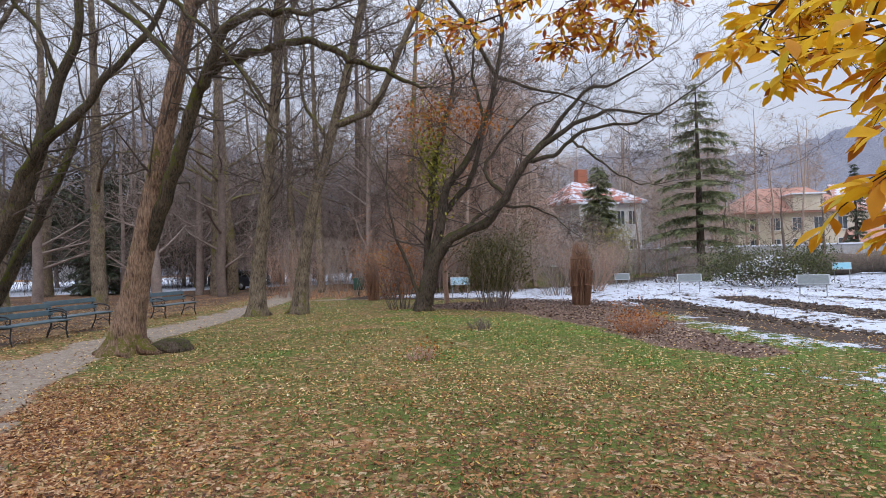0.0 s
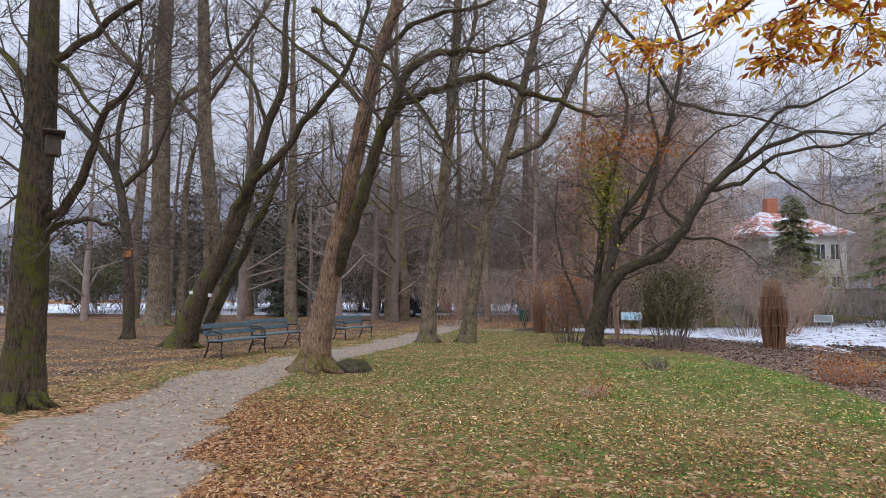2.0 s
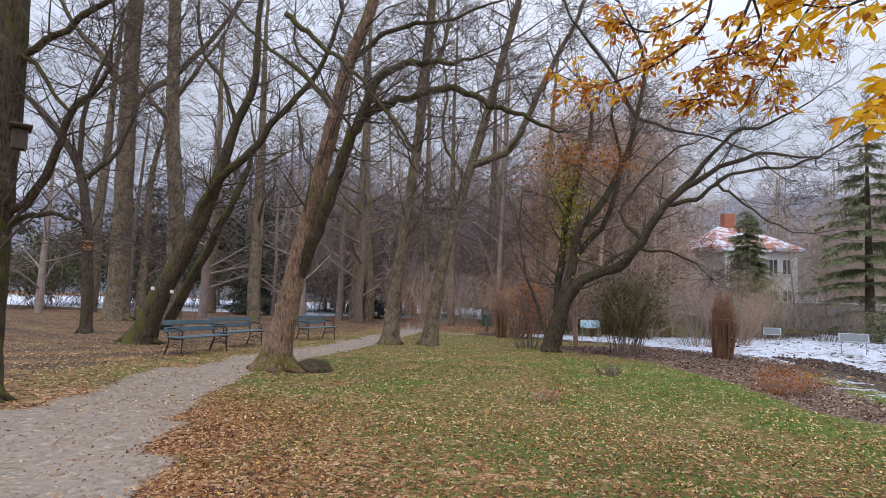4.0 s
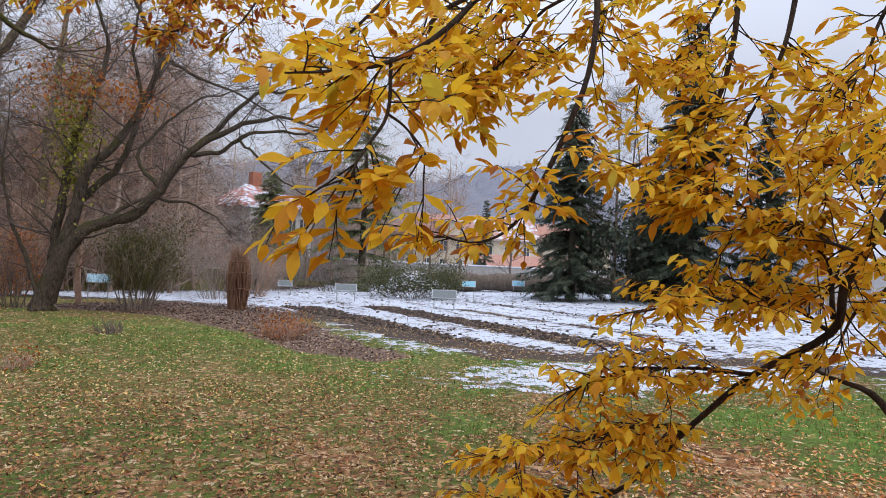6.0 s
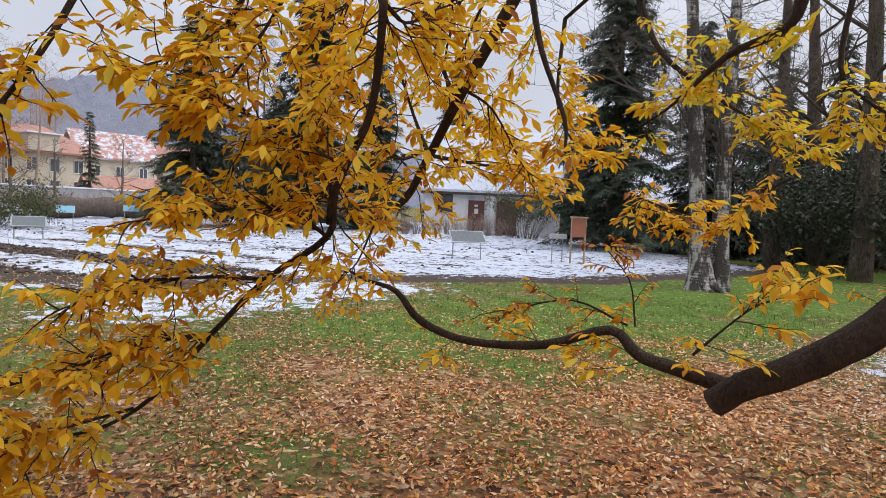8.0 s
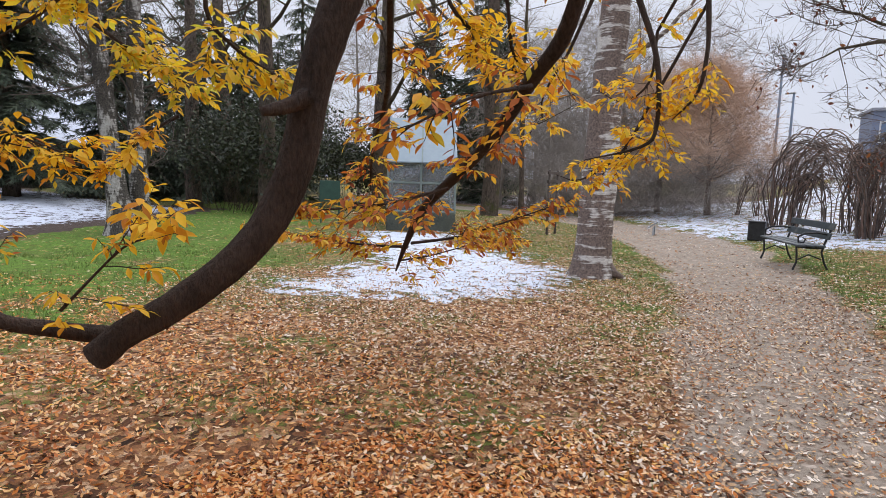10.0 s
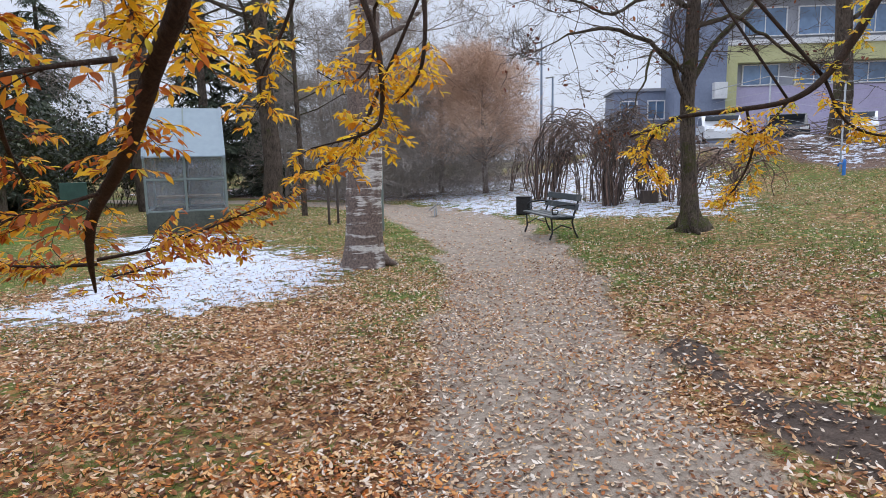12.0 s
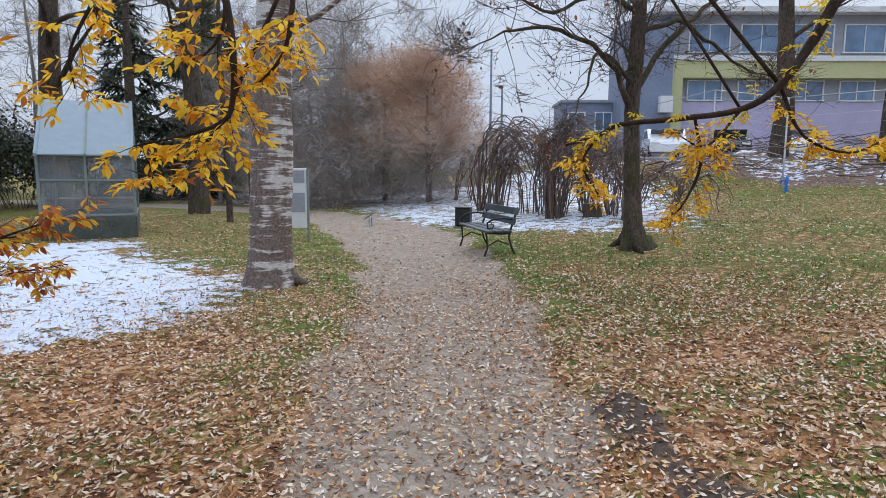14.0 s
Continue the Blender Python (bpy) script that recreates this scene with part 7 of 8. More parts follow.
r.matrix_basis = at(-8.4, 6.35, 30)
tagged(r, "crumpled white plastic bag on the leaves", "litter")

k = thing("information_board", "dark green notice board beside the greenhouse", "sign", at(17.9, -4.6, -105))
part("panel", boxes((0, 0, 0.95, 0.6, 0.05, 0.6)), GREEN_BIN, k)
for s in (-1, 1):
    part("post", boxes((s * 0.26, 0.04, 0.55, 0.05, 0.05, 1.3), bevel=0.005), GREEN_BIN, k)

# stakes that hold the young tree by the bend
k = thing("tree_stakes", "brown wooden stakes with a crossbar beside a young tree", "stake", at(14.3, -9.9, -52))
for x in (-0.36, 0.36):
    part("stake", pipes([(x, 0, -0.1, 0.035), (x, 0, 1.75, 0.032)], sides=8), WOOD_DARK, k)
for z in (1.45, 1.68):
    part("crossbar", boxes((0, 0, z, 0.95, 0.05, 0.08), bevel=0.008), WOOD_DARK, k)

# small tags nailed to trunks
for x, y, z, mat, word in ((-10.75, 14.3, 1.53, BOARD_WHITE, "white"), (-11.25, 14.2, 1.6, BOARD_WHITE, "white"), (-20.5, 25.4, 0.7, IVY, "yellow-green")):
    k = part("tree_tag", boxes((0, 0, 0, 0.09, 0.02, 0.09)), mat)
    k.matrix_basis = pose(x, y, z, 0, 0, 35)
    tagged(k, "small %s tag nailed to a tree trunk" % word, "tag")

# ---- the golden tree whose boughs hang round the camera ----
gold = thing("chestnut_tree", "spreading tree with drooping boughs of golden autumn leaves", "tree", pose(0, 0, 0))
trng = random.Random(123)
trunk = Buf()
trunk.tube(curve([(-3.0, -2.6, -0.1, 0.42), (-2.95, -2.5, 0.5, 0.32), (-2.8, -2.3, 1.6, 0.28), (-2.4, -1.9, 2.8, 0.26), (-1.6, -1.3, 4.0, 0.24), (-0.4, -0.6, 4.9, 0.2), (1.2, 0.2, 5.2, 0.16), (2.8, 1.0, 5.0, 0.11)], 4), 14, 0.03, trng)
part("trunk", trunk, BARK_DARK, gold)
HUBS = [(-0.4, -0.6, 4.9), (0.6, 0.0, 5.1), (1.2, 0.2, 5.2), (2.0, 0.6, 5.1), (2.8, 1.0, 5.0)]
for way in ([(-0.4, -0.6, 4.9, 0.15), (1.2, -1.2, 4.7, 0.13), (2.2, -1.2, 4.0, 0.1), (2.62, -0.99, 3.01, 0.094)], [(-0.4, -0.6, 4.9, 0.15), (1.4, -3.0, 5.3, 0.12), (3.0, -5.5, 5.0, 0.09), (4.2, -7.6, 4.6, 0.06)]):
    b = Buf()
    b.tube(curve(way, 5), 10, 0.03, trng)
    part("limb", b, BARK_SMOOTH, gold)
    HUBS += [q[:3] for q in curve(way, 5)]


LEAF_MESHES = []
for bend in (0.02, 0.06, -0.03, 0.1):
    me = bpy.data.meshes.new("leaf")
    me.from_pydata([(0, 0, 0), (0.16, 0.15, 0.05), (0.40, 0.25, 0.07), (0.70, 0.20, 0.05), (1, 0, -0.08 + bend), (0.70, -0.20, 0.05 + bend), (0.40, -0.25, 0.07), (0.16, -0.15, 0.05), (0.4, 0, bend), (0.7, 0, 0.0)], [], [(0, 8, 2, 1), (8, 9, 3, 2), (9, 4, 3), (0, 7, 6, 8), (8, 6, 5, 9), (9, 5, 4)])
    LEAF_MESHES.append(me)


def bough(pts, leafy, size=1.0, leaf=LEAF_GOLD, single=0):
    """One bough through its points (x, y, z, radius), twigs and leaves along it in the given plenty."""
    line = curve(pts, 4)
    b = Buf()
    b.tube(line, 10 if pts[0][3] > 0.03 else 6, 0.05, trng)
    ob = part("bough", b, BARK_SMOOTH, gold)
    p0 = Vector(pts[0][:3])
    if p0.z > 2.15 and pts[0][3] < 0.09:
        h = min(HUBS, key=lambda q: (Vector(q) - p0).length)
        mid = p0.lerp(Vector(h), 0.5) + Vector((0.1, 0.1, 0.25))
        c = Buf()
        c.tube(curve([(*h, pts[0][3] * 1.1 + 0.002), (*mid, pts[0][3]), (*p0, pts[0][3])], 5), 6, 0.04, trng)
        part("branch", c, BARK_SMOOTH, gold)
    if not leafy:
        return
    span = sum((Vector(a[:3]) - Vector(c[:3])).length for a, c in zip(line, line[1:]))
    tw, rot, off = Buf(), [], []

    def shoot(start, way, L, thick, bare):
        """A side shoot: a thin twig with leaves in two ranks past its bare foot."""
        pts2, s = [(*start, thick)], Vector(start)
        for i in range(4):
            way = (way + Vector((trng.gauss(0, 0.18), trng.gauss(0, 0.18), trng.gauss(-0.02, 0.13)))).normalized()
            s = s + way * (L / 4)
            pts2.append((*s, thick * (1 - 0.2 * i)))
        tw.tube(pts2, 3)
        n = int(L * (1 - bare) / (0.030 * size)) + 2
        for i in range(n):
            p, dd = point_on(pts2, min(bare + (1 - bare) * (i + 1) / n, 0.999))
            yaw = math.atan2(dd[1], dd[0]) + (0 if i == n - 1 else (1 if i % 2 else -1) * trng.uniform(0.5, 1.05))
            rot.append((yaw, trng.gauss(0.42, 0.36), trng.gauss(0, 0.42), trng.uniform(0.05, 0.096) * size))
            off.append(p[:3])
        return pts2

    for k in range(int(span * 18 * leafy / size) + 3):
        f = trng.random() ** 0.75
        q, d = point_on(line, f)
        d = Vector(d).normalized()
        side = d.cross(Vector((trng.gauss(0, 0.4), trng.gauss(0, 0.4), 1))) * trng.choice((-1, 1))
        way = (d * trng.uniform(0.3, 1.0) + side.normalized() * trng.uniform(0.5, 1.0) + Vector((0, 0, trng.gauss(0.0, 0.25)))).normalized()
        L = trng.uniform(0.14, 0.48) * (1 - 0.45 * f) * min(size, 1) ** 0.8
        twig = shoot(q[:3], way, L, 0.0026, 0.3)
        for m in range(2 if L > 0.2 else 1):
            p, dd = point_on(twig, trng.uniform(0.3, 0.85))
            dd = Vector(dd).normalized()
            shoot(p[:3], (dd * 0.7 + Vector((-dd.y, dd.x, trng.gauss(0, 0.2))) * trng.choice((-1, 1)) * 0.8).normalized(), L * trng.uniform(0.25, 0.5), 0.0016, 0.2)
    part("twig_spray", tw, BARK_SMOOTH, ob)
    if single:
        pick = set(trng.sample(range(len(off)), min(single, len(off))))
        for i in pick:
            one = part("leaf", LEAF_MESHES[i % 4], LEAF_SINGLE, ob)
            one.matrix_basis = Matrix.Translation(off[i]) @ Matrix(turns(np.array([rot[i][0]]), np.array([rot[i][1]]), np.array([rot[i][2]]), np.array([rot[i][3]]))[0].tolist()).to_4x4()
        rot, off = [q for i, q in enumerate(rot) if i not in pick], [q for i, q in enumerate(off) if i not in pick]
    r = np.array(rot)
    part("foliage", scatter("foliage", BLADE_LEAF_V, BLADE_LEAF_F, turns(r[:, 0], r[:, 1], r[:, 2], r[:, 3]), np.array(off)), leaf, ob)


bough([(2.78, -0.01, 0.81, 0.058), (2.75, -0.11, 0.9, 0.0571), (2.71, -0.29, 1.01, 0.0609), (2.67, -0.51, 1.19, 0.0645), (2.65, -0.65, 1.38, 0.0703), (2.62, -0.72, 1.59, 0.0713), (2.6, -0.76, 1.81, 0.0701), (2.57, -0.83, 2.06, 0.0733), (2.57, -0.92, 2.3, 0.0769), (2.59, -1.01, 2.6, 0.0769), (2.62, -0.99, 3.01, 0.0769)], 0)
bough([(2.53, -0.74, 1.79, 0.0363), (2.53, -0.67, 1.75, 0.0298), (2.52, -0.61, 1.73, 0.0234), (2.51, -0.57, 1.72, 0.0169)], 0)
bough([(2.98, -0.09, 0.83, 0.0386), (2.97, 0.14, 0.88, 0.0325), (2.99, 0.32, 0.92, 0.0284), (3.03, 0.46, 1.01, 0.024), (2.97, 0.76, 0.91, 0.022), (2.87, 1.11, 0.9, 0.0196), (2.81, 1.35, 0.98, 0.0199), (2.79, 1.49, 1.12, 0.0144), (2.73, 1.63, 1.17, 0.00864), (2.67, 1.76, 1.24, 0.00576)], 0.3)
bough([(1.4, 0.775, 2.29, 0.0133), (1.41, 0.768, 2.12, 0.0121), (1.43, 0.771, 2, 0.0113), (1.55, 0.873, 1.8, 0.0113), (1.56, 0.958, 1.65, 0.0113), (1.58, 1.01, 1.56, 0.0109), (1.62, 1.06, 1.44, 0.0105), (1.56, 1.24, 1.3, 0.00975), (1.5, 1.4, 1.12, 0.00858), (1.4, 1.54, 0.92, 0.00702), (1.27, 1.64, 0.835, 0.00507), (1.06, 1.79, 0.829, 0.00312), (0.909, 1.87, 0.818, 0.00156)], 0.7, 0.62)
bough([(2.31, 0.583, 2.62, 0.027), (2.25, 0.714, 2.34, 0.0243), (2.3, 0.939, 2.01, 0.0225), (2.44, 1.15, 1.77, 0.0198), (2.46, 1.27, 1.58, 0.0162), (2.37, 1.35, 1.49, 0.0063), (2.31, 1.41, 1.3, 0.0036), (2.26, 1.46, 1.24, 0.0018)], 0.55, 0.75)
bough([(2.05, 3.98, 3.91, 0.009), (1.93, 4.07, 3.41, 0.007), (1.89, 4.11, 3.04, 0.005), (2.02, 4.03, 2.72, 0.003)], 2.0, 0.85)
bough([(2.44, 3.68, 3.92, 0.009), (2.26, 3.83, 3.42, 0.007), (2.07, 3.98, 3.17, 0.005), (1.75, 4.22, 3.04, 0.003)], 2.0, 0.85)
bough([(1.94, 1.78, 2.94, 0.008), (1.71, 1.88, 2.74, 0.006), (1.52, 1.97, 2.54, 0.004), (1.33, 2.05, 2.37, 0.002)], 1.7, 0.75)
bough([(1.95, 1.56, 2.83, 0.008), (1.85, 1.61, 2.57, 0.006), (1.75, 1.66, 2.41, 0.004), (1.59, 1.73, 2.29, 0.002)], 1.7, 0.72)
bough([(1.62, 2.02, 2.99, 0.008), (1.38, 2.13, 2.78, 0.006), (1.25, 2.19, 2.6, 0.004), (1.13, 2.24, 2.44, 0.002)], 1.4, 0.75)
bough([(1.43, 0.777, 2.05, 0.006), (1.5, 0.746, 2.01, 0.0045), (1.6, 0.717, 2.07, 0.003), (1.7, 0.686, 2.12, 0.002)], 2.0, 0.6)
bough([(2.45, 1.14, 1.8, 0.007), (2.15, 1.15, 1.73, 0.005), (1.99, 1.18, 1.89, 0.0035), (1.89, 1.21, 2.06, 0.002)], 1.6, 0.75)
bough([(1.56, 0.958, 1.65, 0.006), (1.55, 1.05, 1.69, 0.0045), (1.55, 1.11, 1.74, 0.003), (1.57, 1.16, 1.7, 0.002)], 2.2, 0.6)
bough([(2.3, 0.939, 2.01, 0.007), (2.44, 0.868, 1.95, 0.005), (2.59, 0.793, 1.76, 0.003), (2.7, 0.745, 1.66, 0.002)], 1.4, 0.75)
bough([(3.33, 1.07, 2.88, 0.0245), (3.32, 1.02, 2.69, 0.0183), (3.31, 0.95, 2.41, 0.0151), (3.32, 0.81, 2.05, 0.012), (3.29, 0.79, 1.87, 0.00594)], 0.8)
bough([(1.45, 1.82, 2.65, 0.0128), (1.4, 1.76, 2.49, 0.0123), (1.32, 1.71, 2.25, 0.00988), (1.21, 1.69, 2.03, 0.00949), (1.1, 1.67, 1.85, 0.00727), (0.99, 1.66, 1.71, 0.00521), (0.86, 1.65, 1.65, 0.00332), (0.72, 1.65, 1.66, 0.003)], 1.1, 0.8, single=50)
bough([(0.85, 1.55, 2.43, 0.0090), (0.66, 1.54, 2.2, 0.0074), (0.48, 1.5, 2.06, 0.0057), (0.33, 1.47, 2.0, 0.0041), (0.22, 1.46, 1.97, 0.0025)], 1.0, 0.85, single=40)
bough([(0.49, 1.51, 2.06, 0.0050), (0.46, 1.45, 1.92, 0.0043), (0.4, 1.42, 1.83, 0.0035), (0.36, 1.39, 1.77, 0.0027), (0.38, 1.39, 1.72, 0.0020)], 0.9, 0.9, single=40)
bough([(0.46, 1.45, 1.92, 0.0035), (0.49, 1.42, 1.89, 0.0030), (0.53, 1.4, 1.84, 0.0025), (0.54, 1.38, 1.8, 0.0020)], 0.8, 0.85, single=20)
bough([(1.67, 1.39, 2.56, 0.0117), (1.63, 1.38, 2.33, 0.0096), (1.56, 1.39, 2.12, 0.0075), (1.44, 1.44, 1.98, 0.00553), (1.3, 1.5, 1.9, 0.00225)], 1.755, 0.75)
bough([(1.3, 2.32, 2.79, 0.0121), (1.11, 2.47, 2.64, 0.00966), (1.19, 2.41, 2.42, 0.00724), (1.27, 2.35, 2.28, 0.003)], 1.5)
bough([(1.75, 1.24, 2.53, 0.00945), (1.69, 1.25, 2.29, 0.00742), (1.59, 1.28, 2.09, 0.00546), (1.48, 1.32, 1.9, 0.00358), (1.38, 1.36, 1.78, 0.0021)], 1.89, 0.7)
bough([(1.61, 1.05, 1.48, 0.0071), (1.67, 1.11, 1.65, 0.00523), (1.5, 1.2, 1.76, 0.00341), (1.33, 1.27, 1.82, 0.00192)], 2.36, 0.64)
bough([(1.62, 1.06, 1.44, 0.00713), (1.57, 1.16, 1.51, 0.00515), (1.35, 1.25, 1.51, 0.00331), (1.16, 1.33, 1.47, 0.00198)], 2.70, 0.561)
bough([(1.56, 1.24, 1.3, 0.00734), (1.44, 1.33, 1.31, 0.0053), (1.22, 1.41, 1.3, 0.00339), (1.05, 1.46, 1.24, 0.00228)], 2.53, 0.57)
bough([(1.5, 1.4, 1.12, 0.00758), (1.32, 1.49, 1.11, 0.0054), (1.11, 1.52, 1.07, 0.00341), (0.907, 1.55, 1.05, 0.00306)], 2.75, 0.612)
bough([(1.36, 1.57, 0.892, 0.00593), (1.19, 1.67, 0.854, 0.00375), (0.983, 1.68, 0.829, 0.00375)], 2.50, 0.688)
bough([(2.44, 1.15, 1.77, 0.00944), (2.54, 1.29, 1.96, 0.00711), (2.47, 1.35, 2.17, 0.00473), (2.33, 1.45, 2.33, 0.00255)], 1.3, 0.85)
bough([(2.44, 1.15, 1.77, 0.00944), (2.76, 1.05, 1.76, 0.00694), (2.85, 0.904, 1.74, 0.00453), (2.91, 0.785, 1.65, 0.00255)], 1, 0.85)
bough([(2.24, 0.943, 2.33, 0.00585), (2.24, 0.995, 2.11, 0.00397), (2.31, 0.988, 1.91, 0.00225)], 1, 0.75)
bough([(2.23, 0.763, 2.46, 0.00724), (2.19, 0.845, 2.25, 0.00553), (2.17, 0.905, 2.09, 0.00225)], 0.9, 0.75)
bough([(1.61, 1.82, 2.74, 0.00892), (1.35, 1.99, 2.59, 0.00659), (1.23, 2.04, 2.4, 0.00433), (1.11, 2.09, 2.28, 0.003)], 1.4)
bough([(1.74, 0.956, 2.41, 0.00666), (1.67, 0.986, 2.26, 0.00496), (1.62, 1, 2.13, 0.00327), (1.52, 1.06, 2.04, 0.0018)], 1.3, 0.6)
bough([(0.26, 3.69, 3.46, 0.00864), (0.2, 3.67, 3.2, 0.00858), (0.05, 3.63, 3.04, 0.00853), (-0.17, 3.56, 2.89, 0.00565), (-0.39, 3.48, 2.8, 0.00561), (-0.56, 3.42, 2.82, 0.003)], 1.05, 0.75, LEAF_MIXED)
bough([(0.48, 3.75, 3.41, 0.00864), (0.39, 3.72, 3.17, 0.00857), (0.3, 3.69, 2.96, 0.00567), (0.23, 3.66, 2.78, 0.00562), (0.06, 3.59, 2.73, 0.003)], 1.12, 0.75, LEAF_MIXED)
bough([(0.85, 3.85, 3.41, 0.00864), (0.69, 3.79, 3.16, 0.0057), (0.59, 3.75, 2.98, 0.00563), (0.52, 3.7, 2.87, 0.003)], 1.19, 0.75, LEAF_MIXED)
bough([(0.32, 3.91, 3.52, 0.00919), (0.11, 3.87, 3.33, 0.00613), (-0.1, 3.82, 3.24, 0.00613), (-0.27, 3.77, 3.31, 0.00306)], 0.91, 0.75, LEAF_MIXED)
bough([(0.45, 3.65, 3.35, 0.00836), (0.5, 3.68, 3.13, 0.00557), (0.36, 3.65, 3.02, 0.00557), (0.17, 3.6, 2.96, 0.003)], 1.12, 0.75, LEAF_MIXED)
bough([(1.05, 2.53, 2.94, 0.00892), (0.91, 2.54, 2.71, 0.00669), (0.74, 2.54, 2.5, 0.00669), (0.65, 2.55, 2.37, 0.00446), (0.79, 2.57, 2.26, 0.003)], 1.4, single=50)
bough([(1.24, 3.12, 3.27, 0.0111), (0.91, 3.11, 3.09, 0.00836), (0.66, 3.1, 2.99, 0.00557), (0.41, 3.08, 3.04, 0.003)], 1.2)
bough([(4.21, -3.67, 2.97, 0.0256), (4.05, -3.76, 2.47, 0.0214), (3.98, -3.74, 1.96, 0.0171), (4.03, -3.64, 1.79, 0.0128), (4.29, -3.31, 1.68, 0.00427)], 0.8)
bough([(3.87, -4.06, 2.93, 0.0214), (3.82, -4.04, 2.55, 0.0171), (3.82, -3.97, 2.21, 0.0128), (3.91, -3.82, 2, 0.00427)], 0.7)
bough([(4.44, -3.41, 2.97, 0.0171), (4.56, -3.29, 2.56, 0.013), (4.7, -3.16, 2.22, 0.00879), (4.73, -3.18, 2.01, 0.00446)], 0.65)
bough([(1.96, -8.91, 3.45, 0.0548), (2.1, -8.8, 3.15, 0.0521), (2.23, -8.68, 2.8, 0.0459), (2.44, -8.48, 2.38, 0.0364), (2.71, -8.26, 2.15, 0.0301), (3.18, -7.95, 2.07, 0.0272), (3.63, -7.67, 2.02, 0.0242), (3.83, -7.6, 1.92, 0.0211), (4.12, -7.45, 1.82, 0.0107)], 0.5, 0.8, LEAF_LIME)
bough([(3.1, -8.17, 2.08, 0.0167), (3.03, -8.2, 1.64, 0.0168), (3.13, -8.08, 1.25, 0.0113), (3.25, -7.99, 1.08, 0.00567)], 1.5)
bough([(2.74, -8.37, 2.16, 0.0164), (2.97, -8.17, 1.81, 0.0111), (3.21, -8.04, 1.92, 0.00557)], 1.4)
bough([(2.46, -8.54, 2.39, 0.0215), (2.25, -8.64, 1.91, 0.0162), (1.92, -8.92, 1.75, 0.0108), (1.69, -9.15, 1.86, 0.00539)], 1.6)
bough([(3.83, -7.6, 1.92, 0.017), (3.95, -7.51, 1.64, 0.0114), (3.82, -7.64, 1.3, 0.00576)], 1.4)
bough([(4.1, -3.79, 2.69, 0.0126), (4.09, -3.74, 2.31, 0.00947), (4.21, -3.59, 2.15, 0.00632), (4.38, -3.45, 2.25, 0.00316)], 0.6, single=50)
bough([(4.44, -4.07, 2.17, 0.0145), (4.5, -3.97, 1.92, 0.0145), (4.59, -3.85, 1.7, 0.0109), (4.78, -3.64, 1.52, 0.00724), (4.95, -3.5, 1.56, 0.00362)], 0.85, single=50)
bough([(2.19, -1.73, 2.41, 0.0353), (2.27, -1.73, 2.3, 0.033), (2.4, -1.73, 2.08, 0.0332), (2.62, -1.72, 1.93, 0.0338), (2.88, -1.72, 1.74, 0.0325), (3.32, -1.75, 1.55, 0.032), (3.85, -1.75, 1.31, 0.0306), (4.38, -1.84, 1.03, 0.0212), (5, -1.99, 0.72, 0.00817)], 0.42, 0.8, LEAF_MIXED)
bough([(2.4, -1.05, 2.5, 0.018), (2.7, -1.1, 2.3, 0.016), (3.3, -1.3, 1.95, 0.014), (4, -1.45, 1.65, 0.011), (4.67, -1.65, 1.39, 0.006)], 0.7, 0.75, LEAF_MIXED)
bough([(4.4, -1.88, 1.02, 0.012), (4.25, -2.2, 1.08, 0.009), (4.1, -2.5, 1.2, 0.006), (4, -2.85, 1.33, 0.004)], 1.7, 0.8, LEAF_MIXED)
bough([(4.5, -1.9, 0.98, 0.012), (4.7, -1.6, 0.98, 0.009), (4.9, -1.3, 1.02, 0.006), (5, -0.9, 1.05, 0.004)], 1.6, 0.8, LEAF_MIXED)
bough([(4.9, -2, 0.82, 0.009), (4.95, -2.3, 0.85, 0.007), (4.9, -2.7, 0.95, 0.005), (4.8, -3.1, 1, 0.003)], 1.5, 0.8, LEAF_MIXED)
bough([(3.3, -1.66, 1.45, 0.01), (3.4, -1.3, 1.35, 0.007), (3.6, -0.9, 1.3, 0.004)], 1.3, 0.8, LEAF_MIXED)
bough([(2.2, -1.47, 1.85, 0.01), (2.15, -1.2, 1.78, 0.006), (2.1, -0.95, 1.66, 0.004)], 0.6, 0.8, LEAF_MIXED)
bough([(4.6, 0.67, 3.07, 0.0234), (4.51, 0.49, 2.67, 0.0193), (4.42, 0.12, 2.34, 0.0152), (4.35, -0.08, 2.19, 0.00752), (4.27, -0.38, 2.01, 0.00372)], 1.4, 0.9, LEAF_LIME)
bough([(3.94, -0.31, 2.89, 0.0401), (3.98, -0.23, 2.63, 0.0305), (4.03, 0.07, 2.5, 0.0206), (4.07, 0.34, 2.25, 0.0104), (4.11, 0.55, 2.11, 0.00353)], 0.9, 0.95, LEAF_LIME)
bough([(3.73, -0.5, 2.76, 0.0158), (3.73, -0.46, 2.33, 0.0128), (3.74, -0.6, 2.15, 0.00966), (3.76, -0.8, 2.04, 0.00325)], 1.3, 1, LEAF_LIME)
bough([(4.49, 0.68, 1.74, 0.0078), (4.48, 0.52, 1.67, 0.0078), (4.46, 0.28, 1.57, 0.0039), (4.48, 0.6, 1.63, 0.0039)], 1.6)
bough([(4.66, -0.34, 1.85, 0.0123), (4.66, -0.1, 1.68, 0.00817), (4.65, -0.03, 1.51, 0.00409)], 1.3)
bough([(3.98, 1.02, 2.79, 0.0134), (3.94, 1.03, 2.28, 0.01), (3.92, 0.92, 2.02, 0.00669), (3.91, 0.78, 1.96, 0.00334)], 1.2)
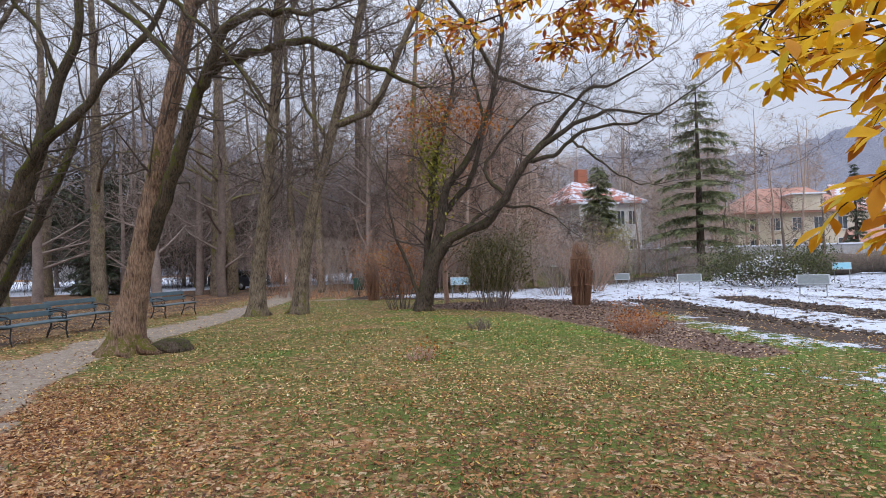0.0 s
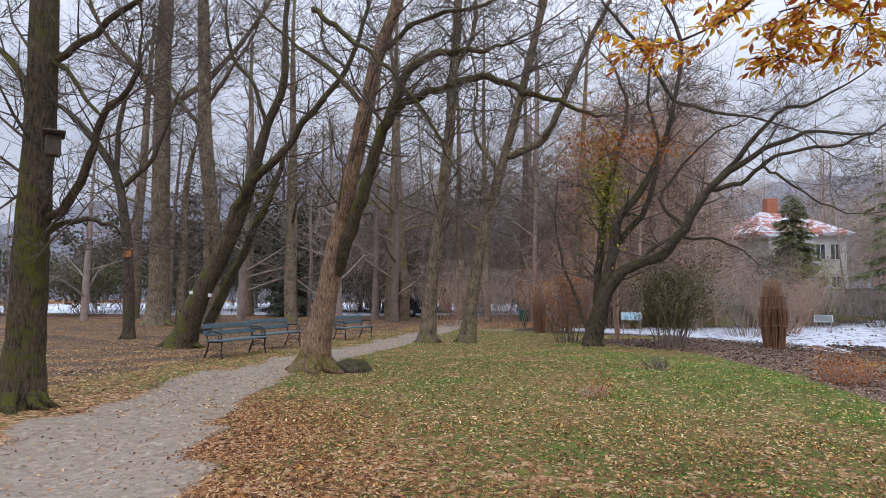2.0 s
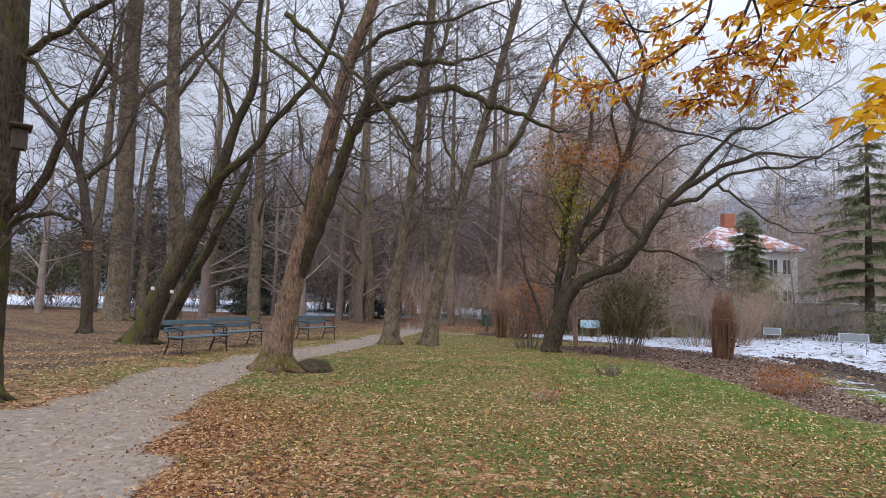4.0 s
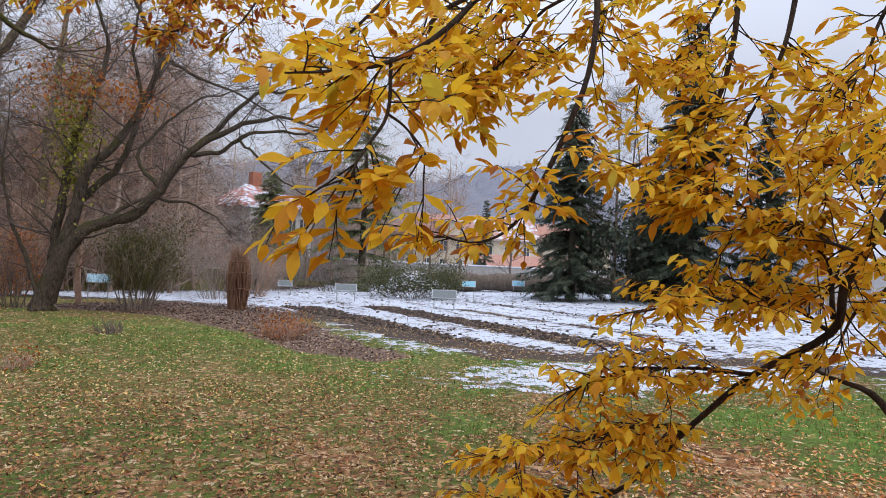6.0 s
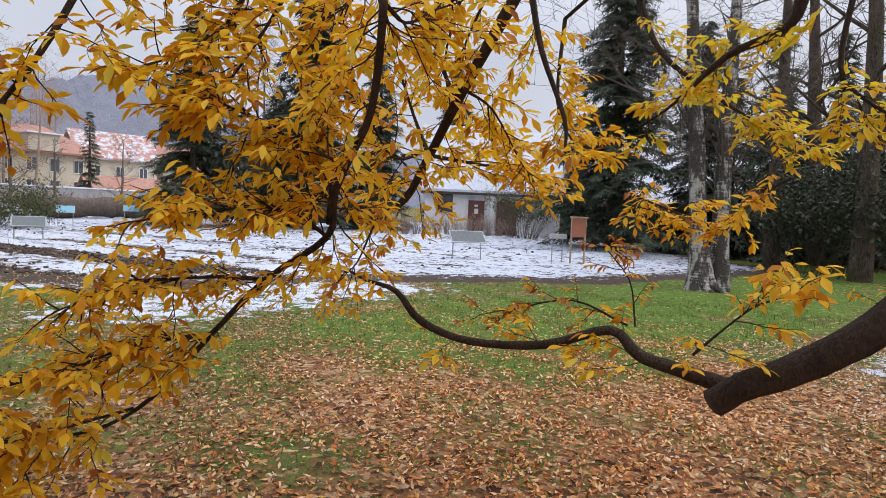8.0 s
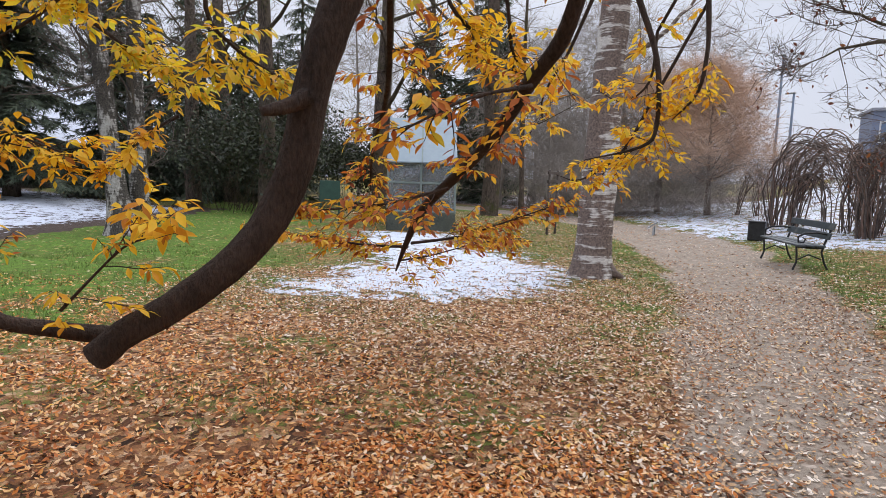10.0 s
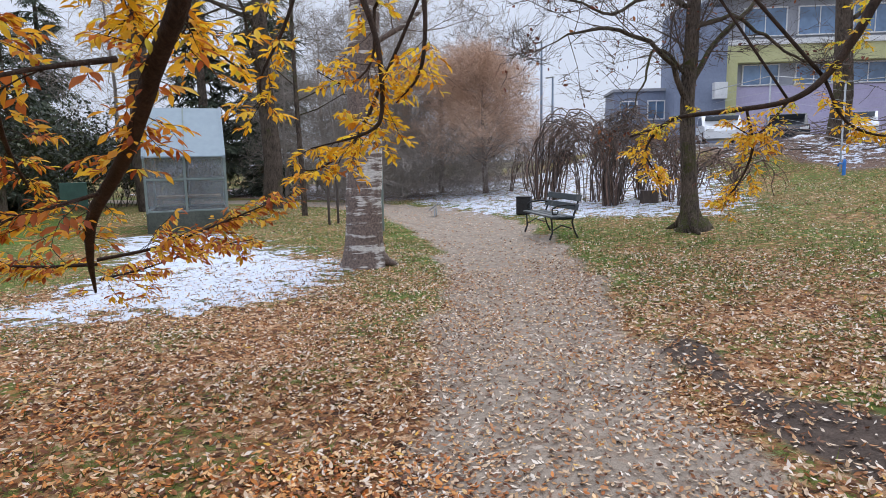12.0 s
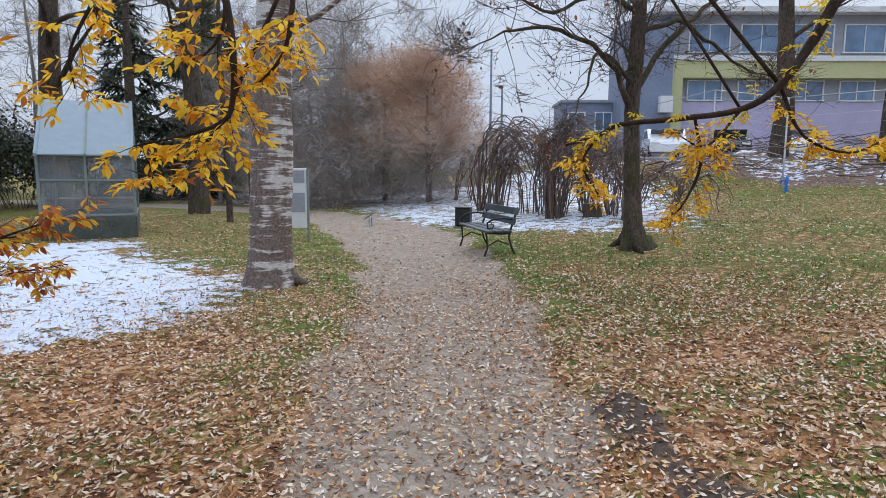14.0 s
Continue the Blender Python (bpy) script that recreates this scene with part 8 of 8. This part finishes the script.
bough([(3.7, 1.81, 2.66, 0.0153), (3.67, 1.64, 2.3, 0.0123), (3.64, 1.38, 2.04, 0.00613), (3.62, 1.19, 1.96, 0.00306)], 1.4)
bough([(3.69, -1.69, 2.89, 0.0158), (3.66, -1.8, 2.52, 0.0126), (3.64, -1.97, 2.34, 0.00947), (3.63, -1.85, 2.2, 0.00316)], 1.3)
bough([(3.68, -2.13, 2.91, 0.0158), (3.71, -2.22, 2.56, 0.0129), (3.76, -2.31, 2.29, 0.00985), (3.8, -2.59, 2.11, 0.00334)], 1.1)
bough([(2.6, 0.07, 1.03, 0.00669), (2.54, -0.06, 1.18, 0.00433), (2.48, -0.14, 1.26, 0.00421), (2.41, -0.26, 1.31, 0.003)], 0.9, 0.8)
bough([(3.22, 0.41, 1.01, 0.0063), (3.27, 0.7, 1.1, 0.0051), (3.31, 1.02, 1.02, 0.0038), (3.34, 1.26, 0.95, 0.0014)], 0.55, 0.6, LEAF_MIXED)
bough([(3.21, 0.37, 1.01, 0.005), (3.27, 0.42, 1.23, 0.0038), (3.32, 0.56, 1.39, 0.0026), (3.34, 0.45, 1.34, 0.0014)], 0.55, 0.6, LEAF_MIXED)

# ---- leaves and grass on the ground ----
def strew(name, label, category, n, x0, x1, y0, y1, chance, mat, size, tv, tf, flat, lift, seed):
    g = np.random.RandomState(seed)
    x, y = g.uniform(x0, x1, n), g.uniform(y0, y1, n)
    keep = g.random_sample(n) < chance(x, y)
    x, y = x[keep], y[keep]
    n = len(x)
    rot = turns(g.uniform(0, 6.28, n), g.normal(0 if flat else -0.85, 0.34, n), g.normal(0, 0.45, n), size * g.uniform(0.6, 1.25, n))
    ob = part(name, scatter(name, tv, tf, rot, np.c_[x, y, height(x, y) + lift * g.uniform(0.3, 1.3, n)]), mat)
    return tagged(ob, label, category, kind="stuff")


def litter_chance(x, y):
    c = covers(x, y)
    d = np.hypot(x - 1.8, y + 1.6)
    base = np.clip((12.5 - d + 1.2 * ripple(x, y)) / 9.0, 0.12, 1) * np.clip(0.72 + 0.3 * ripple(x * 1.7, y * 1.7), 0.15, 1)
    strip = np.clip(1.6 + along(PATH_LINE, x, y) / 1.6, 0, 1) * np.clip((y - 0.5) / 1.5, 0, 1) * np.clip((10 - y) / 3, 0, 1)
    base = np.maximum(base, strip * 0.9)
    edge = np.clip(along(PATH_LINE, x, y) / 0.9, 0, 1)
    base = base * (1 - np.clip(0.35 + 0.4 * edge, 0, 0.7) * np.clip(c["gravel"] * 1.6 - 0.3, 0, 1)) * (1 - 0.92 * np.clip(c["snow"] * 2 - 0.6, 0, 1)) * (1 - 0.6 * c["mulch"])
    return base * (1 - 0.85 * np.clip(c["gravel"] * 2 - 0.5, 0, 1) * np.clip(y + 0.5, 0, 1)) * np.where(c["grass"] > 0.72, 0.35, 1) * (1 - 0.6 * np.clip(c["soil"] * 1.5 - 0.3, 0, 1))


def thin(x, y):
    c = covers(x, y)
    return np.clip(0.75 + 0.4 * ripple(x, y), 0.1, 1) * (1 - 0.5 * c["gravel"]) * (1 - np.clip(c["snow"] * 2 - 0.5, 0, 1)) * (1 - 0.5 * np.clip(c["mulch"] * 2 - 0.4, 0, 1))


KITE_V = [(-0.5, 0, 0.06), (0.05, 0.21, 0.0), (0.05, -0.21, 0.02), (0.5, 0, 0.08)]
KITE_F = [(0, 2, 1), (1, 2, 3)]
near = lambda x, y: litter_chance(x, y) * (np.hypot(x - 0.5, y + 1) < 3.0)
beyond = lambda x, y: litter_chance(x, y) * (np.hypot(x - 0.5, y + 1) >= 3.0)
south = lambda x, y: np.clip((-2.6 - y + 0.35 * (x - 2)) / 2.0 + 0.5, 0, 1)
north = lambda x, y: np.clip((y - 1.2 - 0.6 * (x - 0.5)) / 2.0 + 0.5, 0, 1)
strew("fallen_leaves", "thick carpet of fallen rust and orange leaves", "leaves", 190000, -2.5, 3.6, -4.1, 2.1, lambda x, y: near(x, y) * (1 - south(x, y)) * (1 - north(x, y)), LEAF_ORANGE, 0.043, FLAT_V, FLAT_F, True, 0.016, 1)
strew("fallen_leaves", "carpet of damp rust-brown leaves on the lawn", "leaves", 60000, -2.5, 3.6, -1, 2.1, lambda x, y: near(x, y) * (1 - south(x, y)) * north(x, y), LEAF_DAMP, 0.043, FLAT_V, FLAT_F, True, 0.016, 13)
strew("fallen_leaves", "carpet of fallen tan and cream leaves over the grass", "leaves", 80000, -2.5, 3.6, -4.1, 0, lambda x, y: near(x, y) * south(x, y), LEAF_FALLEN, 0.043, FLAT_V, FLAT_F, True, 0.016, 10)
strew("fallen_leaves", "carpet of fallen orange leaves around the trees", "leaves", 235000, -3, 10, -6, 7, lambda x, y: beyond(x, y) * (1 - south(x, y)) * (1 - north(x, y)), LEAF_ORANGE, 0.046, KITE_V, KITE_F, True, 0.016, 11)
strew("fallen_leaves", "rust-brown leaves along the edge of the path", "leaves", 205000, -7, 8, 0, 9, lambda x, y: beyond(x, y) * (1 - south(x, y)) * north(x, y), LEAF_DAMP, 0.046, KITE_V, KITE_F, True, 0.016, 14)
strew("fallen_leaves", "fallen cream and tan leaves beside the path", "leaves", 350000, -5, 10, -10, 1, lambda x, y: 0.85 * beyond(x, y) * south(x, y), LEAF_FALLEN, 0.046, KITE_V, KITE_F, True, 0.016, 12)
strew("fallen_leaves", "scattered fallen leaves on the lawn", "leaves", 190000, -16, 14, 7, 26, lambda x, y: np.clip(1.1 - np.hypot(x, y) / 24, 0.15, 1) * thin(x, y), LEAF_LAWN, 0.052, KITE_V, KITE_F, True, 0.012, 2)
strew("fallen_leaves", "scattered fallen leaves beside the curving path", "leaves", 125000, -4, 24, -24, -6, lambda x, y: 0.7 * thin(x, y), LEAF_FALLEN, 0.052, KITE_V, KITE_F, True, 0.012, 3)
strew("fallen_leaves", "dark damp leaves under the bare trees", "leaves", 70000, -30, -8.5, 6, 32, lambda x, y: 0.6 * thin(x, y), LEAF_DAMP, 0.062, KITE_V, KITE_F, True, 0.012, 6)
BLADE_V = [(0, -0.05, 0), (0, 0.05, 0), (1, 0, 0.25)]
BLADE_F = [(0, 1, 2)]


def grass_chance(x, y):
    c = covers(x, y)
    tuft = np.sin(x * 7.1 + 2.0 * np.sin(y * 3.3)) * np.sin(y * 6.3 + 2.0 * np.sin(x * 2.9)) + 0.7 * ripple(x * 2, y * 2)
    return np.clip(c["grass"] * 1.4 - 0.32, 0.06, 1) * np.clip(0.5 + 0.6 * tuft, 0.06, 1) * (1 - np.clip(c["gravel"] * 2 - 0.4, 0, 1)) * (1 - np.clip(c["snow"] * 2 - 0.5, 0, 1)) * (1 - np.clip(c["mulch"] * 1.5, 0, 1)) * (1 - np.clip(c["soil"] * 1.5, 0, 1))


strew("grass", "short green lawn grass among the leaves", "grass", 420000, -7, 13, -11, 15, grass_chance, GRASS, 0.06, BLADE_V, BLADE_F, False, 0.0, 4)
strew("grass", "short green lawn grass beyond the bend of the path", "grass", 210000, -4, 21, -23, -8, grass_chance, GRASS, 0.06, BLADE_V, BLADE_F, False, 0.0, 5)
strew("fallen_leaves", "small curled leaves on the gravel path", "leaves", 70000, -1.5, 6.5, -8.5, 0.5, lambda x, y: 0.75 * np.clip(covers(x, y)["gravel"] * 2 - 0.6, 0, 1) * np.clip(1.15 - 0.55 * along(PATH_LINE, x, y), 0.3, 1), LEAF_FALLEN, 0.034, KITE_V, KITE_F, True, 0.01, 15)
strew("bark_mulch", "coarse bark chips on the flower bed", "mulch", 34000, -2.5, 6.5, 9, 25, lambda x, y: np.clip(covers(x, y)["mulch"] * 2 - 0.8, 0, 1), CHIP, 0.085, KITE_V, KITE_F, True, 0.02, 21)
CLOD_V = [(0.5, 0, 0.1), (0.1, 0.45, 0.08), (-0.45, 0.1, 0.12), (-0.1, -0.5, 0.06), (0.05, 0.0, 0.42), (0, 0, -0.2)]
CLOD_F = [(0, 1, 4), (1, 2, 4), (2, 3, 4), (3, 0, 4), (1, 0, 5), (2, 1, 5), (3, 2, 5), (0, 3, 5)]


def clod_chance(x, y):
    c = covers(x, y)
    strips = np.maximum(np.abs(x - 7.0) < 0.8, np.abs(x - 10.35) < 0.8) * (y > 9.3) * (y < 23)
    field = inside(POOLS["field"], x, y) > 0
    return field * np.clip(0.015 + 0.9 * strips + 0.05 * ripple(x * 1.3, y * 0.6), 0, 1)


strew("soil_clods", "dark clods of dug soil poking through the snow", "soil", 16000, 6, 26, 7, 34, clod_chance, CLOD, 0.13, CLOD_V, CLOD_F, True, 0.0, 22)
strew("dry_stalks", "dry stalks of last summer's plants in the snowy beds", "stalks", 5000, 5, 27, 8, 36, lambda x, y: 0.5 * clod_chance(x, y), TWIG_RUSTY, 0.3, [(0, -0.025, 0), (0, 0.025, 0), (1, 0, 0.2), (0, 0, 0), (0.02, 0.03, 0), (0.7, 0.3, 0.1)], [(0, 1, 2), (3, 4, 5)], False, 0.0, 23)
